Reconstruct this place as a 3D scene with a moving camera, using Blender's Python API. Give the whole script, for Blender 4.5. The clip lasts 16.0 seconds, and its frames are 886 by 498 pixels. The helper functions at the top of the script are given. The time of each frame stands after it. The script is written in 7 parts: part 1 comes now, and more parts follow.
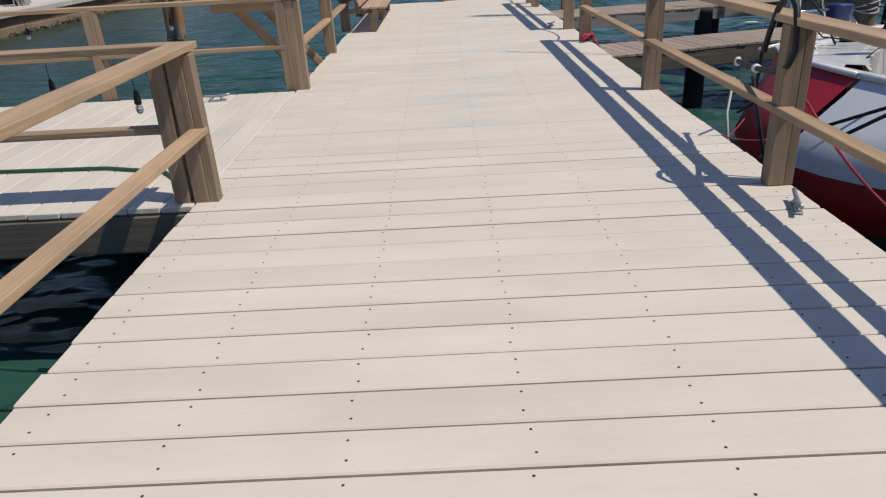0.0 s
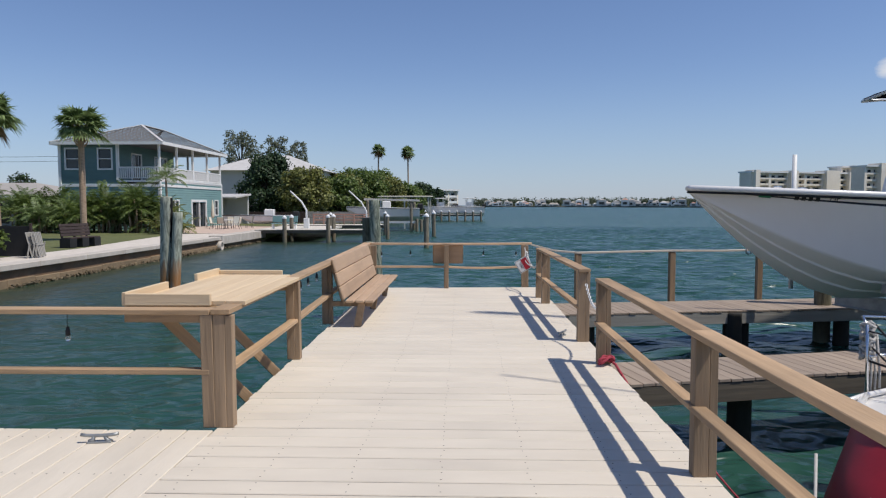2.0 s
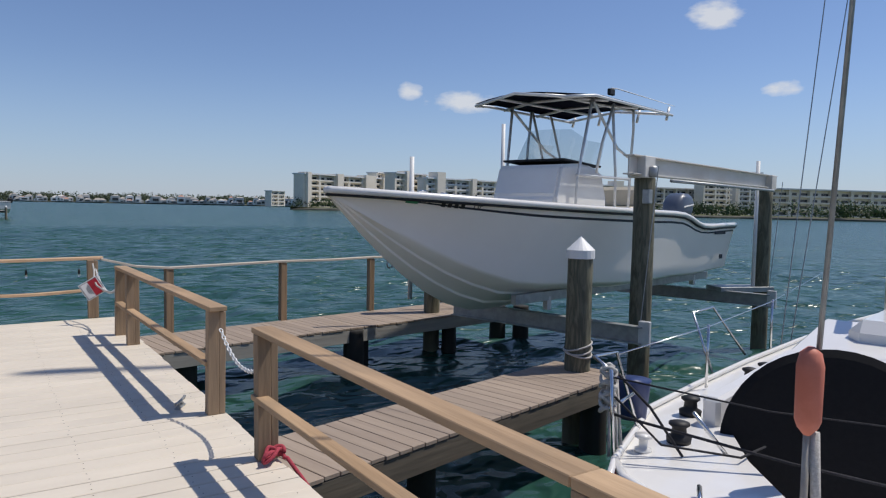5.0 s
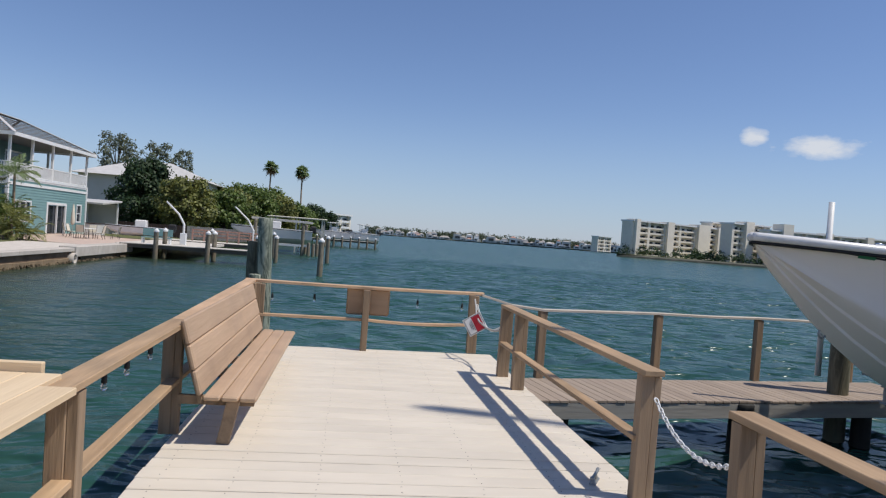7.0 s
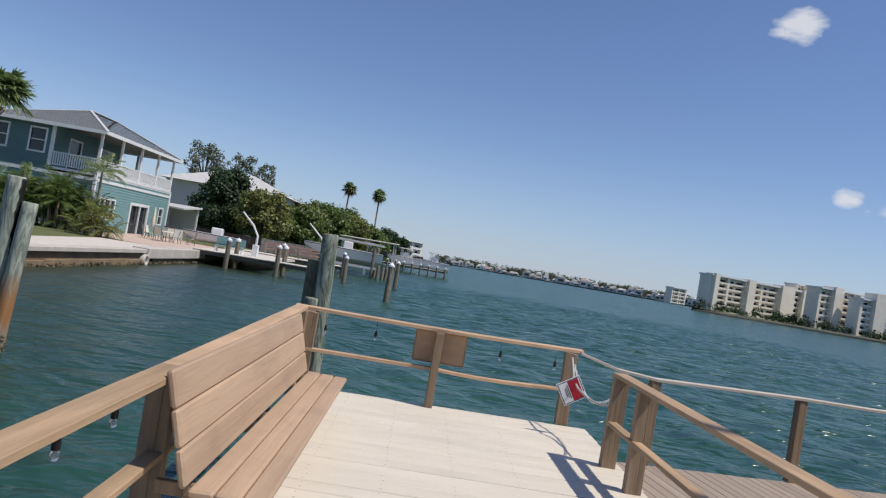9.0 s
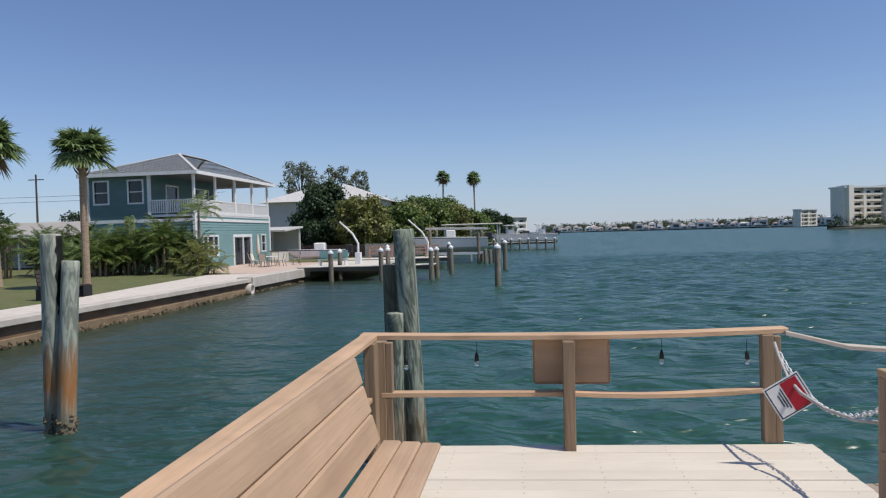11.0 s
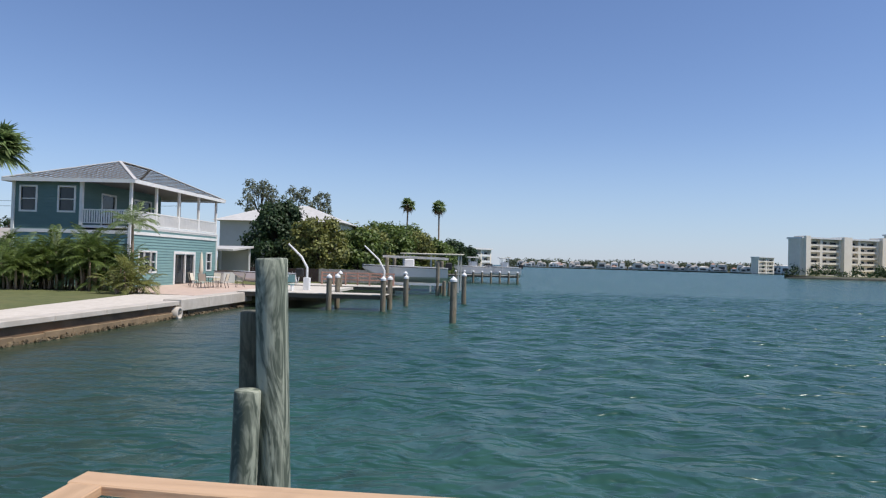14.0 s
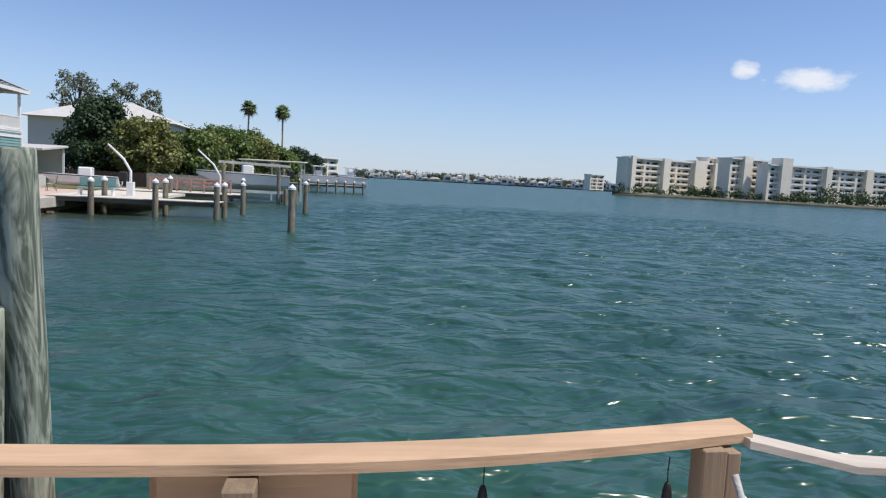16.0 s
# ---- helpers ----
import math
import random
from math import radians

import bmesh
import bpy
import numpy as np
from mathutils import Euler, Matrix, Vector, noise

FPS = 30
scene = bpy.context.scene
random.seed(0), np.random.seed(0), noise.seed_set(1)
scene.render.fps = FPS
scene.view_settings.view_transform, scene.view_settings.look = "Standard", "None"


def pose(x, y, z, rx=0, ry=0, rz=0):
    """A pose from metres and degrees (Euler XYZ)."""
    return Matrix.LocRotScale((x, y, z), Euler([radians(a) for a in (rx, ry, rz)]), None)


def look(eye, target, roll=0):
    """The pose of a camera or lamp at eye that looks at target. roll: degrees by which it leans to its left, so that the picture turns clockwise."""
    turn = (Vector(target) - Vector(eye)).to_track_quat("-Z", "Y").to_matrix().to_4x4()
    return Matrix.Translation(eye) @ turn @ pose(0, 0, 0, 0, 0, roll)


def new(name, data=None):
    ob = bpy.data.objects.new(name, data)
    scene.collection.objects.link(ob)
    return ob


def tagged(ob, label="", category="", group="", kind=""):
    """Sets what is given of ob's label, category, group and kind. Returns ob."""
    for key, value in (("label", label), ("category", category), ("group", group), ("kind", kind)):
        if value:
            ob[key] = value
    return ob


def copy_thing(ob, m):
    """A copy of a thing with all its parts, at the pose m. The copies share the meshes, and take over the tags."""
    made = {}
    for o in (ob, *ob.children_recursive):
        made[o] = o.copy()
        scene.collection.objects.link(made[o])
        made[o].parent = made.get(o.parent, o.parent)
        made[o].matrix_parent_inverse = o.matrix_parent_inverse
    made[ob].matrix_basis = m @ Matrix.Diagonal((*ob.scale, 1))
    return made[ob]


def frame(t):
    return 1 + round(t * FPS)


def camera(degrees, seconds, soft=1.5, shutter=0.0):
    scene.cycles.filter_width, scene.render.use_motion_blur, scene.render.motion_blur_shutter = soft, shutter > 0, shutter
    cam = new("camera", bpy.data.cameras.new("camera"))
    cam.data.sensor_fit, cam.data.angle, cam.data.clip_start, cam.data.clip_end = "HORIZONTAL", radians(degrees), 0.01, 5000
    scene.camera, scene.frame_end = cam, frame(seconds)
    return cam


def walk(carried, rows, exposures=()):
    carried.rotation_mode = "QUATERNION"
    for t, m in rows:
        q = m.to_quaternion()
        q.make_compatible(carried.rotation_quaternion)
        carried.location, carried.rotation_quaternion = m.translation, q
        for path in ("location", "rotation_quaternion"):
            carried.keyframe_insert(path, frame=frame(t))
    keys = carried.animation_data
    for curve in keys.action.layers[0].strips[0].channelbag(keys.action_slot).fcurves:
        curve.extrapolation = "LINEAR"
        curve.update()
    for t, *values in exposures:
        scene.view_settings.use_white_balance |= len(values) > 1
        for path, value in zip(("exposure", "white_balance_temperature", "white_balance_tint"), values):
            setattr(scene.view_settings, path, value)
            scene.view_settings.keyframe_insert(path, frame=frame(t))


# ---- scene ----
cam = camera(65.5, 16.0, soft=1.2)
PATH = [
    (0, (-0.275, -2.981, 1.352), (-0.308, -1.165, 0.515), -3.3),
    (0.2, (-0.245, -2.741, 1.321), (-0.321, -0.872, 0.615), -3.7),
    (0.5, (-0.14, -2.479, 1.445), (-0.18, -0.576, 0.833), -1.5),
    (1, (0.019, -2.054, 1.516), (-0.093, -0.098, 1.115), -0.5),
    (1.5, (0.0, -1.499, 1.568), (-0.113, 0.485, 1.342), -0.1),
    (2, (0.049, -1.042, 1.638), (-0.007, 0.953, 1.51), 0.0),
    (2.5, (0.062, -0.549, 1.696), (0.293, 1.436, 1.636), -0.6),
    (3, (0.046, -0.091, 1.732), (0.818, 1.753, 1.65), 0.4),
    (3.2, (0.062, 0.17, 1.712), (0.998, 1.936, 1.642), 1.4),
    (5.3, (-0.093, 1.856, 1.703), (1.026, 3.51, 1.581), 1.1),
    (5.5, (-0.115, 2.002, 1.724), (0.868, 3.74, 1.6), 0.2),
    (6, (-0.285, 2.227, 1.713), (0.408, 4.101, 1.621), -0.6),
    (6.5, (-0.477, 2.561, 1.718), (-0.057, 4.515, 1.644), 0.7),
    (7, (-0.516, 2.87, 1.644), (-0.254, 4.853, 1.611), 4.3),
    (7.5, (-0.47, 3.224, 1.642), (-0.328, 5.219, 1.611), 7.8),
    (8, (-0.55, 3.626, 1.6), (-0.464, 5.624, 1.627), 9.8),
    (8.2, (-0.595, 3.833, 1.615), (-0.53, 5.832, 1.663), 10.2),
    (10.3, (-0.576, 6.24, 1.655), (-0.671, 8.236, 1.575), 3.4),
    (10.5, (-0.546, 6.49, 1.685), (-0.675, 8.483, 1.586), 0.9),
    (11, (-0.531, 7.099, 1.689), (-0.783, 9.083, 1.645), -1.6),
    (11.5, (-0.474, 7.643, 1.729), (-0.804, 9.615, 1.69), -3.8),
    (12, (-0.382, 8.143, 1.759), (-0.787, 10.101, 1.76), -2.1),
    (12.5, (-0.363, 8.588, 1.746), (-0.769, 10.546, 1.76), 0.4),
    (13, (-0.42, 9.165, 1.729), (-0.832, 11.12, 1.814), 0.9),
    (13.5, (-0.327, 9.341, 1.791), (-0.658, 11.312, 1.856), 1.7),
    (14, (-0.325, 10.04, 1.757), (-0.475, 12.034, 1.797), 1.5),
    (14.5, (-0.265, 10.31, 1.784), (-0.197, 12.308, 1.825), 1.3),
    (15, (-0.192, 10.463, 1.718), (0.016, 12.452, 1.684), 1.6),
    (15.5, (-0.03, 10.58, 1.698), (0.282, 12.55, 1.54), 1.3),
    (16, (-0.018, 10.575, 1.70), (0.28, 12.542, 1.50), 3.1),
]
walk(cam, [(t, look(eye, target, roll)) for t, eye, target, roll in PATH],
     [(0.0, -0.18), (1.0, -0.06), (2.0, -0.04), (3.0, -0.12), (5.5, -0.06), (7.0, -0.02), (10.4, 0.0), (11.0, 0.02), (12.5, 0.22), (14.5, 0.22), (15.3, 0.28), (16.0, 0.29)])

# ---------------------------------------------------------------- sky, sun, exposure
SUN = Vector((0.47, -0.15, 0.88)).normalized()
world = bpy.data.worlds.new("sky")
scene.world = world
world.use_nodes = True
wt = world.node_tree
wt.nodes.clear()


def wnode(kind, **inputs):
    n = wt.nodes.new(kind)
    for k, v in inputs.items():
        n.inputs[k].default_value = v
    return n


def wmath(op, a, b):
    n = wt.nodes.new("ShaderNodeMath")
    n.operation = op
    for i, v in enumerate((a, b)):
        if isinstance(v, (int, float)):
            n.inputs[i].default_value = v
        else:
            wt.links.new(v, n.inputs[i])
    return n.outputs[0]


sky = wt.nodes.new("ShaderNodeTexSky")
sky.sky_type = "NISHITA"
sky.sun_disc = False
sky.sun_elevation = math.asin(SUN.z)
sky.sun_rotation = math.atan2(SUN.x, SUN.y)
sky.air_density, sky.dust_density, sky.ozone_density, sky.altitude = 1.0, 0.15, 3.4, 0.0
tint = wt.nodes.new("ShaderNodeMixRGB")
tint.blend_type = "MULTIPLY"
tint.inputs[0].default_value = 1.0
tint.inputs[2].default_value = (0.94, 0.945, 1.09, 1)
wt.links.new(sky.outputs[0], tint.inputs[1])
# pale sea haze low over the horizon
low = wt.nodes.new("ShaderNodeSeparateXYZ")
hz = wt.nodes.new("ShaderNodeTexCoord")
wt.links.new(hz.outputs["Generated"], low.inputs[0])
rise = wt.nodes.new("ShaderNodeMapRange")
rise.interpolation_type = "SMOOTHSTEP"
rise.inputs[1].default_value, rise.inputs[2].default_value, rise.inputs[3].default_value, rise.inputs[4].default_value = -0.02, 0.20, 0.55, 0.0
wt.links.new(low.outputs[2], rise.inputs[0])
haze = wt.nodes.new("ShaderNodeMixRGB")
haze.inputs[2].default_value = (3.3, 4.6, 6.7, 1)
wt.links.new(rise.outputs[0], haze.inputs[0])
wt.links.new(tint.outputs[0], haze.inputs[1])
# a few small fair-weather clouds, each round its own direction
geo = wt.nodes.new("ShaderNodeTexCoord")
puff = wnode("ShaderNodeTexNoise", Scale=30.0, Detail=7.0, Roughness=0.55)
wmap = wt.nodes.new("ShaderNodeMapping")
wmap.inputs["Scale"].default_value = (1, 1, 2.2)
wt.links.new(geo.outputs["Generated"], wmap.inputs[0])
wt.links.new(wmap.outputs[0], puff.inputs["Vector"])
cover = None
for d, wide, flatness in (((0.578, 0.806, 0.150), 0.066, 3.2), ((0.508, 0.844, 0.163), 0.024, 1.5), ((0.41, 0.837, 0.362), 0.042, 1.5),
                          ((0.36, 0.84, 0.41), 0.03, 1.8), ((0.79, 0.558, 0.252), 0.05, 2.0), ((0.86, 0.50, 0.16), 0.03, 2.0)):
    d = Vector(d).normalized()
    side = d.cross(Vector((0, 0, 1))).normalized()
    up = side.cross(d)
    dots = []
    for v, k in ((side, 1 / wide), (up, flatness / wide)):
        n = wt.nodes.new("ShaderNodeVectorMath")
        n.operation = "DOT_PRODUCT"
        n.inputs[1].default_value = v
        wt.links.new(geo.outputs["Generated"], n.inputs[0])
        s = wmath("MULTIPLY", n.outputs["Value"], k)
        dots.append(wmath("MULTIPLY", s, s))
    n = wt.nodes.new("ShaderNodeVectorMath")
    n.operation = "DOT_PRODUCT"
    n.inputs[1].default_value = d
    wt.links.new(geo.outputs["Generated"], n.inputs[0])
    ahead = wmath("GREATER_THAN", n.outputs["Value"], 0.5)
    near = wmath("SUBTRACT", 1.0, wmath("ADD", dots[0], dots[1]))
    dens = wmath("MULTIPLY", wmath("MAXIMUM", near, 0.0), ahead)
    cover = dens if cover is None else wmath("MAXIMUM", cover, dens)
soft = wmath("SUBTRACT", wmath("ADD", wmath("MULTIPLY", cover, 1.25), wmath("MULTIPLY", puff.outputs[0], 2.0)), 1.42)
soft = wmath("MULTIPLY", wmath("MULTIPLY", wmath("MAXIMUM", soft, 0.0), 1.1), wmath("GREATER_THAN", cover, 0.0))
soft = wmath("MINIMUM", soft, 0.85)
clouded = wt.nodes.new("ShaderNodeMixRGB")
clouded.inputs[2].default_value = (7.2, 7.4, 7.8, 1)
wt.links.new(soft, clouded.inputs[0])
wt.links.new(haze.outputs[0], clouded.inputs[1])
bg = wnode("ShaderNodeBackground", Strength=0.10)
wout = wt.nodes.new("ShaderNodeOutputWorld")
wt.links.new(clouded.outputs[0], bg.inputs[0])
wt.links.new(bg.outputs[0], wout.inputs[0])
lamp = bpy.data.lights.new("sun", "SUN")
lamp.energy, lamp.angle, lamp.color = 3.9, radians(0.5), (1.0, 0.94, 0.85)
sun = new("sun", lamp)
sun.matrix_world = look(SUN * 60, (0, 0, 0))

# ---------------------------------------------------------------- materials


def mat(name, c1, c2=None, scale=6.0, stretch=(1, 1, 1), rough=0.6, bump=0.15, fine=40.0, metal=0.0, vary=0.0, stain=None, stain_scale=1.2,
        stain_amount=0.5, glass=0.0, island=0.0, coat=0.0, contrast=(0.35, 0.68)):
    m = bpy.data.materials.new(name)
    m.use_nodes = True
    t = m.node_tree
    bs = t.nodes["Principled BSDF"]

    def nd(kind):
        return t.nodes.new(kind)

    co = nd("ShaderNodeTexCoord")
    info = nd("ShaderNodeObjectInfo")
    shift = nd("ShaderNodeVectorMath")
    shift.operation = "MULTIPLY_ADD"
    shift.inputs[1].default_value = (1, 1, 1)
    sc = nd("ShaderNodeVectorMath")
    sc.operation = "SCALE"
    sc.inputs[0].default_value = (31.0, 17.0, 23.0)
    t.links.new(info.outputs["Random"], sc.inputs["Scale"])
    t.links.new(co.outputs["Object"], shift.inputs[0])
    t.links.new(sc.outputs[0], shift.inputs[2])
    mp = nd("ShaderNodeMapping")
    mp.inputs["Scale"].default_value = stretch
    t.links.new(shift.outputs[0], mp.inputs[0])
    n1 = nd("ShaderNodeTexNoise")
    n1.inputs["Scale"].default_value, n1.inputs["Detail"].default_value, n1.inputs["Roughness"].default_value = scale, 6.0, 0.62
    t.links.new(mp.outputs[0], n1.inputs["Vector"])
    ramp = nd("ShaderNodeValToRGB")
    c2 = c2 or tuple(v * 0.8 for v in c1)
    ramp.color_ramp.elements[0].position, ramp.color_ramp.elements[1].position = contrast
    ramp.color_ramp.elements[0].color, ramp.color_ramp.elements[1].color = (*c2, 1), (*c1, 1)
    t.links.new(n1.outputs[0], ramp.inputs[0])
    out = ramp.outputs[0]
    if stain:
        n2 = nd("ShaderNodeTexNoise")
        n2.inputs["Scale"].default_value, n2.inputs["Detail"].default_value = stain_scale, 5.0
        t.links.new(shift.outputs[0], n2.inputs["Vector"])
        r2 = nd("ShaderNodeValToRGB")
        r2.color_ramp.elements[0].position, r2.color_ramp.elements[1].position = 0.48, 0.72
        r2.color_ramp.elements[1].color = (stain_amount,) * 3 + (1,)
        t.links.new(n2.outputs[0], r2.inputs[0])
        mx = nd("ShaderNodeMixRGB")
        mx.inputs[2].default_value = (*stain, 1)
        t.links.new(r2.outputs[0], mx.inputs[0])
        t.links.new(out, mx.inputs[1])
        out = mx.outputs[0]
    if vary or island:
        hs = nd("ShaderNodeHueSaturation")
        mr = nd("ShaderNodeMapRange")
        if island:
            g = nd("ShaderNodeNewGeometry")
            t.links.new(g.outputs["Random Per Island"], mr.inputs[0])
        else:
            t.links.new(info.outputs["Random"], mr.inputs[0])
        k = island or vary
        mr.inputs[3].default_value, mr.inputs[4].default_value = 1 - k, 1 + k
        t.links.new(mr.outputs[0], hs.inputs["Value"])
        t.links.new(out, hs.inputs["Color"])
        out = hs.outputs[0]
    t.links.new(out, bs.inputs["Base Color"])
    bs.inputs["Roughness"].default_value, bs.inputs["Metallic"].default_value = rough, metal
    bs.inputs["Coat Weight"].default_value = coat
    if glass:
        bs.inputs["Transmission Weight"].default_value = glass
    if bump:
        n3 = nd("ShaderNodeTexNoise")
        n3.inputs["Scale"].default_value, n3.inputs["Detail"].default_value = fine, 4.0
        t.links.new(mp.outputs[0], n3.inputs["Vector"])
        bp = nd("ShaderNodeBump")
        bp.inputs["Strength"].default_value, bp.inputs["Distance"].default_value = bump, 0.01
        t.links.new(n3.outputs[0], bp.inputs["Height"])
        t.links.new(bp.outputs[0], bs.inputs["Normal"])
    return m


GRAIN = (0.07, 1, 1)
UPGRAIN = (1, 1, 0.07)
DECK = mat("deck_paint", (0.71, 0.635, 0.525), (0.635, 0.565, 0.465), 3.0, (0.25, 1, 1), 0.62, 0.25, 30, vary=0.02, stain=(0.50, 0.45, 0.38), stain_scale=0.9, stain_amount=0.4)
RAILW = mat("weathered_rail_wood", (0.52, 0.35, 0.205), (0.32, 0.21, 0.118), 9.0, GRAIN, 0.75, 0.5, 45, vary=0.12, stain=(0.25, 0.185, 0.12), stain_scale=2.0)
RAILN = mat("newer_rail_wood", (0.63, 0.42, 0.26), (0.46, 0.30, 0.18), 8.0, GRAIN, 0.7, 0.4, 45, vary=0.07, stain=(0.33, 0.22, 0.13), stain_scale=3.0, stain_amount=0.6)
POSTW = mat("weathered_post_wood", (0.37, 0.26, 0.165), (0.20, 0.14, 0.088), 9.0, UPGRAIN, 0.8, 0.5, 45, vary=0.1)
BENCHW = mat("painted_bench_wood", (0.52, 0.36, 0.235), (0.41, 0.28, 0.18), 7.0, GRAIN, 0.6, 0.35, 40, vary=0.06, stain=(0.29, 0.20, 0.14), stain_scale=2.0, stain_amount=0.35)
TABLEW = mat("bare_table_wood", (0.72, 0.56, 0.365), (0.61, 0.455, 0.285), 7.0, GRAIN, 0.7, 0.3, 40, vary=0.05)
PIERW = mat("composite_pier_boards", (0.36, 0.285, 0.22), (0.29, 0.225, 0.175), 7.0, GRAIN, 0.8, 0.3, 40, vary=0.1)
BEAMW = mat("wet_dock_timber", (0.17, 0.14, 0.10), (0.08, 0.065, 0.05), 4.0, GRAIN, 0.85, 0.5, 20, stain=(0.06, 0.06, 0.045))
BLEACH = mat("bleached_rail_board", (0.60, 0.53, 0.45), (0.46, 0.40, 0.34), 7.0, GRAIN, 0.8, 0.3, 40)
GREYW = mat("bleached_timber", (0.42, 0.40, 0.36), (0.30, 0.28, 0.25), 6.0, GRAIN, 0.85, 0.4, 30)
DARKP = mat("black_tarred_pile", (0.035, 0.032, 0.028), (0.015, 0.015, 0.014), 5.0, UPGRAIN, 0.8, 0.5, 20)
GELCOAT = mat("white_gelcoat", (0.80, 0.785, 0.76), (0.76, 0.74, 0.71), 1.5, (1, 1, 1), 0.22, 0.02, 8, coat=0.4)
HULLTAN = mat("hull_gelcoat", (0.96, 0.90, 0.83), (0.93, 0.87, 0.80), 1.2, (1, 1, 1), 0.32, 0.02, 8, coat=0.1)
NAVY = mat("navy_vinyl", (0.012, 0.016, 0.035), (0.008, 0.011, 0.024), 4.0, rough=0.55, bump=0.05)
CANVAS = mat("navy_canvas", (0.010, 0.013, 0.028), (0.006, 0.008, 0.018), 4.0, rough=1.0, bump=0.05)
CANVAS.node_tree.nodes["Principled BSDF"].inputs["Specular IOR Level"].default_value = 0.1
BLACK = mat("black_rubber", (0.012, 0.012, 0.013), (0.007, 0.007, 0.008), 6.0, rough=0.6, bump=0.1)
BLACKCLOTH = mat("black_canvas", (0.006, 0.006, 0.007), (0.003, 0.003, 0.004), 30.0, rough=0.95, bump=0.1)
ALU = mat("aluminium", (0.74, 0.74, 0.73), (0.62, 0.62, 0.61), 6.0, (0.3, 1, 1), 0.42, 0.05, 60, metal=0.35)
GALV = mat("galvanised_steel", (0.42, 0.43, 0.43), (0.30, 0.31, 0.31), 9.0, rough=0.5, bump=0.1, metal=0.7)
LIFTW = mat("white_lift_beam", (0.66, 0.64, 0.60), (0.56, 0.53, 0.48), 3.0, (0.3, 1, 1), 0.5, 0.1, 20, stain=(0.45, 0.38, 0.30), stain_amount=0.35)
STEEL = mat("stainless_steel", (0.72, 0.72, 0.72), (0.62, 0.62, 0.62), 8.0, rough=0.2, bump=0.0, metal=1.0)
RED = mat("red_hull_paint", (0.40, 0.010, 0.022), (0.30, 0.007, 0.015), 2.0, rough=0.55, bump=0.03)
ORANGE = mat("faded_orange_float", (0.62, 0.20, 0.13), (0.52, 0.15, 0.09), 5.0, rough=0.6, bump=0.1)
ROPEW = mat("grey_white_rope", (0.55, 0.53, 0.50), (0.40, 0.38, 0.35), 60.0, (0.2, 1, 1), 0.9, 0.6, 120)
ROPER = mat("red_rope", (0.46, 0.06, 0.09), (0.32, 0.04, 0.06), 60.0, rough=0.9, bump=0.6, fine=120)
ROPEB = mat("dark_rope", (0.03, 0.03, 0.035), (0.015, 0.015, 0.02), 60.0, rough=0.9, bump=0.5, fine=120)
HOSE = mat("green_hose", (0.02, 0.10, 0.06), (0.015, 0.07, 0.04), 10.0, rough=0.5, bump=0.05)
GREYP = mat("grey_hull_panel", (0.66, 0.66, 0.68), (0.58, 0.58, 0.60), 1.5, rough=0.35, bump=0.03)
BLUEB = mat("blue_plastic", (0.02, 0.045, 0.16), (0.015, 0.03, 0.11), 5.0, rough=0.5, bump=0.05)
ENGINE = mat("slate_blue_cowling", (0.09, 0.115, 0.17), (0.075, 0.095, 0.14), 2.0, rough=0.38, bump=0.02)
CAPW = mat("white_pile_cap", (0.80, 0.80, 0.79), (0.70, 0.70, 0.69), 3.0, rough=0.5, bump=0.1)
CREAM = mat("cream_vinyl", (0.72, 0.66, 0.54), (0.66, 0.60, 0.48), 4.0, rough=0.6, bump=0.05)
SIGNW = mat("sign_white", (0.78, 0.78, 0.77), (0.72, 0.72, 0.71), 5.0, rough=0.45, bump=0.03)
SIGNR = mat("sign_red", (0.42, 0.015, 0.03), (0.36, 0.012, 0.025), 5.0, rough=0.45, bump=0.03)
PLY = mat("weathered_plywood", (0.47, 0.32, 0.20), (0.36, 0.24, 0.145), 5.0, GRAIN, 0.75, 0.3, 40, stain=(0.24, 0.16, 0.10))
BULB = mat("bulb_glass", (0.9, 0.9, 0.9), (0.85, 0.85, 0.85), 2.0, rough=0.05, bump=0.0, glass=0.9)
def clear_glass():
    m = bpy.data.materials.new("windscreen_glass")
    m.use_nodes = True
    t = m.node_tree
    t.nodes.clear()
    out, mix = t.nodes.new("ShaderNodeOutputMaterial"), t.nodes.new("ShaderNodeMixShader")
    clear, shine = t.nodes.new("ShaderNodeBsdfTransparent"), t.nodes.new("ShaderNodeBsdfGlossy")
    clear.inputs[0].default_value = (0.86, 0.89, 0.90, 1)
    shine.inputs["Roughness"].default_value = 0.05
    mix.inputs[0].default_value = 0.16
    t.links.new(clear.outputs[0], mix.inputs[1])
    t.links.new(shine.outputs[0], mix.inputs[2])
    t.links.new(mix.outputs[0], out.inputs[0])
    return m


GLASS = clear_glass()
CONCRETE = mat("seawall_cap_concrete", (0.58, 0.53, 0.47), (0.48, 0.43, 0.37), 2.0, rough=0.85, bump=0.4, fine=12, stain=(0.38, 0.34, 0.28), stain_scale=0.7)
SEAWALL = mat("rusty_seawall_face", (0.20, 0.13, 0.075), (0.10, 0.065, 0.04), 1.2, (1, 1, 2.0), 0.9, 0.6, 5, stain=(0.26, 0.12, 0.045), stain_scale=0.8, stain_amount=0.6)
OYSTER = mat("oyster_crust", (0.19, 0.145, 0.085), (0.07, 0.055, 0.035), 9.0, rough=0.95, bump=0.8, fine=14, island=0.3)
SAND = mat("shell_path", (0.66, 0.60, 0.53), (0.55, 0.49, 0.42), 3.0, rough=0.95, bump=0.5, fine=20)
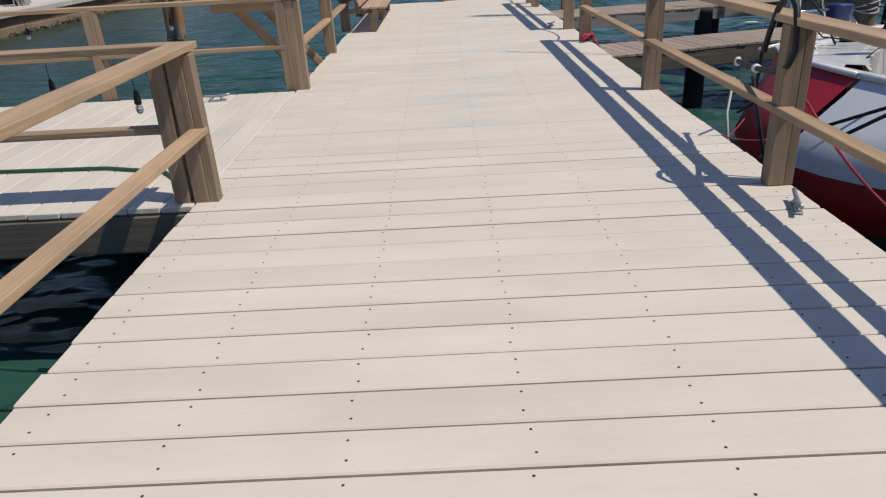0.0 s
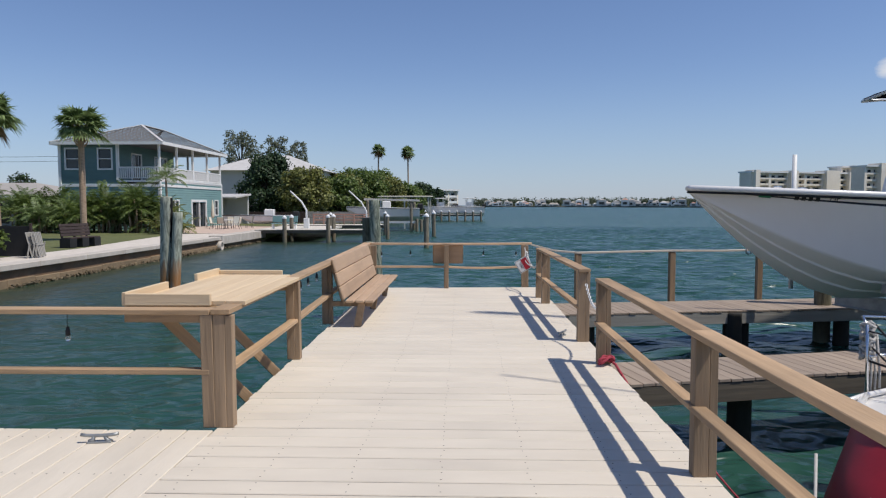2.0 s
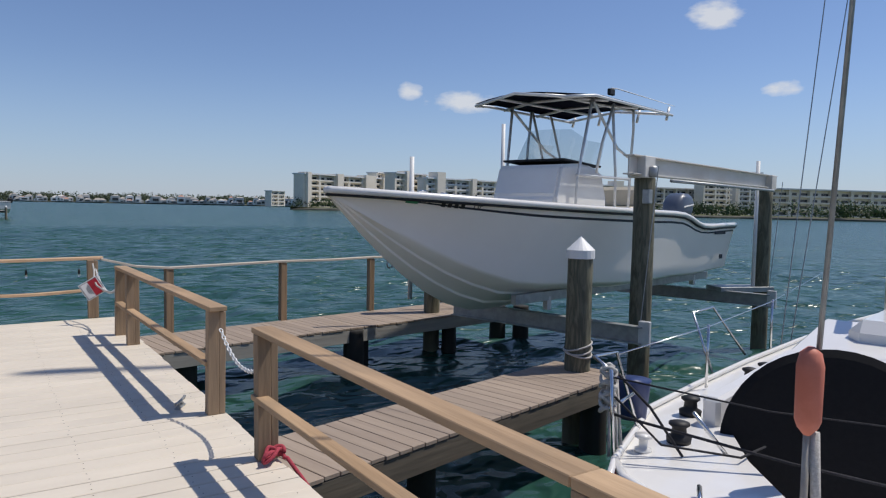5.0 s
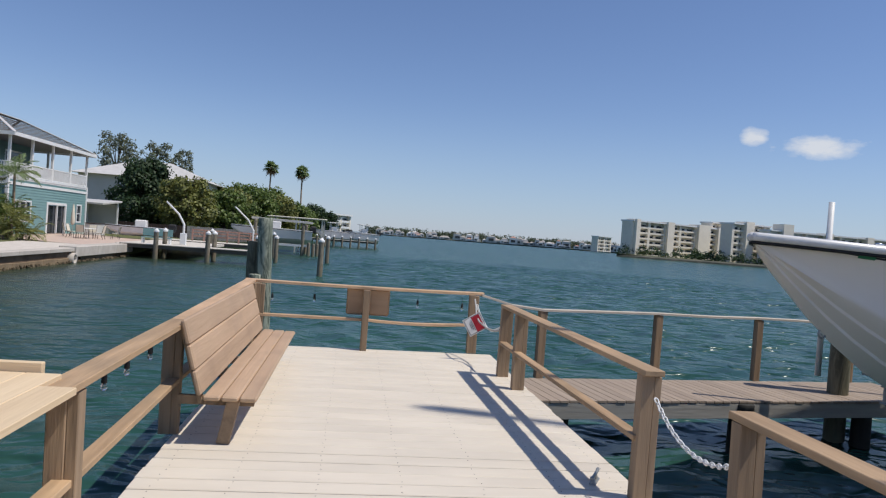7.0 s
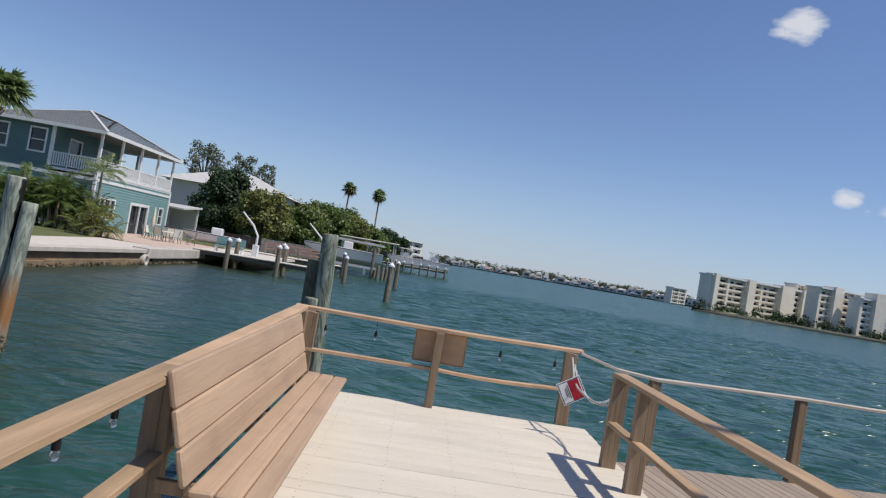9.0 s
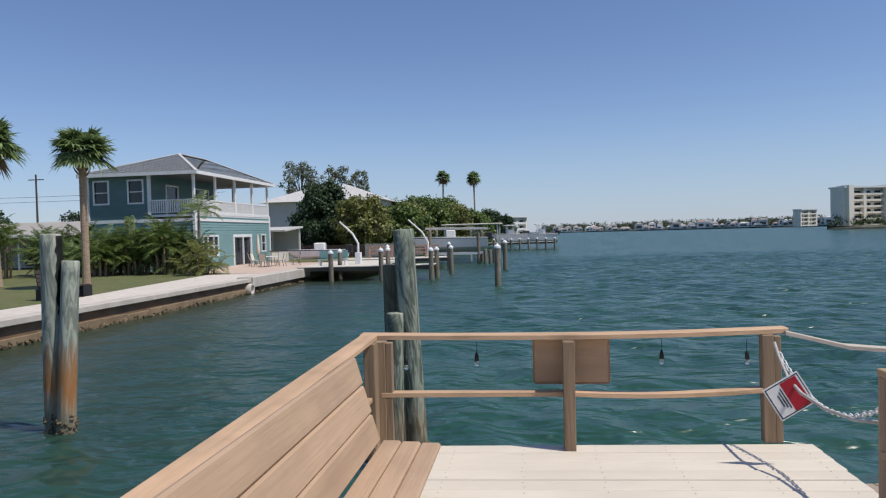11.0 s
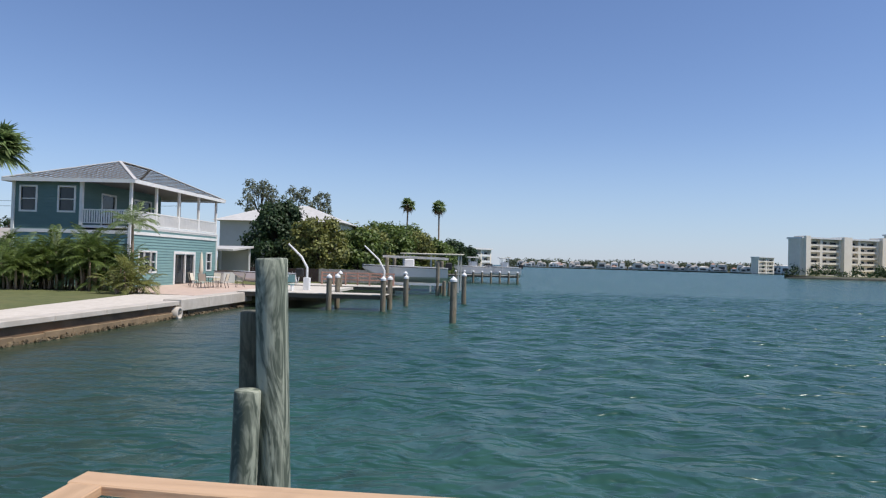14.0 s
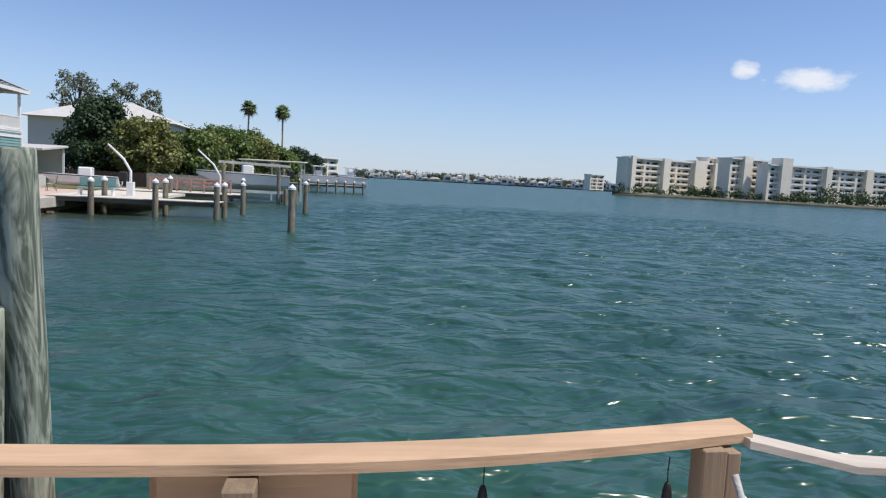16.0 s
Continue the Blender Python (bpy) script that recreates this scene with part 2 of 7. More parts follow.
GRASS = mat("lawn_grass", (0.14, 0.15, 0.05), (0.085, 0.10, 0.03), 2.0, rough=0.95, bump=0.8, fine=8, stain=(0.16, 0.14, 0.055), stain_scale=0.4)
PATIO = mat("pale_pink_patio", (0.60, 0.46, 0.38), (0.50, 0.38, 0.31), 2.0, rough=0.85, bump=0.3, fine=10)
PAVER = mat("pink_pavers", (0.46, 0.27, 0.21), (0.36, 0.21, 0.16), 2.0, rough=0.85, bump=0.3, fine=10)
TEAL = mat("teal_siding", (0.125, 0.215, 0.20), (0.105, 0.185, 0.175), 1.0, (1, 1, 3), 0.6, 0.1, 10)
TEALS = mat("pale_teal_siding", (0.20, 0.34, 0.33), (0.175, 0.30, 0.295), 1.0, (1, 1, 3), 0.6, 0.1, 10)
TRIM = mat("white_trim", (0.78, 0.78, 0.76), (0.70, 0.70, 0.68), 2.0, rough=0.5, bump=0.05)
SHINGLE = mat("grey_roof_shingles", (0.42, 0.385, 0.35), (0.32, 0.295, 0.27), 3.0, (1, 1, 1), 0.9, 0.4, 8)
ROOFT = mat("tan_grey_roof", (0.40, 0.37, 0.33), (0.33, 0.30, 0.27), 1.0, rough=0.8, bump=0.2)
PORCHC = mat("porch_ceiling_boards", (0.17, 0.16, 0.15), (0.14, 0.13, 0.12), 2.0, rough=0.7, bump=0.1)
ROOFW = mat("pale_metal_roof", (0.62, 0.60, 0.57), (0.52, 0.50, 0.47), 1.0, rough=0.5, bump=0.1)
DARKWIN = mat("dark_window_glass", (0.035, 0.045, 0.055), (0.02, 0.026, 0.032), 0.8, rough=0.06, bump=0.0)
BROWNW = mat("dark_brown_bench", (0.055, 0.035, 0.03), (0.035, 0.022, 0.018), 5.0, rough=0.7, bump=0.2)
STUCCO = mat("cream_stucco", (0.85, 0.78, 0.66), (0.78, 0.71, 0.60), 0.4, rough=0.9, bump=0.2, fine=6)
STUCCOG = mat("grey_stucco", (0.58, 0.57, 0.54), (0.50, 0.49, 0.46), 0.4, rough=0.9, bump=0.2, fine=6)
BARK = mat("palm_bark", (0.42, 0.31, 0.22), (0.26, 0.185, 0.125), 5.0, (1, 1, 3), 0.95, 0.8, 10)
BARKD = mat("dark_bark", (0.12, 0.09, 0.065), (0.06, 0.045, 0.033), 5.0, rough=0.95, bump=0.8, fine=10)
PALMG = mat("palm_leaf", (0.27, 0.35, 0.14), (0.13, 0.19, 0.065), 3.0, rough=0.5, bump=0.0, island=0.35)
PALMD = mat("dead_palm_leaf", (0.30, 0.19, 0.09), (0.20, 0.12, 0.055), 3.0, rough=0.8, bump=0.0, island=0.3)
LEAFD = mat("dark_leaf", (0.055, 0.10, 0.035), (0.025, 0.05, 0.018), 3.0, rough=0.6, bump=0.0, island=0.4)
LEAFM = mat("green_leaf", (0.17, 0.225, 0.05), (0.07, 0.115, 0.025), 3.0, rough=0.55, bump=0.0, island=0.4)
LEAFY = mat("olive_leaf", (0.27, 0.27, 0.07), (0.12, 0.14, 0.04), 3.0, rough=0.6, bump=0.0, island=0.4)
FARLEAF = mat("distant_foliage", (0.14, 0.165, 0.10), (0.08, 0.10, 0.065), 0.3, rough=0.9, bump=0.0, island=0.3)
PINE = mat("grey_green_pine_needles", (0.20, 0.22, 0.15), (0.12, 0.14, 0.09), 0.5, rough=0.8, bump=0.0, island=0.3)


def let_light_through(m, share):
    """Thin leaves pass some light."""
    t = m.node_tree
    bs, out = t.nodes["Principled BSDF"], t.nodes["Material Output"]
    thin, mix = t.nodes.new("ShaderNodeBsdfTranslucent"), t.nodes.new("ShaderNodeMixShader")
    mix.inputs[0].default_value = share
    t.links.new(bs.inputs["Base Color"].links[0].from_socket, thin.inputs[0])
    t.links.new(bs.outputs[0], mix.inputs[1])
    t.links.new(thin.outputs[0], mix.inputs[2])
    t.links.new(mix.outputs[0], out.inputs[0])


for leaf_stuff in (PALMG, PALMD, LEAFD, LEAFM, LEAFY, FARLEAF, PINE):
    let_light_through(leaf_stuff, 0.35)
TARP = mat("black_mesh_screen", (0.012, 0.012, 0.014), (0.007, 0.007, 0.008), 3.0, rough=0.8, bump=0.1)


def water_material():
    m = bpy.data.materials.new("bay_water")
    m.use_nodes = True
    t = m.node_tree
    bs = t.nodes["Principled BSDF"]
    co = t.nodes.new("ShaderNodeTexCoord")
    heights = []
    for scale, stretch, detail, share in ((0.28, (1.0, 1.7, 1), 3.0, 2.4), (0.75, (1.0, 1.5, 1), 2.0, 1.0), (2.0, (1.0, 1.5, 1), 1.0, 0.45)):
        mp = t.nodes.new("ShaderNodeMapping")
        mp.inputs["Scale"].default_value = stretch
        mp.inputs["Rotation"].default_value = (0, 0, radians(-24))
        t.links.new(co.outputs["Object"], mp.inputs[0])
        n = t.nodes.new("ShaderNodeTexNoise")
        n.inputs["Scale"].default_value, n.inputs["Detail"].default_value, n.inputs["Distortion"].default_value = scale, detail, 0.6
        t.links.new(mp.outputs[0], n.inputs["Vector"])
        k = t.nodes.new("ShaderNodeMath")
        k.operation = "MULTIPLY"
        k.inputs[1].default_value = share
        t.links.new(n.outputs[0], k.inputs[0])
        heights.append(k.outputs[0])
    total = heights[0]
    for h in heights[1:]:
        a = t.nodes.new("ShaderNodeMath")
        t.links.new(total, a.inputs[0])
        t.links.new(h, a.inputs[1])
        total = a.outputs[0]
    bp = t.nodes.new("ShaderNodeBump")
    bp.inputs["Strength"].default_value, bp.inputs["Distance"].default_value = 1.0, 0.32
    t.links.new(total, bp.inputs["Height"])
    t.links.new(bp.outputs[0], bs.inputs["Normal"])
    big = t.nodes.new("ShaderNodeTexNoise")
    big.inputs["Scale"].default_value, big.inputs["Detail"].default_value = 0.09, 4.0
    t.links.new(co.outputs["Object"], big.inputs["Vector"])
    ramp = t.nodes.new("ShaderNodeValToRGB")
    ramp.color_ramp.elements[0].position, ramp.color_ramp.elements[1].position = 0.3, 0.7
    ramp.color_ramp.elements[0].color, ramp.color_ramp.elements[1].color = (0.016, 0.060, 0.049, 1), (0.029, 0.086, 0.064, 1)
    t.links.new(big.outputs[0], ramp.inputs[0])
    # shallow brown-green shelf along the seawall, darkened partly to paint in the trees' reflection
    sep = t.nodes.new("ShaderNodeSeparateXYZ")
    t.links.new(co.outputs["Object"], sep.inputs[0])
    wob = t.nodes.new("ShaderNodeMath")
    wob.operation = "MULTIPLY_ADD"
    wob.inputs[1].default_value = 5.0
    t.links.new(big.outputs[0], wob.inputs[0])
    t.links.new(sep.outputs[0], wob.inputs[2])
    mr = t.nodes.new("ShaderNodeMapRange")
    mr.inputs[1].default_value, mr.inputs[2].default_value, mr.inputs[3].default_value, mr.inputs[4].default_value = -11.0, -1.0, 0.8, 0.0
    t.links.new(wob.outputs[0], mr.inputs[0])
    calm = t.nodes.new("ShaderNodeMapRange")
    calm.inputs[1].default_value, calm.inputs[2].default_value, calm.inputs[3].default_value, calm.inputs[4].default_value = -10.0, 1.0, 0.3, 1.0
    t.links.new(wob.outputs[0], calm.inputs[0])
    t.links.new(calm.outputs[0], bp.inputs["Strength"])
    mx = t.nodes.new("ShaderNodeMixRGB")
    mx.inputs[2].default_value = (0.030, 0.040, 0.022, 1)
    t.links.new(mr.outputs[0], mx.inputs[0])
    t.links.new(ramp.outputs[0], mx.inputs[1])
    t.links.new(mx.outputs[0], bs.inputs["Base Color"])
    bs.inputs["Roughness"].default_value, bs.inputs["IOR"].default_value = 0.26, 1.34
    bs.inputs["Specular IOR Level"].default_value = 0.5
    return m


WATER = water_material()


def pile_material(name, wood, wood2, rust, reach=0.8):
    """Timber pile: greenish streaked wood, a rust-stained band and a dark growth band near the water."""
    m = mat(name, wood, wood2, 7.0, (1, 1, 0.18), 0.85, 0.9, 18, vary=0.08, contrast=(0.42, 0.6))
    t = m.node_tree
    bs = t.nodes["Principled BSDF"]
    src = bs.inputs["Base Color"].links[0].from_socket
    grainy = [q for q in t.nodes if q.bl_idname == "ShaderNodeTexNoise"][0]
    grainy.inputs["Distortion"].default_value, grainy.inputs["Detail"].default_value = 2.6, 3.0
    co = t.nodes.new("ShaderNodeNewGeometry")
    sep = t.nodes.new("ShaderNodeSeparateXYZ")
    t.links.new(co.outputs["Position"], sep.inputs[0])
    n = t.nodes.new("ShaderNodeTexNoise")
    n.inputs["Scale"].default_value, n.inputs["Detail"].default_value = 9.0, 5.0
    mp = t.nodes.new("ShaderNodeMapping")
    mp.inputs["Scale"].default_value = (1, 1, 0.25)
    t.links.new(co.outputs["Position"], mp.inputs[0])
    t.links.new(mp.outputs[0], n.inputs["Vector"])
    z = t.nodes.new("ShaderNodeMath")
    z.operation = "MULTIPLY_ADD"
    z.inputs[1].default_value = 0.9
    t.links.new(n.outputs[0], z.inputs[0])
    t.links.new(sep.outputs[2], z.inputs[2])
    ramp = t.nodes.new("ShaderNodeValToRGB")
    el = ramp.color_ramp.elements
    mr = t.nodes.new("ShaderNodeMapRange")
    mr.inputs[1].default_value, mr.inputs[2].default_value = -1.2, reach
    t.links.new(z.outputs[0], mr.inputs[0])
    t.links.new(mr.outputs[0], ramp.inputs[0])
    el[0].position, el[0].color = 0.30, (0.22 * rust, 0.22 * rust, 0.22 * rust, 1)
    el[1].position, el[1].color = 0.72, (0, 0, 0, 1)
    for place, share in ((0.44, 1.0), (0.56, 0.8)):
        el.new(place).color = (share * rust, share * rust, share * rust, 1)
    mx = t.nodes.new("ShaderNodeMixRGB")
    mx.inputs[2].default_value = (0.36, 0.15, 0.04, 1)
    t.links.new(ramp.outputs[0], mx.inputs[0])
    t.links.new(src, mx.inputs[1])
    r2 = t.nodes.new("ShaderNodeMapRange")
    r2.inputs[1].default_value, r2.inputs[2].default_value, r2.inputs[3].default_value, r2.inputs[4].default_value = -0.55, -0.2, 1.0, 0.0
    t.links.new(z.outputs[0], r2.inputs[0])
    m2 = t.nodes.new("ShaderNodeMixRGB")
    m2.inputs[2].default_value = (0.16, 0.15, 0.10, 1)
    t.links.new(r2.outputs[0], m2.inputs[0])
    t.links.new(mx.outputs[0], m2.inputs[1])
    t.links.new(m2.outputs[0], bs.inputs["Base Color"])
    return m


PILEG = pile_material("green_treated_pile", (0.33, 0.355, 0.28), (0.085, 0.105, 0.08), 0.3)
PILER = pile_material("rust_streaked_pile", (0.40, 0.42, 0.34), (0.19, 0.205, 0.165), 0.95, 1.5)
PILEL = pile_material("dark_olive_pile", (0.17, 0.16, 0.11), (0.085, 0.085, 0.058), 0.1)
PILEB = pile_material("brown_pile", (0.27, 0.235, 0.175), (0.14, 0.12, 0.085), 0.1)

# ---------------------------------------------------------------- building helpers
I4 = Matrix.Identity(4)


def part(name, bm, material, parent=None, label="", smooth=False, m=None):
    me = bpy.data.meshes.new(name)
    bm.to_mesh(me)
    bm.free()
    for k in material if isinstance(material, (list, tuple)) else (material,):
        me.materials.append(k)
    if smooth:
        me.polygons.foreach_set("use_smooth", [True] * len(me.polygons))
    if smooth == "auto":
        me.set_sharp_from_angle(angle=radians(28))
    ob = new(name, me)
    if parent is not None:
        ob.parent = parent
    if m is not None:
        ob.matrix_basis = m
    if label:
        ob["label"] = label
    return ob


def again(name, me, parent, m):
    """One more object on a mesh that already exists."""
    ob = new(name, me)
    ob.parent = parent
    ob.matrix_basis = m
    return ob


def thing(name, label, category, m=I4, group="", kind=""):
    ob = new(name)
    ob.matrix_basis = m
    return tagged(ob, label, category, group, kind)


def box(bm, sx, sy, sz, m=I4, bevel=0.0, mi=0):
    r = bmesh.ops.create_cube(bm, size=1, matrix=m @ Matrix.Diagonal((sx, sy, sz, 1)))
    if bevel:
        es = list({e for v in r["verts"] for e in v.link_edges})
        bmesh.ops.bevel(bm, geom=es, offset=bevel, segments=1, affect="EDGES", profile=0.5)
    if mi:
        for f in {f for v in r["verts"] if v.is_valid for f in v.link_faces}:
            f.material_index = mi
    return bm


def cbox(sx, sy, sz, m=I4, bevel=0.0):
    return box(bmesh.new(), sx, sy, sz, m, bevel)


def tube(bm, pts, r, seg=8, closed=False, r_end=None):
    """A round tube along a polyline."""
    pts = [Vector(p) for p in pts]
    n = len(pts)
    rings = []
    ref = None
    for i, p in enumerate(pts):
        a = pts[(i - 1) % n] if (closed or i > 0) else p
        b = pts[(i + 1) % n] if (closed or i < n - 1) else p
        d = (b - a).normalized()
        if ref is None:
            ref = d.orthogonal().normalized()
        u = (ref - d * ref.dot(d))
        u = u.normalized() if u.length > 1e-6 else d.orthogonal().normalized()
        ref = u
        w = d.cross(u)
        rr = r if r_end is None else r + (r_end - r) * i / (n - 1)
        rings.append([bm.verts.new(p + (u * math.cos(k * 2 * math.pi / seg) + w * math.sin(k * 2 * math.pi / seg)) * rr) for k in range(seg)])
    for i in range(n if closed else n - 1):
        A, B = rings[i], rings[(i + 1) % n]
        for k in range(seg):
            bm.faces.new((A[k], A[(k + 1) % seg], B[(k + 1) % seg], B[k]))
    if not closed:
        bm.faces.new(rings[0][::-1])
        bm.faces.new(rings[-1])
    return bm


def ctube(pts, r, seg=8, closed=False, r_end=None):
    return tube(bmesh.new(), pts, r, seg, closed, r_end)


def lathe(bm, profile, seg=16, m=I4):
    """A turned shape: profile of (radius, z) from bottom to top."""
    rings = []
    for r, z in profile:
        rings.append([bm.verts.new(m @ Vector((max(r, 1e-4) * math.cos(k * 2 * math.pi / seg), max(r, 1e-4) * math.sin(k * 2 * math.pi / seg), z))) for k in range(seg)])
    for A, B in zip(rings, rings[1:]):
        for k in range(seg):
            bm.faces.new((A[k], A[(k + 1) % seg], B[(k + 1) % seg], B[k]))
    bm.faces.new(rings[0][::-1])
    bm.faces.new(rings[-1])
    return bm


def sag(a, b, drop, n=12):
    a, b = Vector(a), Vector(b)
    return [a.lerp(b, i / n) - Vector((0, 0, drop * 4 * (i / n) * (1 - i / n))) for i in range(n + 1)]


def along(a, b):
    """Pose at the middle of a-b with local x along it, and the length."""
    a, b = Vector(a), Vector(b)
    d = b - a
    x = d.normalized()
    up = Vector((0, 0, 1)) if abs(x.z) < 0.95 else Vector((0, 1, 0))
    y = up.cross(x).normalized()
    z = x.cross(y)
    m = Matrix((x, y, z)).transposed().to_4x4()
    m.translation = (a + b) / 2
    return m, d.length


def plank(name, a, b, wide, thick, material, parent, label="", bevel=0.004, roll=0, bow=0.0):
    m, L = along(a, b)
    bm = bmesh.new()
    box(bm, L, wide, thick, I4, bevel)
    if bow:
        bmesh.ops.subdivide_edges(bm, edges=[e for e in bm.edges if abs(e.verts[0].co.x - e.verts[1].co.x) > L * 0.6], cuts=8)
        for v in bm.verts:
            v.co.z -= bow * (1 - (2 * v.co.x / L) ** 2)
    return part(name, bm, material, parent, label, m=m @ pose(0, 0, 0, roll))


R = random.Random(7)
WATER_Z = -1.1

# ---------------------------------------------------------------- water
def axis_lines(lo, hi, step, far):
    out = list(np.arange(lo, hi + step * 0.5, step))
    s, a = step, out[-1]
    right = []
    while a < far:
        s *= 1.35
        a += s
        right.append(min(a, far))
    s, a = step, out[0]
    left = []
    while a > -far:
        s *= 1.35
        a -= s
        left.append(max(a, -far))
    return np.array(left[::-1] + out + right)


def build_water():
    xs, ys = axis_lines(-16, 44, 0.2, 3200), axis_lines(-8, 90, 0.2, 3200)
    X, Y = np.meshgrid(xs, ys, indexing="ij")
    ang = np.random.default_rng(3)
    Z = np.zeros_like(X)
    for _ in range(34):
        k = ang.uniform(2.0, 9.0)
        th = radians(66) + ang.normal(0, 0.55)
        Z += 0.032 / k * np.sin(k * (X * math.cos(th) + Y * math.sin(th)) + ang.uniform(0, 6.28))
    fade = np.clip((X + 13) / 13, 0.2, 1) * np.clip((44 - X) / 8, 0, 1) * np.clip((Y + 8) / 4, 0, 1) * np.clip((90 - Y) / 16, 0, 1)
    V = np.stack([X, Y, WATER_Z + Z * fade], -1).reshape(-1, 3)
    nx, ny = len(xs), len(ys)
    i = np.arange(nx - 1)[:, None] * ny + np.arange(ny - 1)[None]
    F = np.stack([i, i + ny, i + ny + 1, i + 1], -1).reshape(-1, 4)
    me = bpy.data.meshes.new("water")
    me.from_pydata(V.tolist(), [], F.tolist())
    me.polygons.foreach_set("use_smooth", [True] * len(me.polygons))
    me.materials.append(WATER)
    return tagged(new("water", me), "rippled teal-green bay water under a blue sky", "water", kind="structure")


build_water()

# ---------------------------------------------------------------- the dock's frame under the boards
LEFT, RIGHT, END = -1.76, 1.58, 12.58
frame_thing = thing("dock_frame", "weathered timber beams and piles carrying the dock", "dock frame", kind="structure")
for x in (LEFT + 0.03, RIGHT - 0.03):
    plank("edge_beam", (x, -10, -0.16), (x, END - 0.03, -0.16), 0.045, 0.22, BEAMW, frame_thing)
for x in (-0.9, 0.0, 0.8):
    plank("joist", (x, -10, -0.16), (x, END - 0.06, -0.16), 0.05, 0.2, BEAMW, frame_thing)
plank("end_beam", (LEFT, 12.5, -0.16), (RIGHT, 12.62, -0.16), 0.045, 0.22, BEAMW, frame_thing)
for x0, y0, x1, y1 in ((-6.2, 0.72, LEFT, 0.72), (-6.2, 3.82, LEFT, 3.82), (-6.17, 0.75, -6.17, 3.8)):
    plank("side_beam", (x0, y0, -0.16), (x1, y1, -0.16), 0.045, 0.22, BEAMW, frame_thing)
for y in (-6.5, -3.2, 0.2, 3.6, 7.0, 10.2, 12.2):
    for x in (-1.5, 1.32):
        part("dock_pile", lathe(bmesh.new(), ((0.13, -3.0), (0.125, -1.0), (0.12, -0.06)), 14), DARKP, frame_thing, smooth=True, m=pose(x, y, 0))
for x in (-5.6, -3.6):
    for y in (1.1, 3.4):
        part("dock_pile", lathe(bmesh.new(), ((0.13, -3.0), (0.125, -1.0), (0.12, -0.06)), 14), DARKP, frame_thing, smooth=True, m=pose(x, y, 0))

# ---------------------------------------------------------------- railings
RAIL_Z, MID_Z = 0.861, 0.415


def post_mesh(h, wx=0.14, wy=0.09):
    """Two timbers bolted side by side."""
    bm = bmesh.new()
    box(bm, wx * 0.63, wy, h, pose(-wx * 0.185, 0, h / 2), 0.005)
    box(bm, wx * 0.36, wy * 0.94, h - 0.01, pose(wx * 0.315, 0, h / 2 - 0.005), 0.004)
    return bm


def railing(label, posts, runs, group="railings round the dock", bows=()):
    t = thing("railing", label, "railing", group=group)
    for x, y, rz, *rest in posts:
        part("post", post_mesh(RAIL_Z - 0.02 if not rest else rest[0]), POSTW, t, m=pose(x, y, 0, R.uniform(-0.6, 0.6), R.uniform(-0.6, 0.6), rz))
    for a, b, z, w, material, *bow in runs:
        plank("top_rail" if z > 0.6 else "mid_rail", (*a, z), (*b, z), w, 0.038, material, t, bow=bow[0] if bow else 0.0)
    return t


right_rail = railing("weathered timber railing along the moorings, with a flat cap", [(1.51, y, 0) for y in (-8.2, -5.3, -2.1, 0.6, 3.09, 6.04)],
        [((1.52, -10), (1.52, -2.0), RAIL_Z, 0.14, RAILW), ((1.52, -1.996), (1.505, 3.14), RAIL_Z, 0.14, RAILW), ((1.505, 3.144), (1.50, 6.12), RAIL_Z, 0.14, RAILW),
         ((1.47, -10), (1.47, 0.6), MID_Z, 0.09, RAILW), ((1.47, 0.604), (1.465, 3.1), MID_Z, 0.09, RAILW), ((1.465, 3.104), (1.465, 6.1), MID_Z, 0.09, RAILW)])
gate_rail = railing("short weathered timber railing between two chained gaps", [(1.50, 7.21, 0), (1.44, 10.42, 0), (1.42, 11.12, 0)],
        [((1.50, 7.12), (1.42, 11.16), RAIL_Z, 0.14, RAILW), ((1.46, 7.2), (1.40, 10.4), MID_Z, 0.09, RAILW), ((1.40, 10.404), (1.39, 11.12), MID_Z, 0.09, RAILW)])
left_rail = railing("timber railing along the canal side, behind the bench", [(-1.70, 3.93, 0), (-1.735, 6.17, 0), (-1.80, 8.32, 0), (-1.80, 10.4, 0)],
        [((-1.71, 3.87), (-1.76, 8.3), RAIL_Z, 0.14, RAILW), ((-1.76, 8.304), (-1.855, 12.60), RAIL_Z, 0.14, RAILN),
         ((-1.70, 3.98), (-1.73, 6.16), MID_Z, 0.09, RAILW), ((-1.73, 6.164), (-1.78, 8.32), MID_Z, 0.09, RAILW), ((-1.78, 8.324), (-1.82, 12.3), MID_Z, 0.09, RAILW)])
end_rail = railing("pale timber railing across the dock's end, with a sagging middle rail", [(-1.80, 12.40, 90), (-1.72, 12.50, 0), (-0.265, 12.47, 90), (1.30, 12.70, 0)],
        [((-1.74, 12.50), (-0.27, 12.55), MID_Z, 0.09, RAILN), ((-0.262, 12.55), (1.3, 12.71), MID_Z, 0.09, RAILN, 0.03)])
bm = bmesh.new()
rings = []
for i in range(25):
    x = -1.93 + 3.37 * i / 24
    y = 12.555 + 0.045 * (x + 0.45) ** 2 * (0.75 if x > -0.45 else 0.9) + 0.03 * max(0.0, x) + 0.075 * max(0.0, (x - 0.2) / 1.24) ** 1.5
    rings.append([bm.verts.new((x, y + dy, z)) for dy, z in ((-0.07, 0.845), (0.07, 0.845), (0.07, 0.878), (0.064, 0.884), (-0.064, 0.884), (-0.07, 0.878))])
for A, B in zip(rings, rings[1:]):
    for k in range(6):
        bm.faces.new((A[k], A[(k + 1) % 6], B[(k + 1) % 6], B[k]))
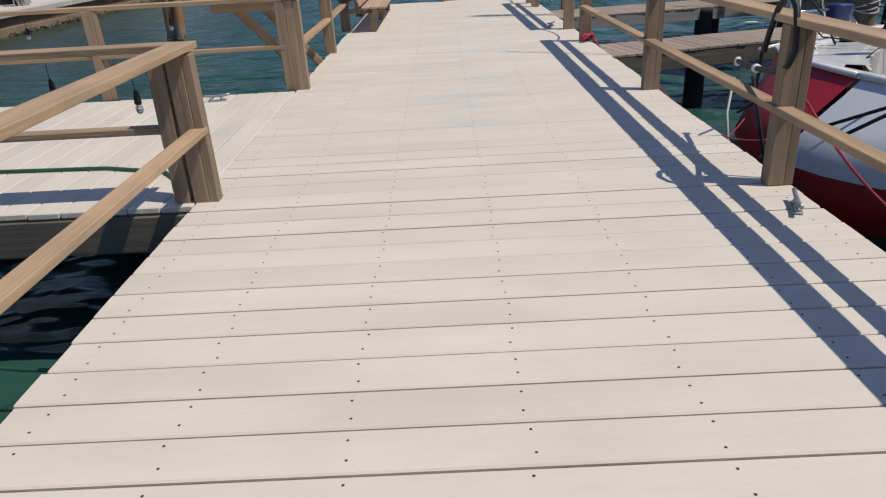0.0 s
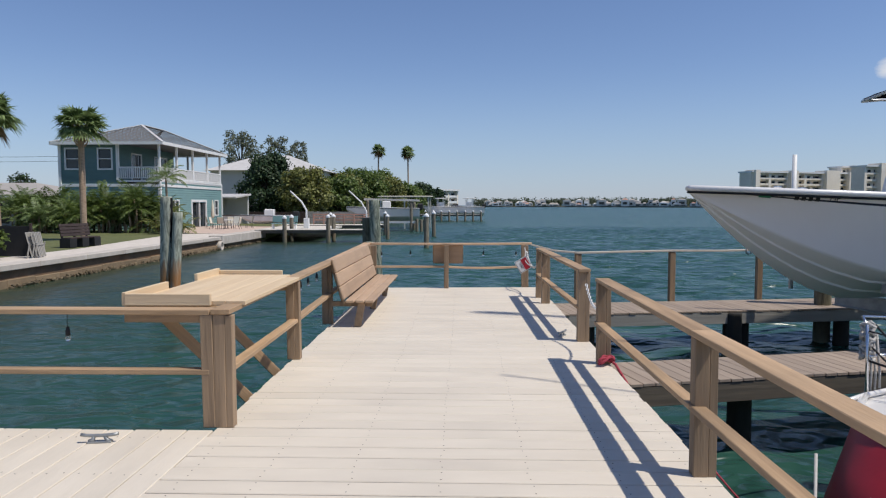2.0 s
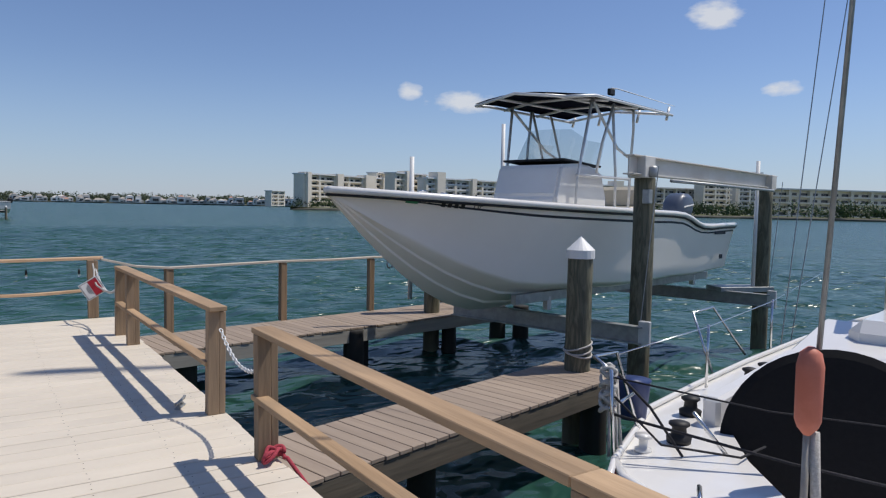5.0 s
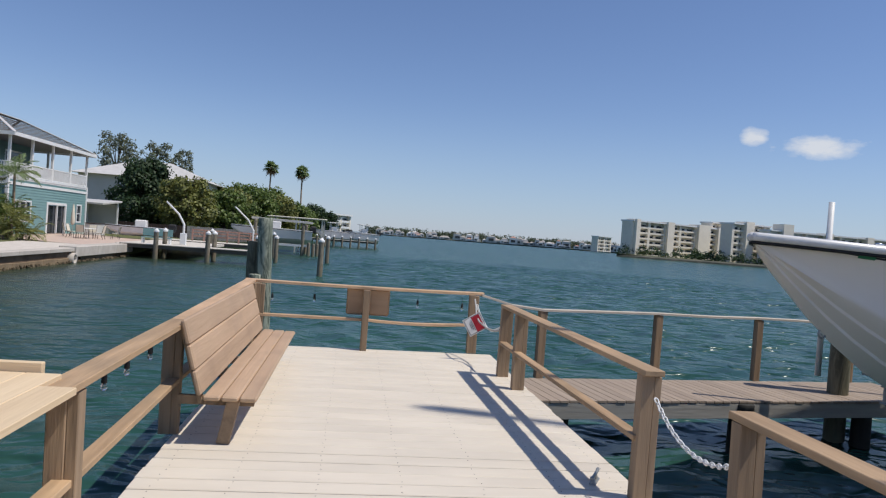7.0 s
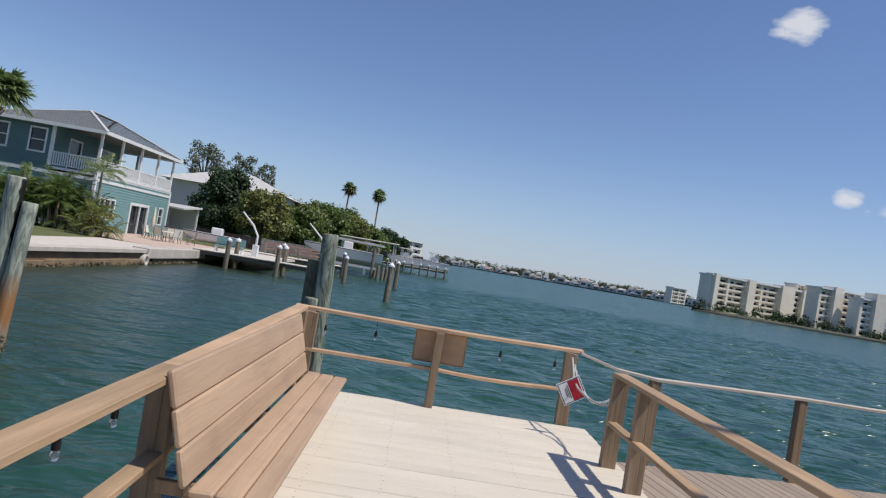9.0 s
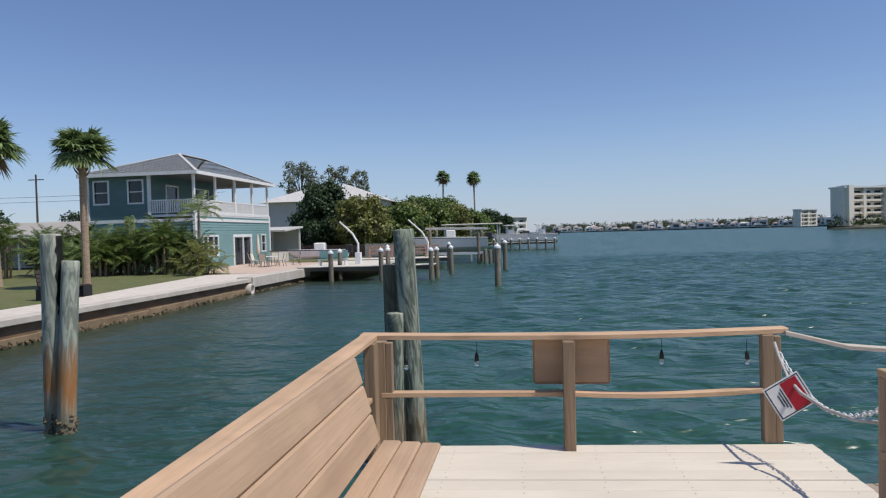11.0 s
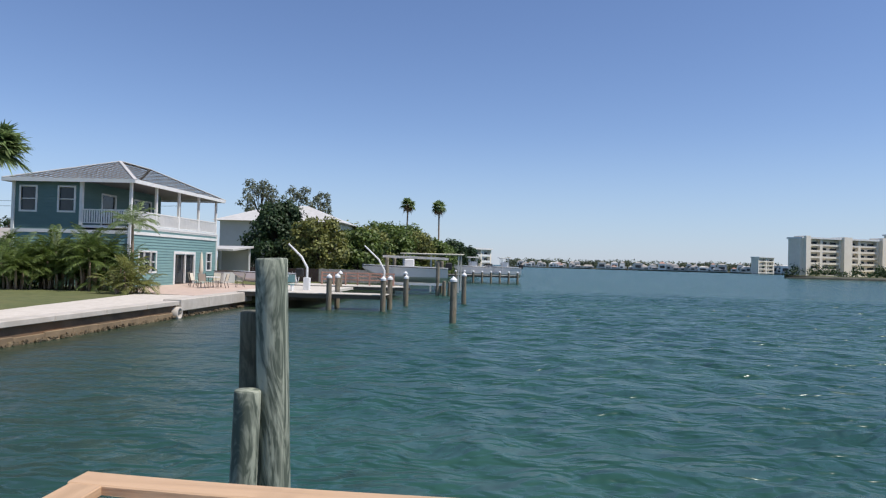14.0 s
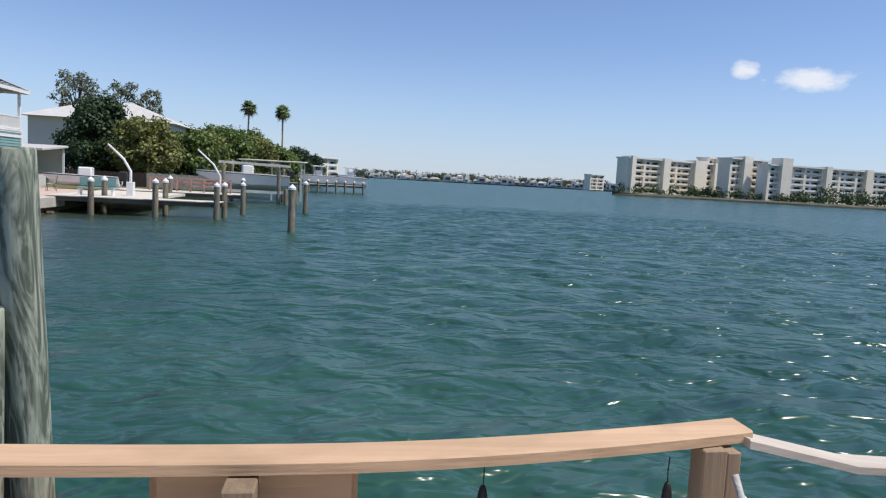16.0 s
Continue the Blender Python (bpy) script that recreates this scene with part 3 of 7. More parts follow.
bm.faces.new(rings[0])
bm.faces.new(rings[-1][::-1])
bmesh.ops.recalc_face_normals(bm, faces=bm.faces)
part("top_rail", bm, RAILN, end_rail, "pale warped cap board")
side_rail = railing("weathered timber railing on the far edge of the side platform", [(-1.81, 3.95, 90), (-3.62, 3.90, 20), (-5.6, 3.92, 0)],
        [((-6.2, 3.94), (-1.79, 3.94), RAIL_Z - 0.004, 0.14, RAILW), ((-6.2, 3.90), (-3.62, 3.90), MID_Z, 0.09, RAILW), ((-3.615, 3.90), (-1.8, 3.92), MID_Z, 0.09, RAILW)])
near_rail = railing("weathered timber railing where the side platform meets the dock", [(-1.69, 0.80, 0), (-1.83, 0.83, 90), (-4.4, 0.86, 0), (-1.69, -1.75, 0), (-1.69, -4.5, 0), (-1.69, -7.4, 0)],
        [((-1.70, -10), (-1.70, 0.93), RAIL_Z, 0.14, RAILW), ((-1.66, -10), (-1.66, 0.8), MID_Z, 0.09, RAILW),
         ((-6.2, 0.90), (-1.775, 0.90), RAIL_Z - 0.003, 0.14, RAILW), ((-6.2, 0.88), (-1.85, 0.86), MID_Z, 0.09, RAILW)])

# ---------------------------------------------------------------- bench on the dock
bench = thing("bench", "tan-painted wooden slat bench fixed to the dock's railing", "bench")
B0, B1 = 8.0, 11.42
for i, x in enumerate((-1.445, -1.315, -1.185)):
    b = plank("seat_slat", (x, B0, 0.355), (x, B1 - 0.02 * i, 0.355), 0.124, 0.04, BENCHW, bench, bevel=0.012)
for i in range(3):
    k = (i + 0.5) / 3
    x, z = -1.525 - 0.15 * k, 0.375 + 0.545 * k
    plank("back_slat", (x, B0 - 0.02, z), (x, B1 - 0.05, z), 0.184, 0.04, BENCHW, bench, bevel=0.012, roll=74)
for y in (8.12, 9.7, 11.3):
    plank("leg", (-1.30, y, 0.33), (-1.36, y, 0.0), 0.09, 0.09, POSTW, bench)
    plank("seat_bearer", (-1.72, y + 0.07, 0.30), (-1.16, y + 0.07, 0.30), 0.038, 0.07, POSTW, bench)
    plank("back_bearer", (-1.55, y + 0.07, 0.28), (-1.715, y + 0.07, 0.84), 0.038, 0.06, POSTW, bench)

# ---------------------------------------------------------------- bait table on the railing
table = thing("bait_table", "bare pine bait-cutting table with a raised rim, bracketed off the railing", "table")
for i in range(6):
    x = -2.46 + i * 0.154
    y1 = 6.16 if i < 5 else 5.92
    plank("table_board", (x, 4.16, 0.886), (x, y1, 0.886), 0.151, 0.032, TABLEW, table, bevel=0.003)
plank("rim", (-2.55, 4.14, 0.915), (-2.55, 4.92, 0.915), 0.035, 0.10, TABLEW, table)
plank("rim", (-2.55, 5.58, 0.915), (-2.55, 6.2, 0.915), 0.035, 0.10, TABLEW, table)
plank("rim", (-2.53, 6.19, 0.905), (-1.86, 6.19, 0.905), 0.035, 0.08, TABLEW, table)
plank("rim", (-2.53, 4.13, 0.915), (-1.87, 4.13, 0.915), 0.035, 0.09, TABLEW, table)
plank("apron", (-2.55, 4.16, 0.80), (-1.80, 4.16, 0.80), 0.035, 0.13, RAILW, table)
plank("apron", (-2.55, 6.15, 0.80), (-1.80, 6.15, 0.80), 0.035, 0.13, RAILW, table)
plank("apron", (-2.51, 4.2, 0.80), (-2.51, 6.1, 0.80), 0.035, 0.12, RAILW, table)
for y in (4.85, 5.75):
    plank("brace", (-2.42, y - 0.45, 0.80), (-1.77, y, -0.10), 0.04, 0.09, RAILW, table)

# ---------------------------------------------------------------- deck fittings


def cleat():
    t = thing("cleat", "weathered galvanised dock cleat screwed to the deck", "cleat", group="dock cleats")
    bm = bmesh.new()
    tube(bm, [(-0.13, 0, 0.062), (-0.09, 0, 0.055), (-0.04, 0, 0.052), (0.04, 0, 0.052), (0.09, 0, 0.055), (0.13, 0, 0.062)], 0.013, 8)
    part("horn", bm, GALV, t, smooth=True)
    for s in (-1, 1):
        part("foot", ctube([(0.035 * s, 0, 0.05), (0.05 * s, 0, 0.02), (0.07 * s, 0, 0.006)], 0.012, 8, r_end=0.02), GALV, t, smooth=True)
    part("base", cbox(0.17, 0.05, 0.012, pose(0, 0, 0.006), 0.003), GALV, t)
    return t


c0 = cleat()
c0.matrix_basis = pose(1.44, 0.22, 0.001, 0, 0, 72)
c0.scale = (0.95, 0.95, 0.95)
for x, y, rz in ((1.30, 7.52, 60), (-2.45, 3.55, 8)):
    copy_thing(c0, pose(x, y, 0.001, 0, 0, rz))


def rope(name, label, pts, r, material, category="rope"):
    ob = part(name, ctube(pts, r, 8), material, None, smooth=True)
    return tagged(ob, label, category)


knot = []
for i in range(60):
    a = i / 60 * 4 * math.pi
    knot.append((1.52 + 0.07 * math.cos(a) * (1 + 0.25 * math.sin(2.3 * a)), 5.93 + 0.055 * math.sin(a * 1.3), 0.03 + 0.03 * (1 + math.sin(a * 1.9))))
rope("mooring_rope", "knotted red mooring rope coiled at a post's foot", knot + [(1.60, 5.9, 0.03), (1.68, 5.75, -0.12), (1.8, 5.4, -0.5), (2.0, 4.9, -0.8)], 0.014, ROPER)
rope("mooring_rope", "slack pinkish mooring rope running down to the red hull", sag((1.53, 3.12, 0.10), (2.35, 2.55, -0.35), 0.18), 0.006, ROPER)
rope("mooring_rope", "thin red mooring rope dipping towards the water", sag((1.60, 2.6, -0.1), (2.6, 3.6, -0.45), 0.25), 0.006, ROPER)
rope("rope", "pink rope hanging from the railing to the red hull", sag((1.53, 0.7, 0.6), (2.3, 0.3, -0.3), 0.12), 0.008, ROPER)
loop = [(1.45, 0.84, 0.67), (1.45, 0.80, 0.78), (1.45, 0.745, 0.895), (1.45, 0.69, 0.955), (1.45, 0.62, 0.975), (1.45, 0.55, 0.93), (1.45, 0.52, 0.85), (1.45, 0.50, 0.73), (1.45, 0.545, 0.65),
        (1.46, 0.63, 0.61), (1.49, 0.78, 0.575), (1.56, 1.15, 0.52), (1.62, 1.57, 0.49)]
bungee = rope("bungee_cord", "black rubber mooring snubber looped over the railing", loop, 0.016, BLACK, "cord")
part("end_fitting", lathe(bmesh.new(), ((0.012, 0), (0.022, 0.01), (0.022, 0.04), (0.01, 0.055)), 10, pose(1.62, 1.57, 0.46)), CAPW, bungee, "white end fitting", True)
part("collar", lathe(bmesh.new(), ((0.018, -0.02), (0.026, -0.012), (0.026, 0.012), (0.018, 0.02)), 10, pose(1.56, 1.15, 0.52, 90)), CAPW, bungee, "white collar", True)

# chains across the two gaps
def chain(name, label, pts, parent=None):
    t = thing(name, label, "chain", group="gate chains")
    link = None
    for i in range(len(pts) - 1):
        m, L = along(pts[i], pts[i + 1])
        if link is None:
            bm = bmesh.new()
            k = [(0.024 * math.cos(a) * 1.0, 0.013 * math.sin(a), 0) for a in np.linspace(0, 2 * math.pi, 11)[:-1]]
            tube(bm, k, 0.0055, 5, True)
            link = part("link", bm, CAPW, t, smooth=True, m=m)
        else:
            again("link", link.data, t, m @ pose(0, 0, 0, 90 * (i % 2)))
    return t


chain("chain", "white plastic chain hanging across the gangway gap", sag((1.52, 7.13, 0.70), (1.52, 6.09, 0.62), 0.16, 30))
chain("chain", "white plastic chain hanging across the walkway gap", sag((1.32, 12.58, 0.72), (1.42, 11.2, 0.66), 0.22, 38))


def lettered_sign():
    m = Matrix(((0.87, -0.49, 0, 1.22), (0.06, 0.03, -1, 12.1), (0.49, 0.87, 0, 0.50), (0, 0, 0, 1)))
    t = thing("sign", "small red and white plastic notice hanging askew on a chain", "sign", m=m)
    part("panel", cbox(0.27, 0.25, 0.004, I4, 0.0012), SIGNW, t)
    part("border", cbox(0.25, 0.23, 0.004, pose(0, 0, 0.0015)), NAVY, t)
    part("field", cbox(0.235, 0.215, 0.004, pose(0, 0, 0.003)), SIGNW, t)
    part("red_band", cbox(0.12, 0.213, 0.004, pose(0.045, 0, 0.0045)), SIGNR, t, "red band")
    for k in range(3):
        part("print_line", cbox(0.008, 0.15 - 0.03 * k, 0.004, pose(-0.03 - 0.018 * k, 0, 0.0045)), NAVY, t)
    return t


lettered_sign()
rope("rope", "frayed white rope tied through the hanging notice", [(1.28, 12.56, 0.80), (1.29, 12.5, 0.70), (1.25, 12.2, 0.60), (1.26, 12.0, 0.545), (1.33, 11.8, 0.49), (1.38, 11.5, 0.50), (1.42, 11.2, 0.56)], 0.012, ROPEW)
board = thing("notice_board", "weathered plywood notice board seen from behind, fixed to the railing post", "board")
part("panel", cbox(0.60, 0.018, 0.37, pose(-0.235, 12.60, 0.66), 0.02), PLY, board)


def bulb(p):
    t = thing("string_light", "black socket with a clear bulb hanging under the railing", "string light", group="string lights")
    part("cord", ctube([(0, 0, 0.13), (0.004, 0, 0.07), (0, 0, 0)], 0.003, 5), BLACK, t)
    part("socket", lathe(bmesh.new(), ((0.006, 0.02), (0.012, 0.015), (0.02, -0.02), (0.022, -0.06), (0.017, -0.066)), 10), BLACK, t, smooth=True)
    part("bulb", lathe(bmesh.new(), ((0.004, -0.125), (0.016, -0.118), (0.023, -0.1), (0.021, -0.08), (0.012, -0.062)), 10), BULB, t, "clear glass bulb", True)
    return t


b0 = bulb(0)
b0.matrix_basis = pose(-0.98, 12.58, 0.715)
b0.scale = (0.8, 0.8, 0.8)
spots = [(0.47, 12.66), (1.12, 12.69), (-1.55, 12.55), (-1.86, 7.4), (-1.86, 7.9), (-1.86, 7.0), (-1.90, 9.6), (-1.9, 11.2), (-2.9, 3.98), (-4.3, 3.98), (-5.4, 3.98), (-1.79, -0.9), (-1.79, 0.4), (-2.5, 0.95), (-3.6, 0.95), (-1.9, 6.72)]
for x, y in spots:
    copy_thing(b0, pose(x, y, 0.715 + R.uniform(-0.02, 0.02), 0, 0, R.uniform(0, 360)))
rope("hose", "green garden hose lying across the side platform", [(-6.0, 1.9, 0.015), (-4.6, 1.75, 0.015), (-3.4, 1.55, 0.015), (-2.6, 1.5, 0.015), (-2.15, 1.35, 0.015), (-2.0, 1.15, 0.015)], 0.013, HOSE, "hose")
rope("hose", "green garden hose drooping beside the dock", sag((-5.5, 0.66, -0.02), (-2.2, 0.2, -0.75), 0.25), 0.012, HOSE, "hose")

# ---------------------------------------------------------------- piles


def pile(label, x, y, top, r, material, cap=None, lean=(0, 0), group="", crust=False):
    t = thing("pile", label, "pile", m=pose(x, y, 0, lean[0], lean[1], R.uniform(0, 360)), group=group)
    bm = bmesh.new()
    prof = [(r * 1.06, -3.2)] + [(r * (1.05 - 0.07 * i / 18), -1.5 + (top + 1.5) * i / 18) for i in range(18)] + [(r * 0.98, top - 0.012), (r * 0.9, top)]
    lathe(bm, prof, 20)
    for v in bm.verts:
        if v.co.z < top - 0.02:
            a = math.atan2(v.co.y, v.co.x)
            k = 1 + 0.02 * math.sin(3 * a + v.co.z * 0.7) + 0.03 * (noise.noise(Vector((v.co.x * 9, v.co.y * 9, v.co.z * 1.1 + x))))
            v.co.x *= k
            v.co.y *= k
    part("shaft", bm, material, t, smooth=True)
    if cap == "cone":
        part("cap", lathe(bmesh.new(), ((r * 1.12, top - 0.09), (r * 1.12, top + 0.01), (r * 0.1, top + r * 1.05), (0.004, top + r * 1.1)), 20), CAPW, t, "white conical plastic cap", False)
    if crust:
        bm = bmesh.new()
        rr = random.Random(int(x * 100))
        for _ in range(90):
            a, z = rr.uniform(0, 6.283), rr.uniform(-1.25, -0.78) - 0.1 * rr.random()
            s = rr.uniform(0.018, 0.045)
            bmesh.ops.create_icosphere(bm, subdivisions=1, radius=s, matrix=Matrix.Translation((r * 1.05 * math.cos(a), r * 1.05 * math.sin(a), z)) @ Euler((rr.random() * 6, rr.random() * 6, 0)).to_matrix().to_4x4() @ Matrix.Diagonal((1, 0.6, 0.8, 1)))
        ob = part("barnacle_crust", bm, OYSTER, t, "crust of barnacles and oysters")
        ob["kind"] = "stuff"
    return t


pile("tall grey-green mooring pile with swirling grain", -1.985, 15.30, 1.76, 0.125, PILEG, lean=(0, -2.6), crust=True, group="piles off the dock's end")
pile("dark green mooring pile beside two others", -2.25, 15.52, 1.33, 0.11, PILEL, lean=(0, -1.5), group="piles off the dock's end")
pile("cut-off pale green mooring pile with a knot hole", -2.16, 15.10, 0.77, 0.10, PILEG, lean=(0, -2.0), crust=True, group="piles off the dock's end")
tarry = pile("leaning dark pile streaked with tar and rust", -7.60, 16.5, 1.85, 0.145, PILER, lean=(0, 3.6), crust=True, group="paired rusty piles")
pile("shorter pale pile streaked with rust, crusted at the waterline", -7.32, 16.42, 1.45, 0.125, PILER, lean=(0, 3.2), crust=True, group="paired rusty piles")
rr = random.Random(5)
bm = bmesh.new()
strip = []
a0 = radians(2) - tarry.matrix_basis.to_euler().z
for i in range(26):
    z = 1.83 - 1.75 * i / 25
    k = 1 - max(0.0, (i - 15) / 11)
    lo, hi = -0.55 * k + rr.uniform(-0.12, 0.12), 0.75 * k + 0.08 + rr.uniform(-0.1, 0.1)
    strip.append([bm.verts.new((0.153 * math.cos(a0 + lo + (hi - lo) * j / 5), 0.153 * math.sin(a0 + lo + (hi - lo) * j / 5), z)) for j in range(6)])
for A, B in zip(strip, strip[1:]):
    for j in range(5):
        bm.faces.new((A[j], A[j + 1], B[j + 1], B[j]))
bmesh.ops.solidify(bm, geom=list(bm.faces), thickness=0.012)
part("tar_streak", bm, DARKP, tarry, "black tar streak", True)
pile("pale pile stained with rust beside the side platform", -6.6, 5.6, 0.75, 0.14, PILER, crust=True)
pile("green treated pile with a white conical cap, tied with rope", 5.82, 7.45, 1.22, 0.15, PILEL, "cone", group="capped piles")
for i in range(3):
    z = 0.02 + 0.035 * i
    rope("rope", "old white rope wound round the capped pile", [(5.82 + 0.165 * math.cos(a), 7.45 + 0.165 * math.sin(a), z + 0.05 * math.sin(a + i)) for a in np.linspace(0, 6.2, 20)], 0.011, ROPEW)

# ---------------------------------------------------------------- walkways


def boardwalk(label, m, length, width, step, y_back=0.0):
    """A plank walkway: local x along it, top at z = 0."""
    t = thing("walkway", label, "walkway", m=m, group="lower walkways")
    bm = box(bmesh.new(), width, step - 0.008, 0.034, I4, 0.004)
    first = part("plank", bm, PIERW, t, m=pose(step / 2, 0, -0.017, 0, 0, 90))
    n = int(length / step)
    for i in range(1, n):
        again("plank", first.data, t, pose(step * (i + 0.5), R.uniform(-0.006, 0.006), -0.017 + R.uniform(-0.0015, 0.0015), 0, 0, 90))
    for y in (-width / 2 + 0.03, width / 2 - 0.03):
        plank("stringer", (0, y, -0.145), (length, y, -0.145), 0.045, 0.21, GREYW if y < 0 and width > 1.2 else BEAMW, t)
    return t


finger = boardwalk("low finger pier of grey-tan boards", pose(1.66, 6.42, -0.20, 0, 0, 13.5), 4.55, 0.95, 0.145)
walk_back = boardwalk("low walkway of grey-tan boards leading to the boat lift", pose(1.62, 12.02, -0.34, 0, 0, 9.3), 7.3, 1.36, 0.14)
pile("black tarred pile under the lift walkway", 7.45, 12.5, -0.36, 0.14, DARKP, group="walkway piles")
for x, y in ((5.15, 12.0), (5.4, 12.3), (2.35, 11.75), (9.2, 13.2), (9.6, 12.9)):
    pile("black tarred pile under the lift walkway", x, y, -0.38, 0.17, DARKP, group="walkway piles")
pile("black tarred pile under the finger pier", 5.75, 7.1, -0.24, 0.15, DARKP, group="walkway piles")
pile("black tarred pile under the finger pier", 3.2, 6.75, -0.24, 0.13, DARKP, group="walkway piles")
cable_rail = thing("walkway_railing", "timber posts carrying a thin pale board rail along the walkway", "railing")
u = Vector((math.cos(radians(9.3)), math.sin(radians(9.3)), 0))
p0 = Vector((2.38, 12.86, 0))
for i, d in enumerate((0.0, 2.0, 3.93, 5.9, 7.0)):
    p = p0 + u * d
    part("post", post_mesh(1.02, 0.12, 0.10), POSTW, cable_rail, m=pose(p.x, p.y, -0.34, 0, 0, 9.3))
tops = [(1.34, 12.74, 0.83), (1.9, 12.82, 0.72), (2.38, 12.86, 0.675)] + [tuple(p0 + u * d + Vector((0, 0, 0.70 - 0.012 * math.sin(d * 1.6) ** 2))) for d in (1.0, 2.0, 3.0, 3.93, 5.0, 5.9, 7.05)]
tops[0] = (1.40, 12.745, 0.85)
bm = bmesh.new()
rings = []
for p, q in zip(tops, tops[1:] + [tuple(2 * Vector(tops[-1]) - Vector(tops[-2]))]):
    d = (Vector(q) - Vector(p)).normalized()
    w = Vector((-d.y, d.x, 0)).normalized() * 0.06
    rings.append([bm.verts.new(Vector(p) + w * a + Vector((0, 0, b))) for a, b in ((-1, -0.016), (1, -0.016), (1, 0.012), (0.9, 0.017), (-0.9, 0.017), (-1, 0.012))])
for A, B in zip(rings, rings[1:]):
    for k in range(6):
        bm.faces.new((A[k], A[(k + 1) % 6], B[(k + 1) % 6], B[k]))
bm.faces.new(rings[0])
bm.faces.new(rings[-1][::-1])
bmesh.ops.recalc_face_normals(bm, faces=bm.faces)
part("top_rail", bm, BLEACH, cable_rail, "thin pale bowed rail board")

# ---------------------------------------------------------------- boat lift
AX = Vector((math.cos(radians(13.7)), math.sin(radians(13.7)), 0))
SD = Vector((-AX.y, AX.x, 0))
BOW = Vector((3.35, 9.14, 0))


def bp(s, y, z):
    """Boat coordinates (aft from the bow, across away from the dock side, up) to the world."""
    return BOW + AX * s + SD * y + Vector((0, 0, z))


lift = thing("boat_lift", "pile-mounted boat lift with pale beams and steel cables", "boat lift")
for q, cap in ((Vector((7.80, 8.19, 0)), 2.17), (Vector((13.3, 9.68, 0)), 2.17), (bp(4.6, 2.6, 0), 1.9), (bp(10.2, 2.75, 0), 1.9)):
    pile("green treated timber pile carrying the lift", q.x, q.y, cap, 0.15, PILEL, group="lift piles")
m, L = along((7.25, 8.02, 2.33), (14.0, 9.93, 2.36))
bm = bmesh.new()
box(bm, L, 0.16, 0.02, pose(0, 0, 0.125), 0.003)
box(bm, L, 0.16, 0.02, pose(0, 0, -0.125), 0.003)
box(bm, L, 0.02, 0.23, I4)
part("top_beam", bm, LIFTW, lift, "pale aluminium lift beam", m=m)
for s in (0.06, 0.94):
    part("beam_bracket", cbox(0.34, 0.26, 0.30, pose((s - 0.5) * L, 0, -0.02), 0.01), LIFTW, lift, m=m)
part("drive_pipe", ctube([(8.2, 8.05, 2.14), (13.2, 9.45, 2.16)], 0.025, 10), GALV, lift, smooth=True)
part("motor", lathe(bmesh.new(), ((0.06, 0), (0.08, 0.02), (0.08, 0.13), (0.05, 0.16)), 14, pose(7.72, 8.0, 2.17)), GALV, lift, "grey lift motor", True)
part("switch_box", cbox(0.12, 0.1, 0.2, pose(7.66, 8.02, 1.9, 0, 0, 14), 0.01), GALV, lift)
for s in (3.55, 8.9):
    a, b = bp(s, -2.3, 0.02), bp(s, 1.1, 0.02)
    m2, L2 = along(a, b)
    bm = bmesh.new()
    box(bm, L2, 0.14, 0.02, pose(0, 0, 0.11), 0.002)
    box(bm, L2, 0.14, 0.02, pose(0, 0, -0.11), 0.002)
    box(bm, L2, 0.02, 0.22, I4)
    part("cradle_beam", bm, GALV, lift, m=m2)
    for y in (-2.25, 1.05):
        part("cable", ctube([bp(s, y, 0.1), bp(s + 0.1, y * 1.06, 2.3 if y < 0 else 0.5)], 0.007, 6), GALV, lift)
    part("pulley_block", cbox(0.07, 0.16, 0.34, pose(*bp(s, -2.32, 0.05), 0, 0, 14), 0.01), ALU, lift)
for y in (-0.75, 0.75):
    plank("bunk", bp(2.7, y, 0.42), bp(9.6, y, 0.36), 0.09, 0.14, GALV, lift)
    for s in (3.55, 8.9):
        plank("bunk_bracket", bp(s, y, 0.2), bp(s, y, 0.40), 0.08, 0.10, ALU, lift)
for s, y, h in ((3.3, 1.9, 2.55), (9.55, -1.75, 2.75), (6.1, 2.1, 3.4)):
    part("guide_pole", ctube([bp(s, y, 0.1), bp(s, y, h)], 0.04, 12), CAPW, lift, "white plastic guide pole", True)
plank("guide_arm", bp(8.9, -1.2, 0.16), bp(9.9, -1.9, 0.16), 0.5, 0.10, GALV, lift)

# ---------------------------------------------------------------- centre-console motorboat on the lift
LB = 9.6
boat = thing("motorboat", "white centre-console motorboat with a navy T-top, raised on a boat lift", "motorboat", m=Matrix((AX, SD, Vector((0, 0, 1)))).transposed().to_4x4())
boat.matrix_basis = Matrix.Translation(BOW) @ pose(0, 0, 0, 0, 0, 13.7)


def sheer(s):
    base = 1.86 - 0.055 * s + 0.0035 * s * s
    drop = 0.24 / (1 + math.exp(-(s - 7.35) * 5.0))
    return base - drop + (0.02 if s > 8.5 else 0)


def half(s):
    return 1.42 * (1 - (1 - min(s / 5.2, 1)) ** 2.3) ** 0.80 * (1 - 0.018 * max(0, s - 5.5)) + 0.0


def keel(s):
    """Keel height: raked stem curving into a nearly level bottom."""
    k = min(s / 2.9, 1)
    return 1.84 - (1.84 - 0.17) * (1 - (1 - k) ** 1.75) + 0.028 * max(0, s - 2.9)


def chine(s):
    hs, kz = half(s), keel(s)
    rise = max(0.0, 1 - s / 5.5)
    z = kz + (0.30 + 0.36 * rise) * min(1.0, (sheer(s) - kz) / 1.5)
    return hs * (0.86 - 0.30 * rise), z


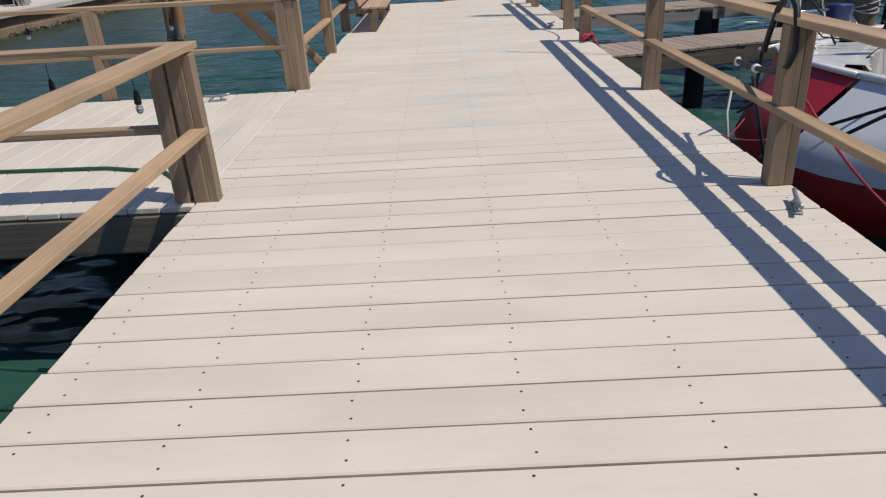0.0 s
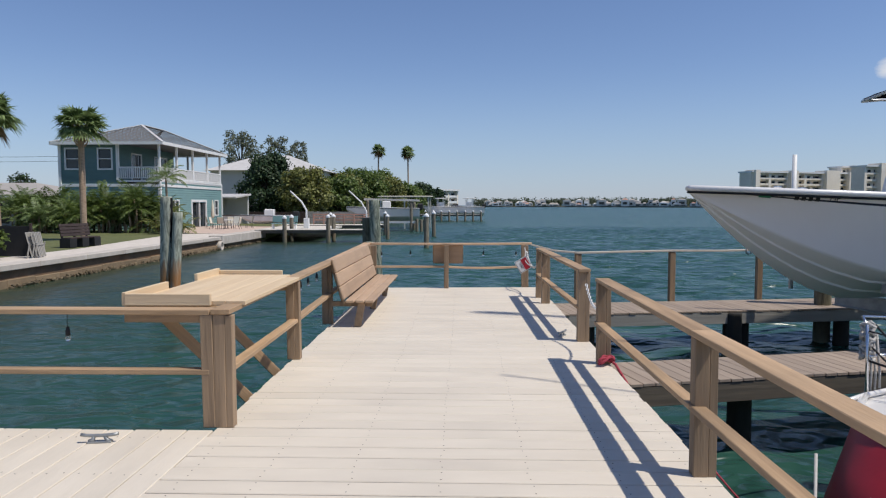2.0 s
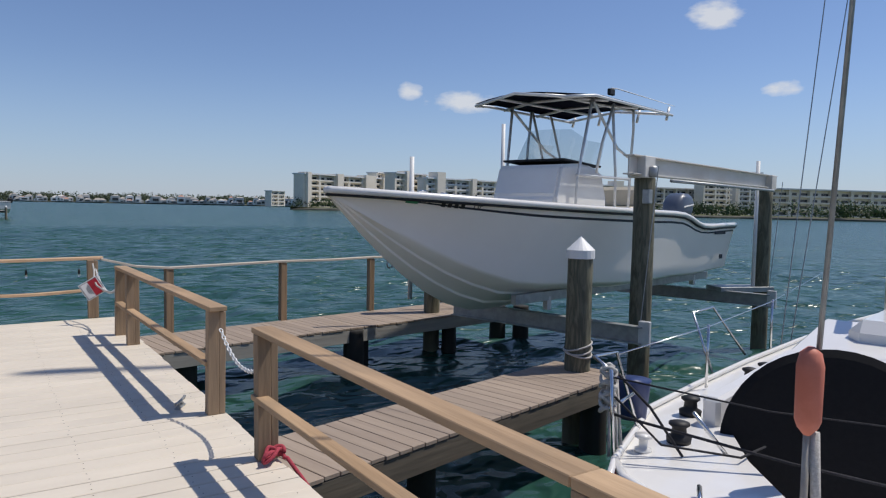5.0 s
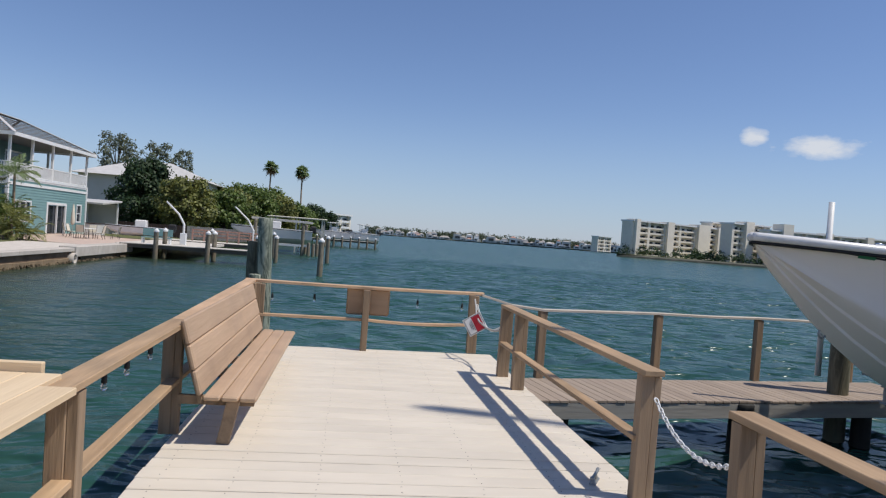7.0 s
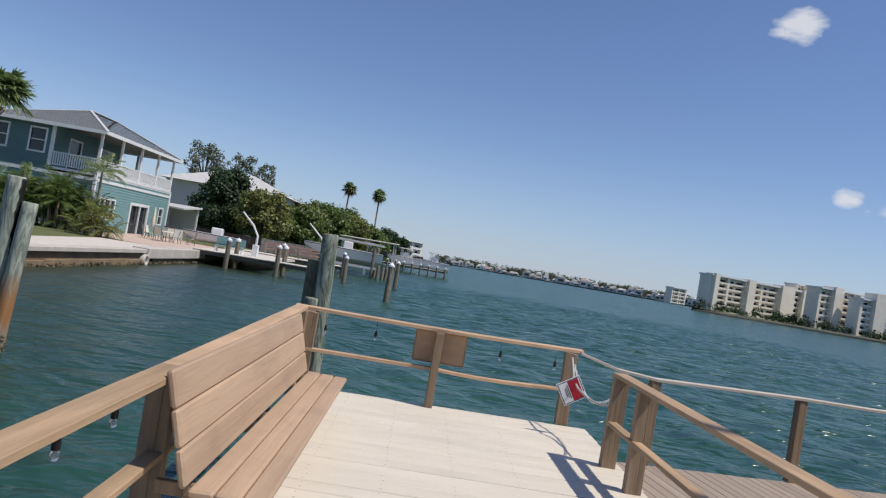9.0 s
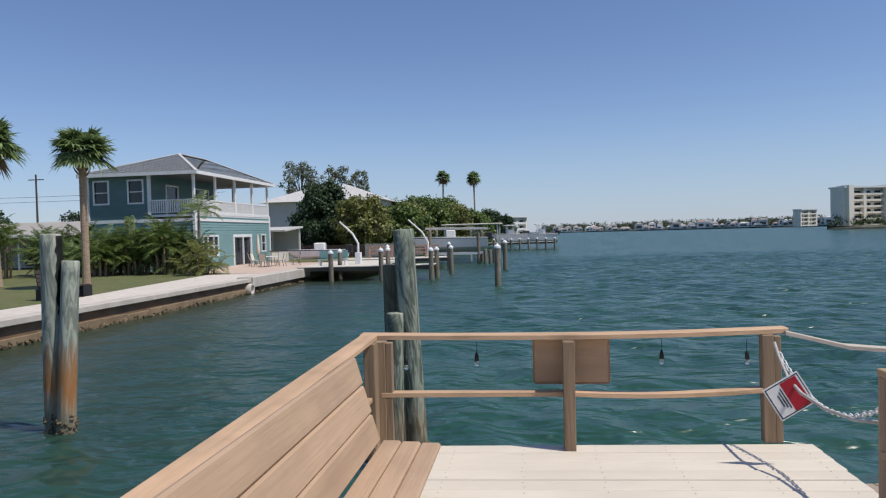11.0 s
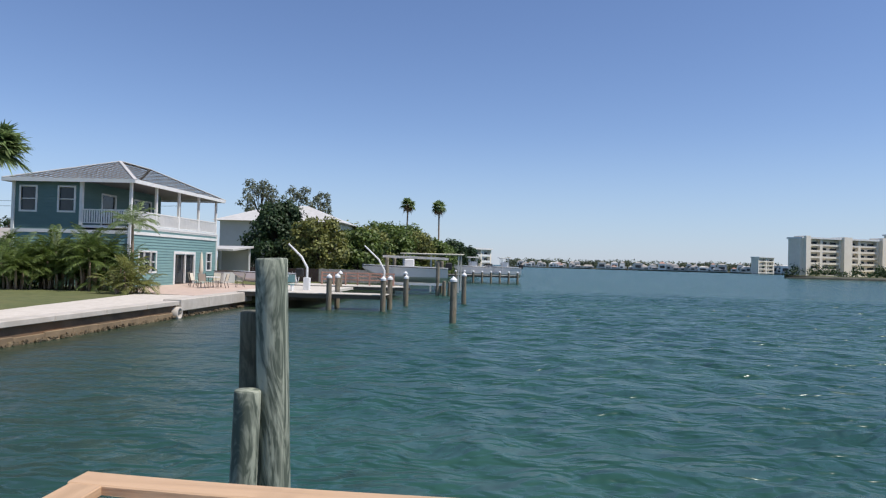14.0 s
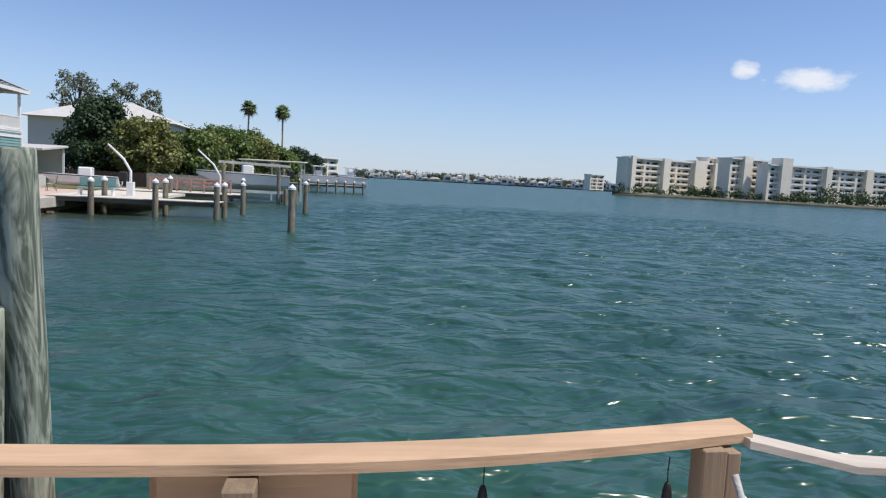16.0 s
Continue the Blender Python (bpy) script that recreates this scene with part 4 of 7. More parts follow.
def hull_ring(s):
    hs, sz, kz = half(s), sheer(s), keel(s)
    cx, cz = chine(s)
    pts = [(0, kz)]
    for f, lip in ((0.34, 0.012), (0.36, -0.012), (0.66, 0.012), (0.68, -0.012)):
        pts.append((cx * f, kz + (cz - kz) * f ** 1.12 - lip))
    pts += [(cx * 0.96, cz - 0.03), (cx, cz), (cx * 1.01, cz + 0.02)]
    for f in (0.2, 0.4, 0.6, 0.78, 0.862, 0.895, 0.955):
        flare = f ** (1.0 + 0.75 * max(0, 1 - s / 5.0))
        pts.append((cx + (hs - cx) * flare, cz + (sz - cz) * f))
    pts += [(hs, sz)]
    return pts


ss = [0.02, 0.15, 0.35, 0.6, 0.9, 1.25, 1.65, 2.1, 2.6, 3.1, 3.7, 4.3, 5.0, 5.7, 6.4, 6.9, 7.2, 7.5, 7.8, 8.2, 8.8, LB]
bm = bmesh.new()
for side in (-1, 1):
    rows = [[bm.verts.new((s, side * y, z)) for y, z in hull_ring(s)] for s in ss]
    for A, B in zip(rows, rows[1:]):
        for k in range(len(A) - 1):
            f = bm.faces.new((A[k], B[k], B[k + 1], A[k + 1]) if side > 0 else (A[k], A[k + 1], B[k + 1], B[k]))
            f.material_index = 1 if k == 12 else (2 if k == len(A) - 2 else 0)
    bm.faces.new(rows[-1] if side < 0 else rows[-1][::-1])
bmesh.ops.remove_doubles(bm, verts=bm.verts, dist=0.002)
bmesh.ops.recalc_face_normals(bm, faces=bm.faces)
part("hull", bm, (HULLTAN, NAVY, NAVY), boat, smooth="auto")
for side in (-1, 1):
    pts = [(s, side * (half(s) + 0.012), sheer(s) + 0.02) for s in ss]
    part("gunwale", ctube([(0.0, 0, sheer(0.02) + 0.02)] + pts, 0.045, 8), GELCOAT, boat, smooth=True)
    part("rub_rail", ctube([(-0.01, 0, sheer(0.02) - 0.035)] + [(s, side * (half(s) + 0.02), sheer(s) - 0.035) for s in ss], 0.018, 6), BLACK, boat, smooth=True)
bm = bmesh.new()
rows = [[bm.verts.new((s, f * (half(s) - 0.0), sheer(s) + 0.03)) for f in (-1, -0.82, 0.82, 1)] for s in ss]
for i in range(len(rows) - 1):
    for k in (0, 1, 2):
        if k == 1 and ss[i] >= 2.1 and ss[i] < 8.8:
            continue
        bm.faces.new((rows[i][k], rows[i + 1][k], rows[i + 1][k + 1], rows[i][k + 1]))
part("deck_cap", bm, GELCOAT, boat)
bm = bmesh.new()
rows = [[bm.verts.new((s, f * half(s) * 0.82, z)) for f, z in ((-1, sheer(s) + 0.028), (-0.45, 1.12), (0.45, 1.12), (1, sheer(s) + 0.028))] for s in ss if 2.1 <= s <= 8.8]
for A, B in zip(rows, rows[1:]):
    for k in range(3):
        bm.faces.new((A[k], B[k], B[k + 1], A[k + 1]))
part("cockpit", bm, GELCOAT, boat)
# moulded lettering and badges: short dark marks, and the legible letters
for s, y in ((8.75, -1),):
    part("badge", cbox(0.55, 0.012, 0.06, pose(8.75, -half(8.75) - 0.004, sheer(8.75) - 0.13), 0.004), NAVY, boat)
    part("badge", cbox(0.16, 0.012, 0.09, pose(8.9, -half(8.9) * 0.985, 0.82), 0.004), NAVY, boat)


def letters(text, size, m, parent, material):
    cu = bpy.data.curves.new("lettering", "FONT")
    cu.body, cu.size, cu.extrude = text, size, 0.002
    ob = bpy.data.objects.new("lettering", cu)
    scene.collection.objects.link(ob)
    bpy.context.view_layer.update()
    me = bpy.data.meshes.new_from_object(ob.evaluated_get(bpy.context.evaluated_depsgraph_get()))
    bpy.data.objects.remove(ob)
    me.materials.append(material)
    o = new("lettering", me)
    o.parent = parent
    o.matrix_basis = m
    return o


def side_at(s, f):
    cx, cz = chine(s)
    flare = f ** (1.0 + 0.75 * max(0, 1 - s / 5.0))
    return Vector((s, -(cx + (half(s) - cx) * flare), cz + (sheer(s) - cz) * f))


def on_side(s, f, lift_off=0.012):
    a, b, c = side_at(s, f), side_at(s + 0.2, f), side_at(s, min(f + 0.03, 0.97))
    x = (b - a).normalized()
    z = (c - a).normalized()
    n = x.cross(z).normalized()
    z = n.cross(x)
    mm = Matrix((x, z, n)).transposed().to_4x4()
    mm.translation = a + n * lift_off
    return mm


letters("FL", 0.11, on_side(0.98, 0.905, 0.02), boat, BLACK)
for k in range(4):
    part("number_mark", cbox(0.055, 0.09, 0.004, on_side(1.22 + 0.085 * k, 0.925, 0.02)), BLACK, boat)
letters("MP", 0.11, on_side(1.62, 0.905, 0.02), boat, BLACK)
part("decal", cbox(0.16, 0.08, 0.004, on_side(0.84, 0.925, 0.02)), mat("green_decal", (0.03, 0.22, 0.10)), boat, "green registration decal")
part("drain", lathe(bmesh.new(), ((0.03, 0), (0.03, 0.012), (0.015, 0.014)), 12, on_side(3.6, 0.36)), BLACK, boat, smooth=True)
part("bow_eye", ctube([Vector((1.02, 0, keel(1.02) + 0.02)) + Vector((-0.05 * math.sin(a), 0, -0.05 * math.cos(a) - 0.02)) for a in np.linspace(0, 5.8, 12)], 0.011, 6), GALV, boat, smooth=True)
for s in (1.1, 1.5):
    part("bow_cleat", ctube([(s - 0.07, -0.5, sheer(s) + 0.09), (s + 0.07, -0.5, sheer(s) + 0.09)], 0.014, 6), STEEL, boat, smooth=True)
# console
bm = bmesh.new()
pts = [(3.95, 1.1), (3.9, 1.9), (4.05, 2.40), (4.8, 2.46), (5.3, 2.34), (5.42, 1.9), (5.5, 1.1)]
for y, k in ((-0.62, 0), (0.62, 1)):
    ring = [bm.verts.new((x, y, z)) for x, z in pts]
    bm.faces.new(ring if k else ring[::-1])
    if k:
        for i in range(len(pts)):
            j = (i + 1) % len(pts)
            bm.faces.new((last[i], last[j], ring[j], ring[i]))
    last = ring
bmesh.ops.bevel(bm, geom=list(bm.edges), offset=0.05, segments=2, affect="EDGES")
part("console", bm, GELCOAT, boat)
part("dash_rim", cbox(1.15, 1.2, 0.035, pose(4.72, 0, 2.455, 0, 3), 0.01), BLACK, boat)
bm = bmesh.new()
arc = [(-0.58, 5.55), (-0.60, 5.0), (-0.48, 4.62), (-0.2, 4.45), (0.2, 4.45), (0.48, 4.62), (0.60, 5.0), (0.58, 5.55)]
low = [bm.verts.new((x - 0.28, y, 2.46)) for y, x in arc]
top = [bm.verts.new((x, y * 0.86, 3.0 - 0.16 * (abs(y) > 0.55))) for y, x in arc]
for i in range(len(arc) - 1):
    bm.faces.new((low[i], low[i + 1], top[i + 1], top[i]))
bmesh.ops.solidify(bm, geom=list(bm.faces), thickness=0.006)
ws = part("windscreen", bm, GLASS, boat, "clear curved windscreen", True)
ws.visible_shadow = False
for x, z in ((6.75, 1.55), (6.95, 1.95)):
    part("leaning_seat", cbox(0.55 if z < 1.7 else 0.16, 1.15, 0.45 if z < 1.7 else 0.4, pose(x, 0, z), 0.06), CREAM, boat, "cream vinyl leaning seat")
# T-top
T0, T1, TZ = 3.72, 6.75, 3.42
bm = bmesh.new()
n = 8
rows = [[bm.verts.new((T0 + (T1 - T0) * i / n, y * (1 - 0.14 * max(0, 1 - i / 2)), TZ + 0.05 + 0.13 * (1 - (y / 1.05) ** 2) * 0.8 - 0.07 * max(0, 1 - i / 2.0))) for y in (-1.02, -0.7, -0.35, 0, 0.35, 0.7, 1.02)] for i in range(n + 1)]
for A, B in zip(rows, rows[1:]):
    for k in range(6):
        bm.faces.new((A[k], B[k], B[k + 1], A[k + 1]))
bmesh.ops.solidify(bm, geom=list(bm.faces), thickness=0.02)
part("canopy", bm, CANVAS, boat, "navy canvas T-top canopy", True)
frame_tubes = [[(T0, -0.86, TZ - 0.05), (T0 + 0.55, -1.04, TZ + 0.02), (T1 + 0.25, -1.04, TZ + 0.02)], [(T0, 0.86, TZ - 0.05), (T0 + 0.55, 1.04, TZ + 0.02), (T1 + 0.25, 1.04, TZ + 0.02)],
               [(T0, -0.86, TZ - 0.05), (T0 - 0.1, 0, TZ + 0.06), (T0, 0.86, TZ - 0.05)], [(T1 + 0.1, -1.04, TZ + 0.02), (T1 + 0.1, 0, TZ + 0.14), (T1 + 0.1, 1.04, TZ + 0.02)]]
for x in (4.7, 5.7):
    frame_tubes.append([(x, -1.02, TZ + 0.0), (x, -0.4, TZ + 0.09), (x, 0.4, TZ + 0.09), (x, 1.02, TZ + 0.0)])
for y in (-0.45, 0.45):
    frame_tubes.append([(T0 + 0.1, y, TZ + 0.04), (T1 + 0.05, y, TZ + 0.10)])
for side in (-1, 1):
    frame_tubes += [[(4.30, side * 0.70, 0.98), (4.38, side * 0.70, 2.2), (4.62, side * 0.78, TZ + 0.02)], [(4.95, side * 0.70, 2.3), (5.05, side * 0.74, 2.8), (5.25, side * 0.82, TZ + 0.03)],
                    [(5.62, side * 0.70, 0.98), (5.60, side * 0.70, 2.3), (5.25, side * 0.8, TZ + 0.02)], [(6.05, side * 0.70, 0.98), (6.10, side * 0.72, 2.6), (6.0, side * 0.8, 3.1), (5.9, side * 0.84, TZ + 0.02)],
                    [(4.35, side * 0.7, 2.25), (6.08, side * 0.71, 2.25)], [(4.62, side * 0.8, TZ), (5.6, side * 0.72, 2.75), (6.1, side * 0.72, 2.6)]]
for pts in frame_tubes:
    part("frame_tube", ctube(pts, 0.024, 8), ALU, boat, smooth=True)
for x, y in ((6.85, -1.0), (6.85, 0.95), (6.9, -0.4), (6.9, 0.4)):
    part("rod_holder", ctube([(x, y, TZ - 0.08), (x + 0.1, y, TZ + 0.16)], 0.025, 8), ALU, boat, smooth=True)
part("antenna", ctube([(5.0, -0.9, TZ + 0.24), (5.2, -0.9, TZ + 0.26), (7.4, -0.9, TZ + 0.24)], 0.013, 6, r_end=0.005), CAPW, boat, "white whip antenna", True)
part("antenna_mount", cbox(0.16, 0.06, 0.1, pose(5.0, -0.9, TZ + 0.18), 0.01), BLACK, boat)
bm = bmesh.new()
rings = []
for z, x0, x1, w in ((1.56, 9.42, 10.05, 0.17), (1.62, 9.36, 10.16, 0.22), (1.74, 9.36, 10.20, 0.25), (1.90, 9.42, 10.20, 0.255), (2.02, 9.52, 10.14, 0.235), (2.09, 9.64, 10.02, 0.18), (2.11, 9.75, 9.92, 0.08)):
    cx, rx = (x0 + x1) / 2, (x1 - x0) / 2
    rings.append([bm.verts.new((cx + rx * math.copysign(abs(math.cos(q)) ** 0.6, math.cos(q)), w * math.copysign(abs(math.sin(q)) ** 0.6, math.sin(q)), z)) for q in np.linspace(0, 2 * math.pi, 24, endpoint=False)])
for A, B in zip(rings, rings[1:]):
    for k in range(24):
        bm.faces.new((A[k], A[(k + 1) % 24], B[(k + 1) % 24], B[k]))
bm.faces.new(rings[-1])
bm.faces.new(rings[0][::-1])
eng = part("outboard", bm, ENGINE, boat, "slate-blue outboard engine", "auto")
part("cowl_band", cbox(0.5, 0.524, 0.035, pose(9.8, 0, 1.83, 0, -6), 0.01), GELCOAT, eng, "pale stripe along the cowling")
part("midsection", cbox(0.26, 0.22, 1.1, pose(LB + 0.2, 0, 1.1), 0.06), ENGINE, eng)
part("motor_bracket", cbox(0.3, 1.5, 0.4, pose(LB + 0.05, 0, 0.95), 0.05), GELCOAT, boat)

# ---------------------------------------------------------------- sailboat in the slip
yacht = thing("sailboat", "red-hulled sailing yacht with white decks moored stern to the dock", "sailboat", m=pose(2.52, 2.78, 0, 0, 0, 13.0))
ys = [0.0, 0.08, 0.25, 0.5, 0.85, 1.3, 1.9, 2.6, 3.6, 5.0, 6.5, 8.0, 9.5, 10.6, 11.4, 12.0]
yw = [0.03, 0.55, 0.95, 1.25, 1.50, 1.70, 1.88, 2.10, 2.15, 2.15, 2.05, 1.85, 1.45, 0.95, 0.45, 0.03]


def ydeck(s):
    return 0.02 + 0.006 * (s - 3) ** 2 * (s > 3)


bm = bmesh.new()
for side in (-1, 1):
    rows = []
    for s, w in zip(ys, yw):
        dz = ydeck(s)
        tuck = 0.75 if s < 1 else 0.9
        rows.append([bm.verts.new((s + max(0, 1.2 - s) * k, side * w * f, z)) for f, z, k in ((0.25, -1.7, 0.5), (tuck * 0.8, -1.25, 0.3), (tuck, -1.0, 0.12), (0.96, -0.6, 0.0), (1.0, -0.28, 0.3), (1.0, -0.1, 0.5), (1.0, dz, 0.62))])
    for i, (A, B) in enumerate(zip(rows, rows[1:])):
        for k in range(6):
            f = bm.faces.new((A[k], B[k], B[k + 1], A[k + 1]) if side > 0 else (A[k], A[k + 1], B[k + 1], B[k]))
            f.smooth = True
            grey = side < 0 and i <= 5 and k in (3, 4, 5)
            f.material_index = 2 if k == 5 and i > 5 else (1 if grey else 0)
part("hull", bm, (RED, GREYP, GELCOAT), yacht, "red hull with a grey stern panel")
bm = bmesh.new()
inner_edge = {0.85: 0.22, 1.3: 0.55, 1.9: 1.02, 2.6: 1.42, 3.6: 1.46, 5.0: 1.30}
rows = [[bm.verts.new((s + max(0, 1.2 - s) * 0.62, y, ydeck(s) + 0.003 + 0.05 * (1 - (y / w) ** 2))) for y in (-w, -0.6 * w, -0.2 * w, inner_edge.get(s, 0.3 * w), w)] for s, w in zip(ys, yw)]
skirt = [(s, r[3].co.copy()) for s, r in zip(ys, rows) if s in inner_edge]
for A, B in zip(rows, rows[1:]):
    for k in range(4):
        if 0.8 < A[0].co.x < 4.9 and k in (0, 1, 2):
            continue
        bm.faces.new((A[k], B[k], B[k + 1], A[k + 1]))
part("deck", bm, GELCOAT, yacht)
bm = bmesh.new()
box(bm, 4.1, 2.7, 0.04, pose(2.95, 0.05, -0.62))
box(bm, 0.04, 1.5, 0.60, pose(0.90, -0.5, -0.31))
box(bm, 0.04, 2.5, 0.62, pose(4.98, 0.05, -0.30))
for (s0, q0), (s1, q1) in zip(skirt, skirt[1:]):
    mm, Lq = along((q0.x, q0.y, -0.29), (q1.x, q1.y, -0.29))
    box(bm, Lq, 0.03, 0.64, mm)
part("cockpit_well", bm, GELCOAT, yacht)
for side in (-1, 1):
    part("toe_rail", ctube([(s, side * w * 0.985, ydeck(s) + 0.035) for s, w in zip(ys, yw) if s > 0.8], 0.025, 6), GELCOAT, yacht, smooth=True)
    part("stern_rim", ctube([(s + max(0, 1.2 - s) * 0.62, side * w * 0.985, ydeck(s) + 0.03) for s, w in zip(ys, yw) if s < 1.4], 0.03, 8), GELCOAT, yacht, "white stern rim", True)
    if side > 0:
        plank("coaming", (2.5, side * 1.52, 0.14), (4.9, side * 1.45, 0.28), 0.14, 0.26, GELCOAT, yacht, bevel=0.03)
part("cabin", cbox(3.6, 2.3, 0.62, pose(6.7, 0, 0.36), 0.12), GELCOAT, yacht)
part("cabin_front", cbox(1.4, 2.7, 0.34, pose(5.0, 0.2, 0.30, 0, -8), 0.06), GELCOAT, yacht)
for y in (-1.16, 1.16):
    part("cabin_window", cbox(1.8, 0.02, 0.16, pose(6.6, y, 0.42), 0.01), DARKWIN, yacht)
part("companionway", cbox(0.04, 0.6, 0.45, pose(4.28, 0.2, 0.30), 0.01), BLACK, yacht)
part("hatch", cbox(0.55, 0.45, 0.05, pose(4.6, 1.55, 0.13), 0.02), NAVY, yacht)
# the great round black cover in the cockpit
bm = lathe(bmesh.new(), ((0.70, -0.05), (0.76, -0.03), (0.76, 0.03), (0.70, 0.05)), 40, I4)
part("wheel_cover", bm, BLACKCLOTH, yacht, "large round black canvas wheel cover", m=yacht.matrix_basis.inverted() @ look((4.95, 4.05, -0.02), (9.4, 7.0, -1.2)))
part("wheel_pedestal", cbox(0.2, 0.2, 0.5, yacht.matrix_basis.inverted() @ pose(5.1, 4.2, -0.35), 0.03), GELCOAT, yacht)
YI = yacht.matrix_basis.inverted()


def yw_pts(pts):
    return [YI @ Vector(p) for p in pts]


# stern rails, lifelines and rigging, in world places
rails = [[(3.45, 4.75, 0.02), (3.46, 4.80, 0.62), (3.56, 5.05, 0.66), (3.9, 5.15, 0.64), (4.05, 5.05, 0.05)], [(3.46, 4.8, 0.36), (4.0, 5.05, 0.34)],
         [(3.5, 1.35, 0.02), (3.4, 1.3, 0.6), (3.25, 1.85, 0.62), (3.2, 2.4, 0.60), (3.22, 2.5, 0.02)],
         [(4.15, 4.35, 0.03), (3.95, 4.50, 0.34)], [(4.2, 2.75, -0.6), (4.2, 2.75, 0.62)], [(4.15, 2.85, -0.6), (4.35, 3.1, 0.32), (4.2, 2.78, 0.58)],
         [(5.6, 5.55, 0.05), (5.6, 5.55, 0.65)], [(7.6, 6.1, 0.08), (7.6, 6.1, 0.7)], [(7.0, 2.2, 0.1), (7.0, 2.2, 0.7)], [(6.2, 5.9, 0.05), (6.4, 6.3, 0.6), (6.9, 6.4, 0.62), (7.1, 6.1, 0.1)]]
for pts in rails:
    part("stern_rail", ctube(yw_pts(pts), 0.014, 8), STEEL, yacht, smooth=True)
lines = [([(3.5, 4.82, 0.45), (3.75, 4.6, 0.12), (4.05, 4.2, 0.10), (4.5, 4.3, 0.06)], 0.009, ROPEB), ([(4.2, 2.75, 0.55), (3.95, 2.95, 0.30), (3.7, 3.05, 0.05)], 0.012, ROPEW),
         ([(4.2, 2.75, 0.5), (4.4, 2.68, 0.22), (4.55, 2.62, 0.02)], 0.012, ROPEW), ([(3.6, 4.95, 0.62), (3.75, 4.7, 0.35), (3.85, 4.5, 0.05)], 0.010, ROPEB), ([(3.46, 4.8, 0.58), (4.1, 4.05, 0.44), (4.9, 3.3, 0.36), (6.5, 2.6, 0.45)], 0.007, ROPEB), ([(3.46, 4.8, 0.33), (4.1, 3.9, 0.15), (4.6, 3.1, 0.06)], 0.011, ROPEB),
         ([(4.2, 2.75, 0.60), (3.6, 3.1, 0.61)], 0.012, STEEL), ([(4.2, 2.75, 0.60), (7.0, 2.2, 0.68)], 0.013, STEEL), ([(4.2, 2.75, 0.30), (7.0, 2.2, 0.38)], 0.013, STEEL),
         ([(3.9, 5.15, 0.62), (5.6, 5.55, 0.63), (7.6, 6.1, 0.68), (10.5, 6.9, 0.9)], 0.005, STEEL)]
for pts, r, k in lines:
    part("lifeline", ctube(yw_pts(pts), r, 6), k, yacht, smooth=True)
wrap = bmesh.new()
for i in range(9):
    a0 = i * 2.4
    tube(wrap, yw_pts([(3.50 + 0.05 * math.cos(a), 4.86 + 0.05 * math.sin(a), 0.62 - i * 0.035 + 0.02 * math.sin(a * 2 + a0)) for a in np.linspace(a0, a0 + 5.5, 9)]), 0.016, 6)
for i in range(4):
    tube(wrap, yw_pts([(3.48 + 0.03 * i, 4.85, 0.55), (3.49 + 0.035 * i, 4.83, 0.2), (3.46 + 0.04 * i, 4.8, 0.03 + 0.02 * i)]), 0.011, 6)
part("rope_wrap", wrap, ROPEW, yacht, "old white rope wound round the stern rail", True)
wrap = bmesh.new()
for i in range(6):
    a0 = i * 1.9
    tube(wrap, yw_pts([(4.2 + 0.07 * math.cos(a), 2.76 + 0.03 * math.sin(a), 0.60 - i * 0.02) for a in np.linspace(a0, a0 + 5.5, 9)]), 0.014, 6)
tube(wrap, yw_pts([(4.2, 2.76, 0.55), (4.24, 2.7, 0.2), (4.18, 2.75, 0.05)]), 0.012, 6)
part("rope_wrap", wrap, ROPEW, yacht, "old white rope wound round a stanchion", True)
# man-overboard float on its pole, and the wire above it
part("pole", ctube(yw_pts([(4.03, 3.77, -0.6), (4.03, 3.77, 0.42)]), 0.022, 8), GREYW, yacht, smooth=True)
part("float", lathe(bmesh.new(), ((0.02, 0.38), (0.06, 0.43), (0.075, 0.47), (0.078, 0.80), (0.06, 0.88), (0.02, 0.915)), 16, YI @ pose(4.03, 3.77, 0)), ORANGE, yacht, "faded orange rescue float", True)
part("backstay", ctube(yw_pts([(4.06, 3.74, 0.90), (5.25, 4.0, 9.0)]), 0.016, 6), GALV, yacht, smooth=True)
part("pole_rope", ctube(yw_pts([(4.06, 3.74, 0.4), (4.07, 3.72, 0.0), (4.1, 3.7, -0.58)]), 0.03, 8), ROPEW, yacht, smooth=True)
# mast out of view, set off-centre so that its shadow crosses the deck
part("mast", ctube(yw_pts([(10.6, 6.1, 0.3), (10.63, 6.13, 19.4)]), 0.08, 14), ALU, yacht, smooth=True)
# unseen cylinder, added only to widen the tip of the mast's shadow
part("radar_reflector", lathe(bmesh.new(), ((0.05, 18.2), (0.12, 18.3), (0.12, 19.1), (0.05, 19.25)), 14, YI @ pose(10.64, 6.14, 0)), ALU, yacht, "unseen cylinder added at the masthead to thicken the mast's shadow", True)
part("boom", ctube(yw_pts([(10.5, 6.0, 2.2), (8.0, 4.9, 1.9)]), 0.07, 12), ALU, yacht, smooth=True)
for pts in ([(8.0, 6.2, 0.1), (10.6, 6.1, 19.6)], [(8.6, 3.0, 0.1), (10.6, 6.1, 19.6)], [(8.4, 6.3, 0.1), (10.6, 6.1, 12.0)]):
    part("shroud", ctube(yw_pts(pts), 0.007, 5), GALV, yacht)
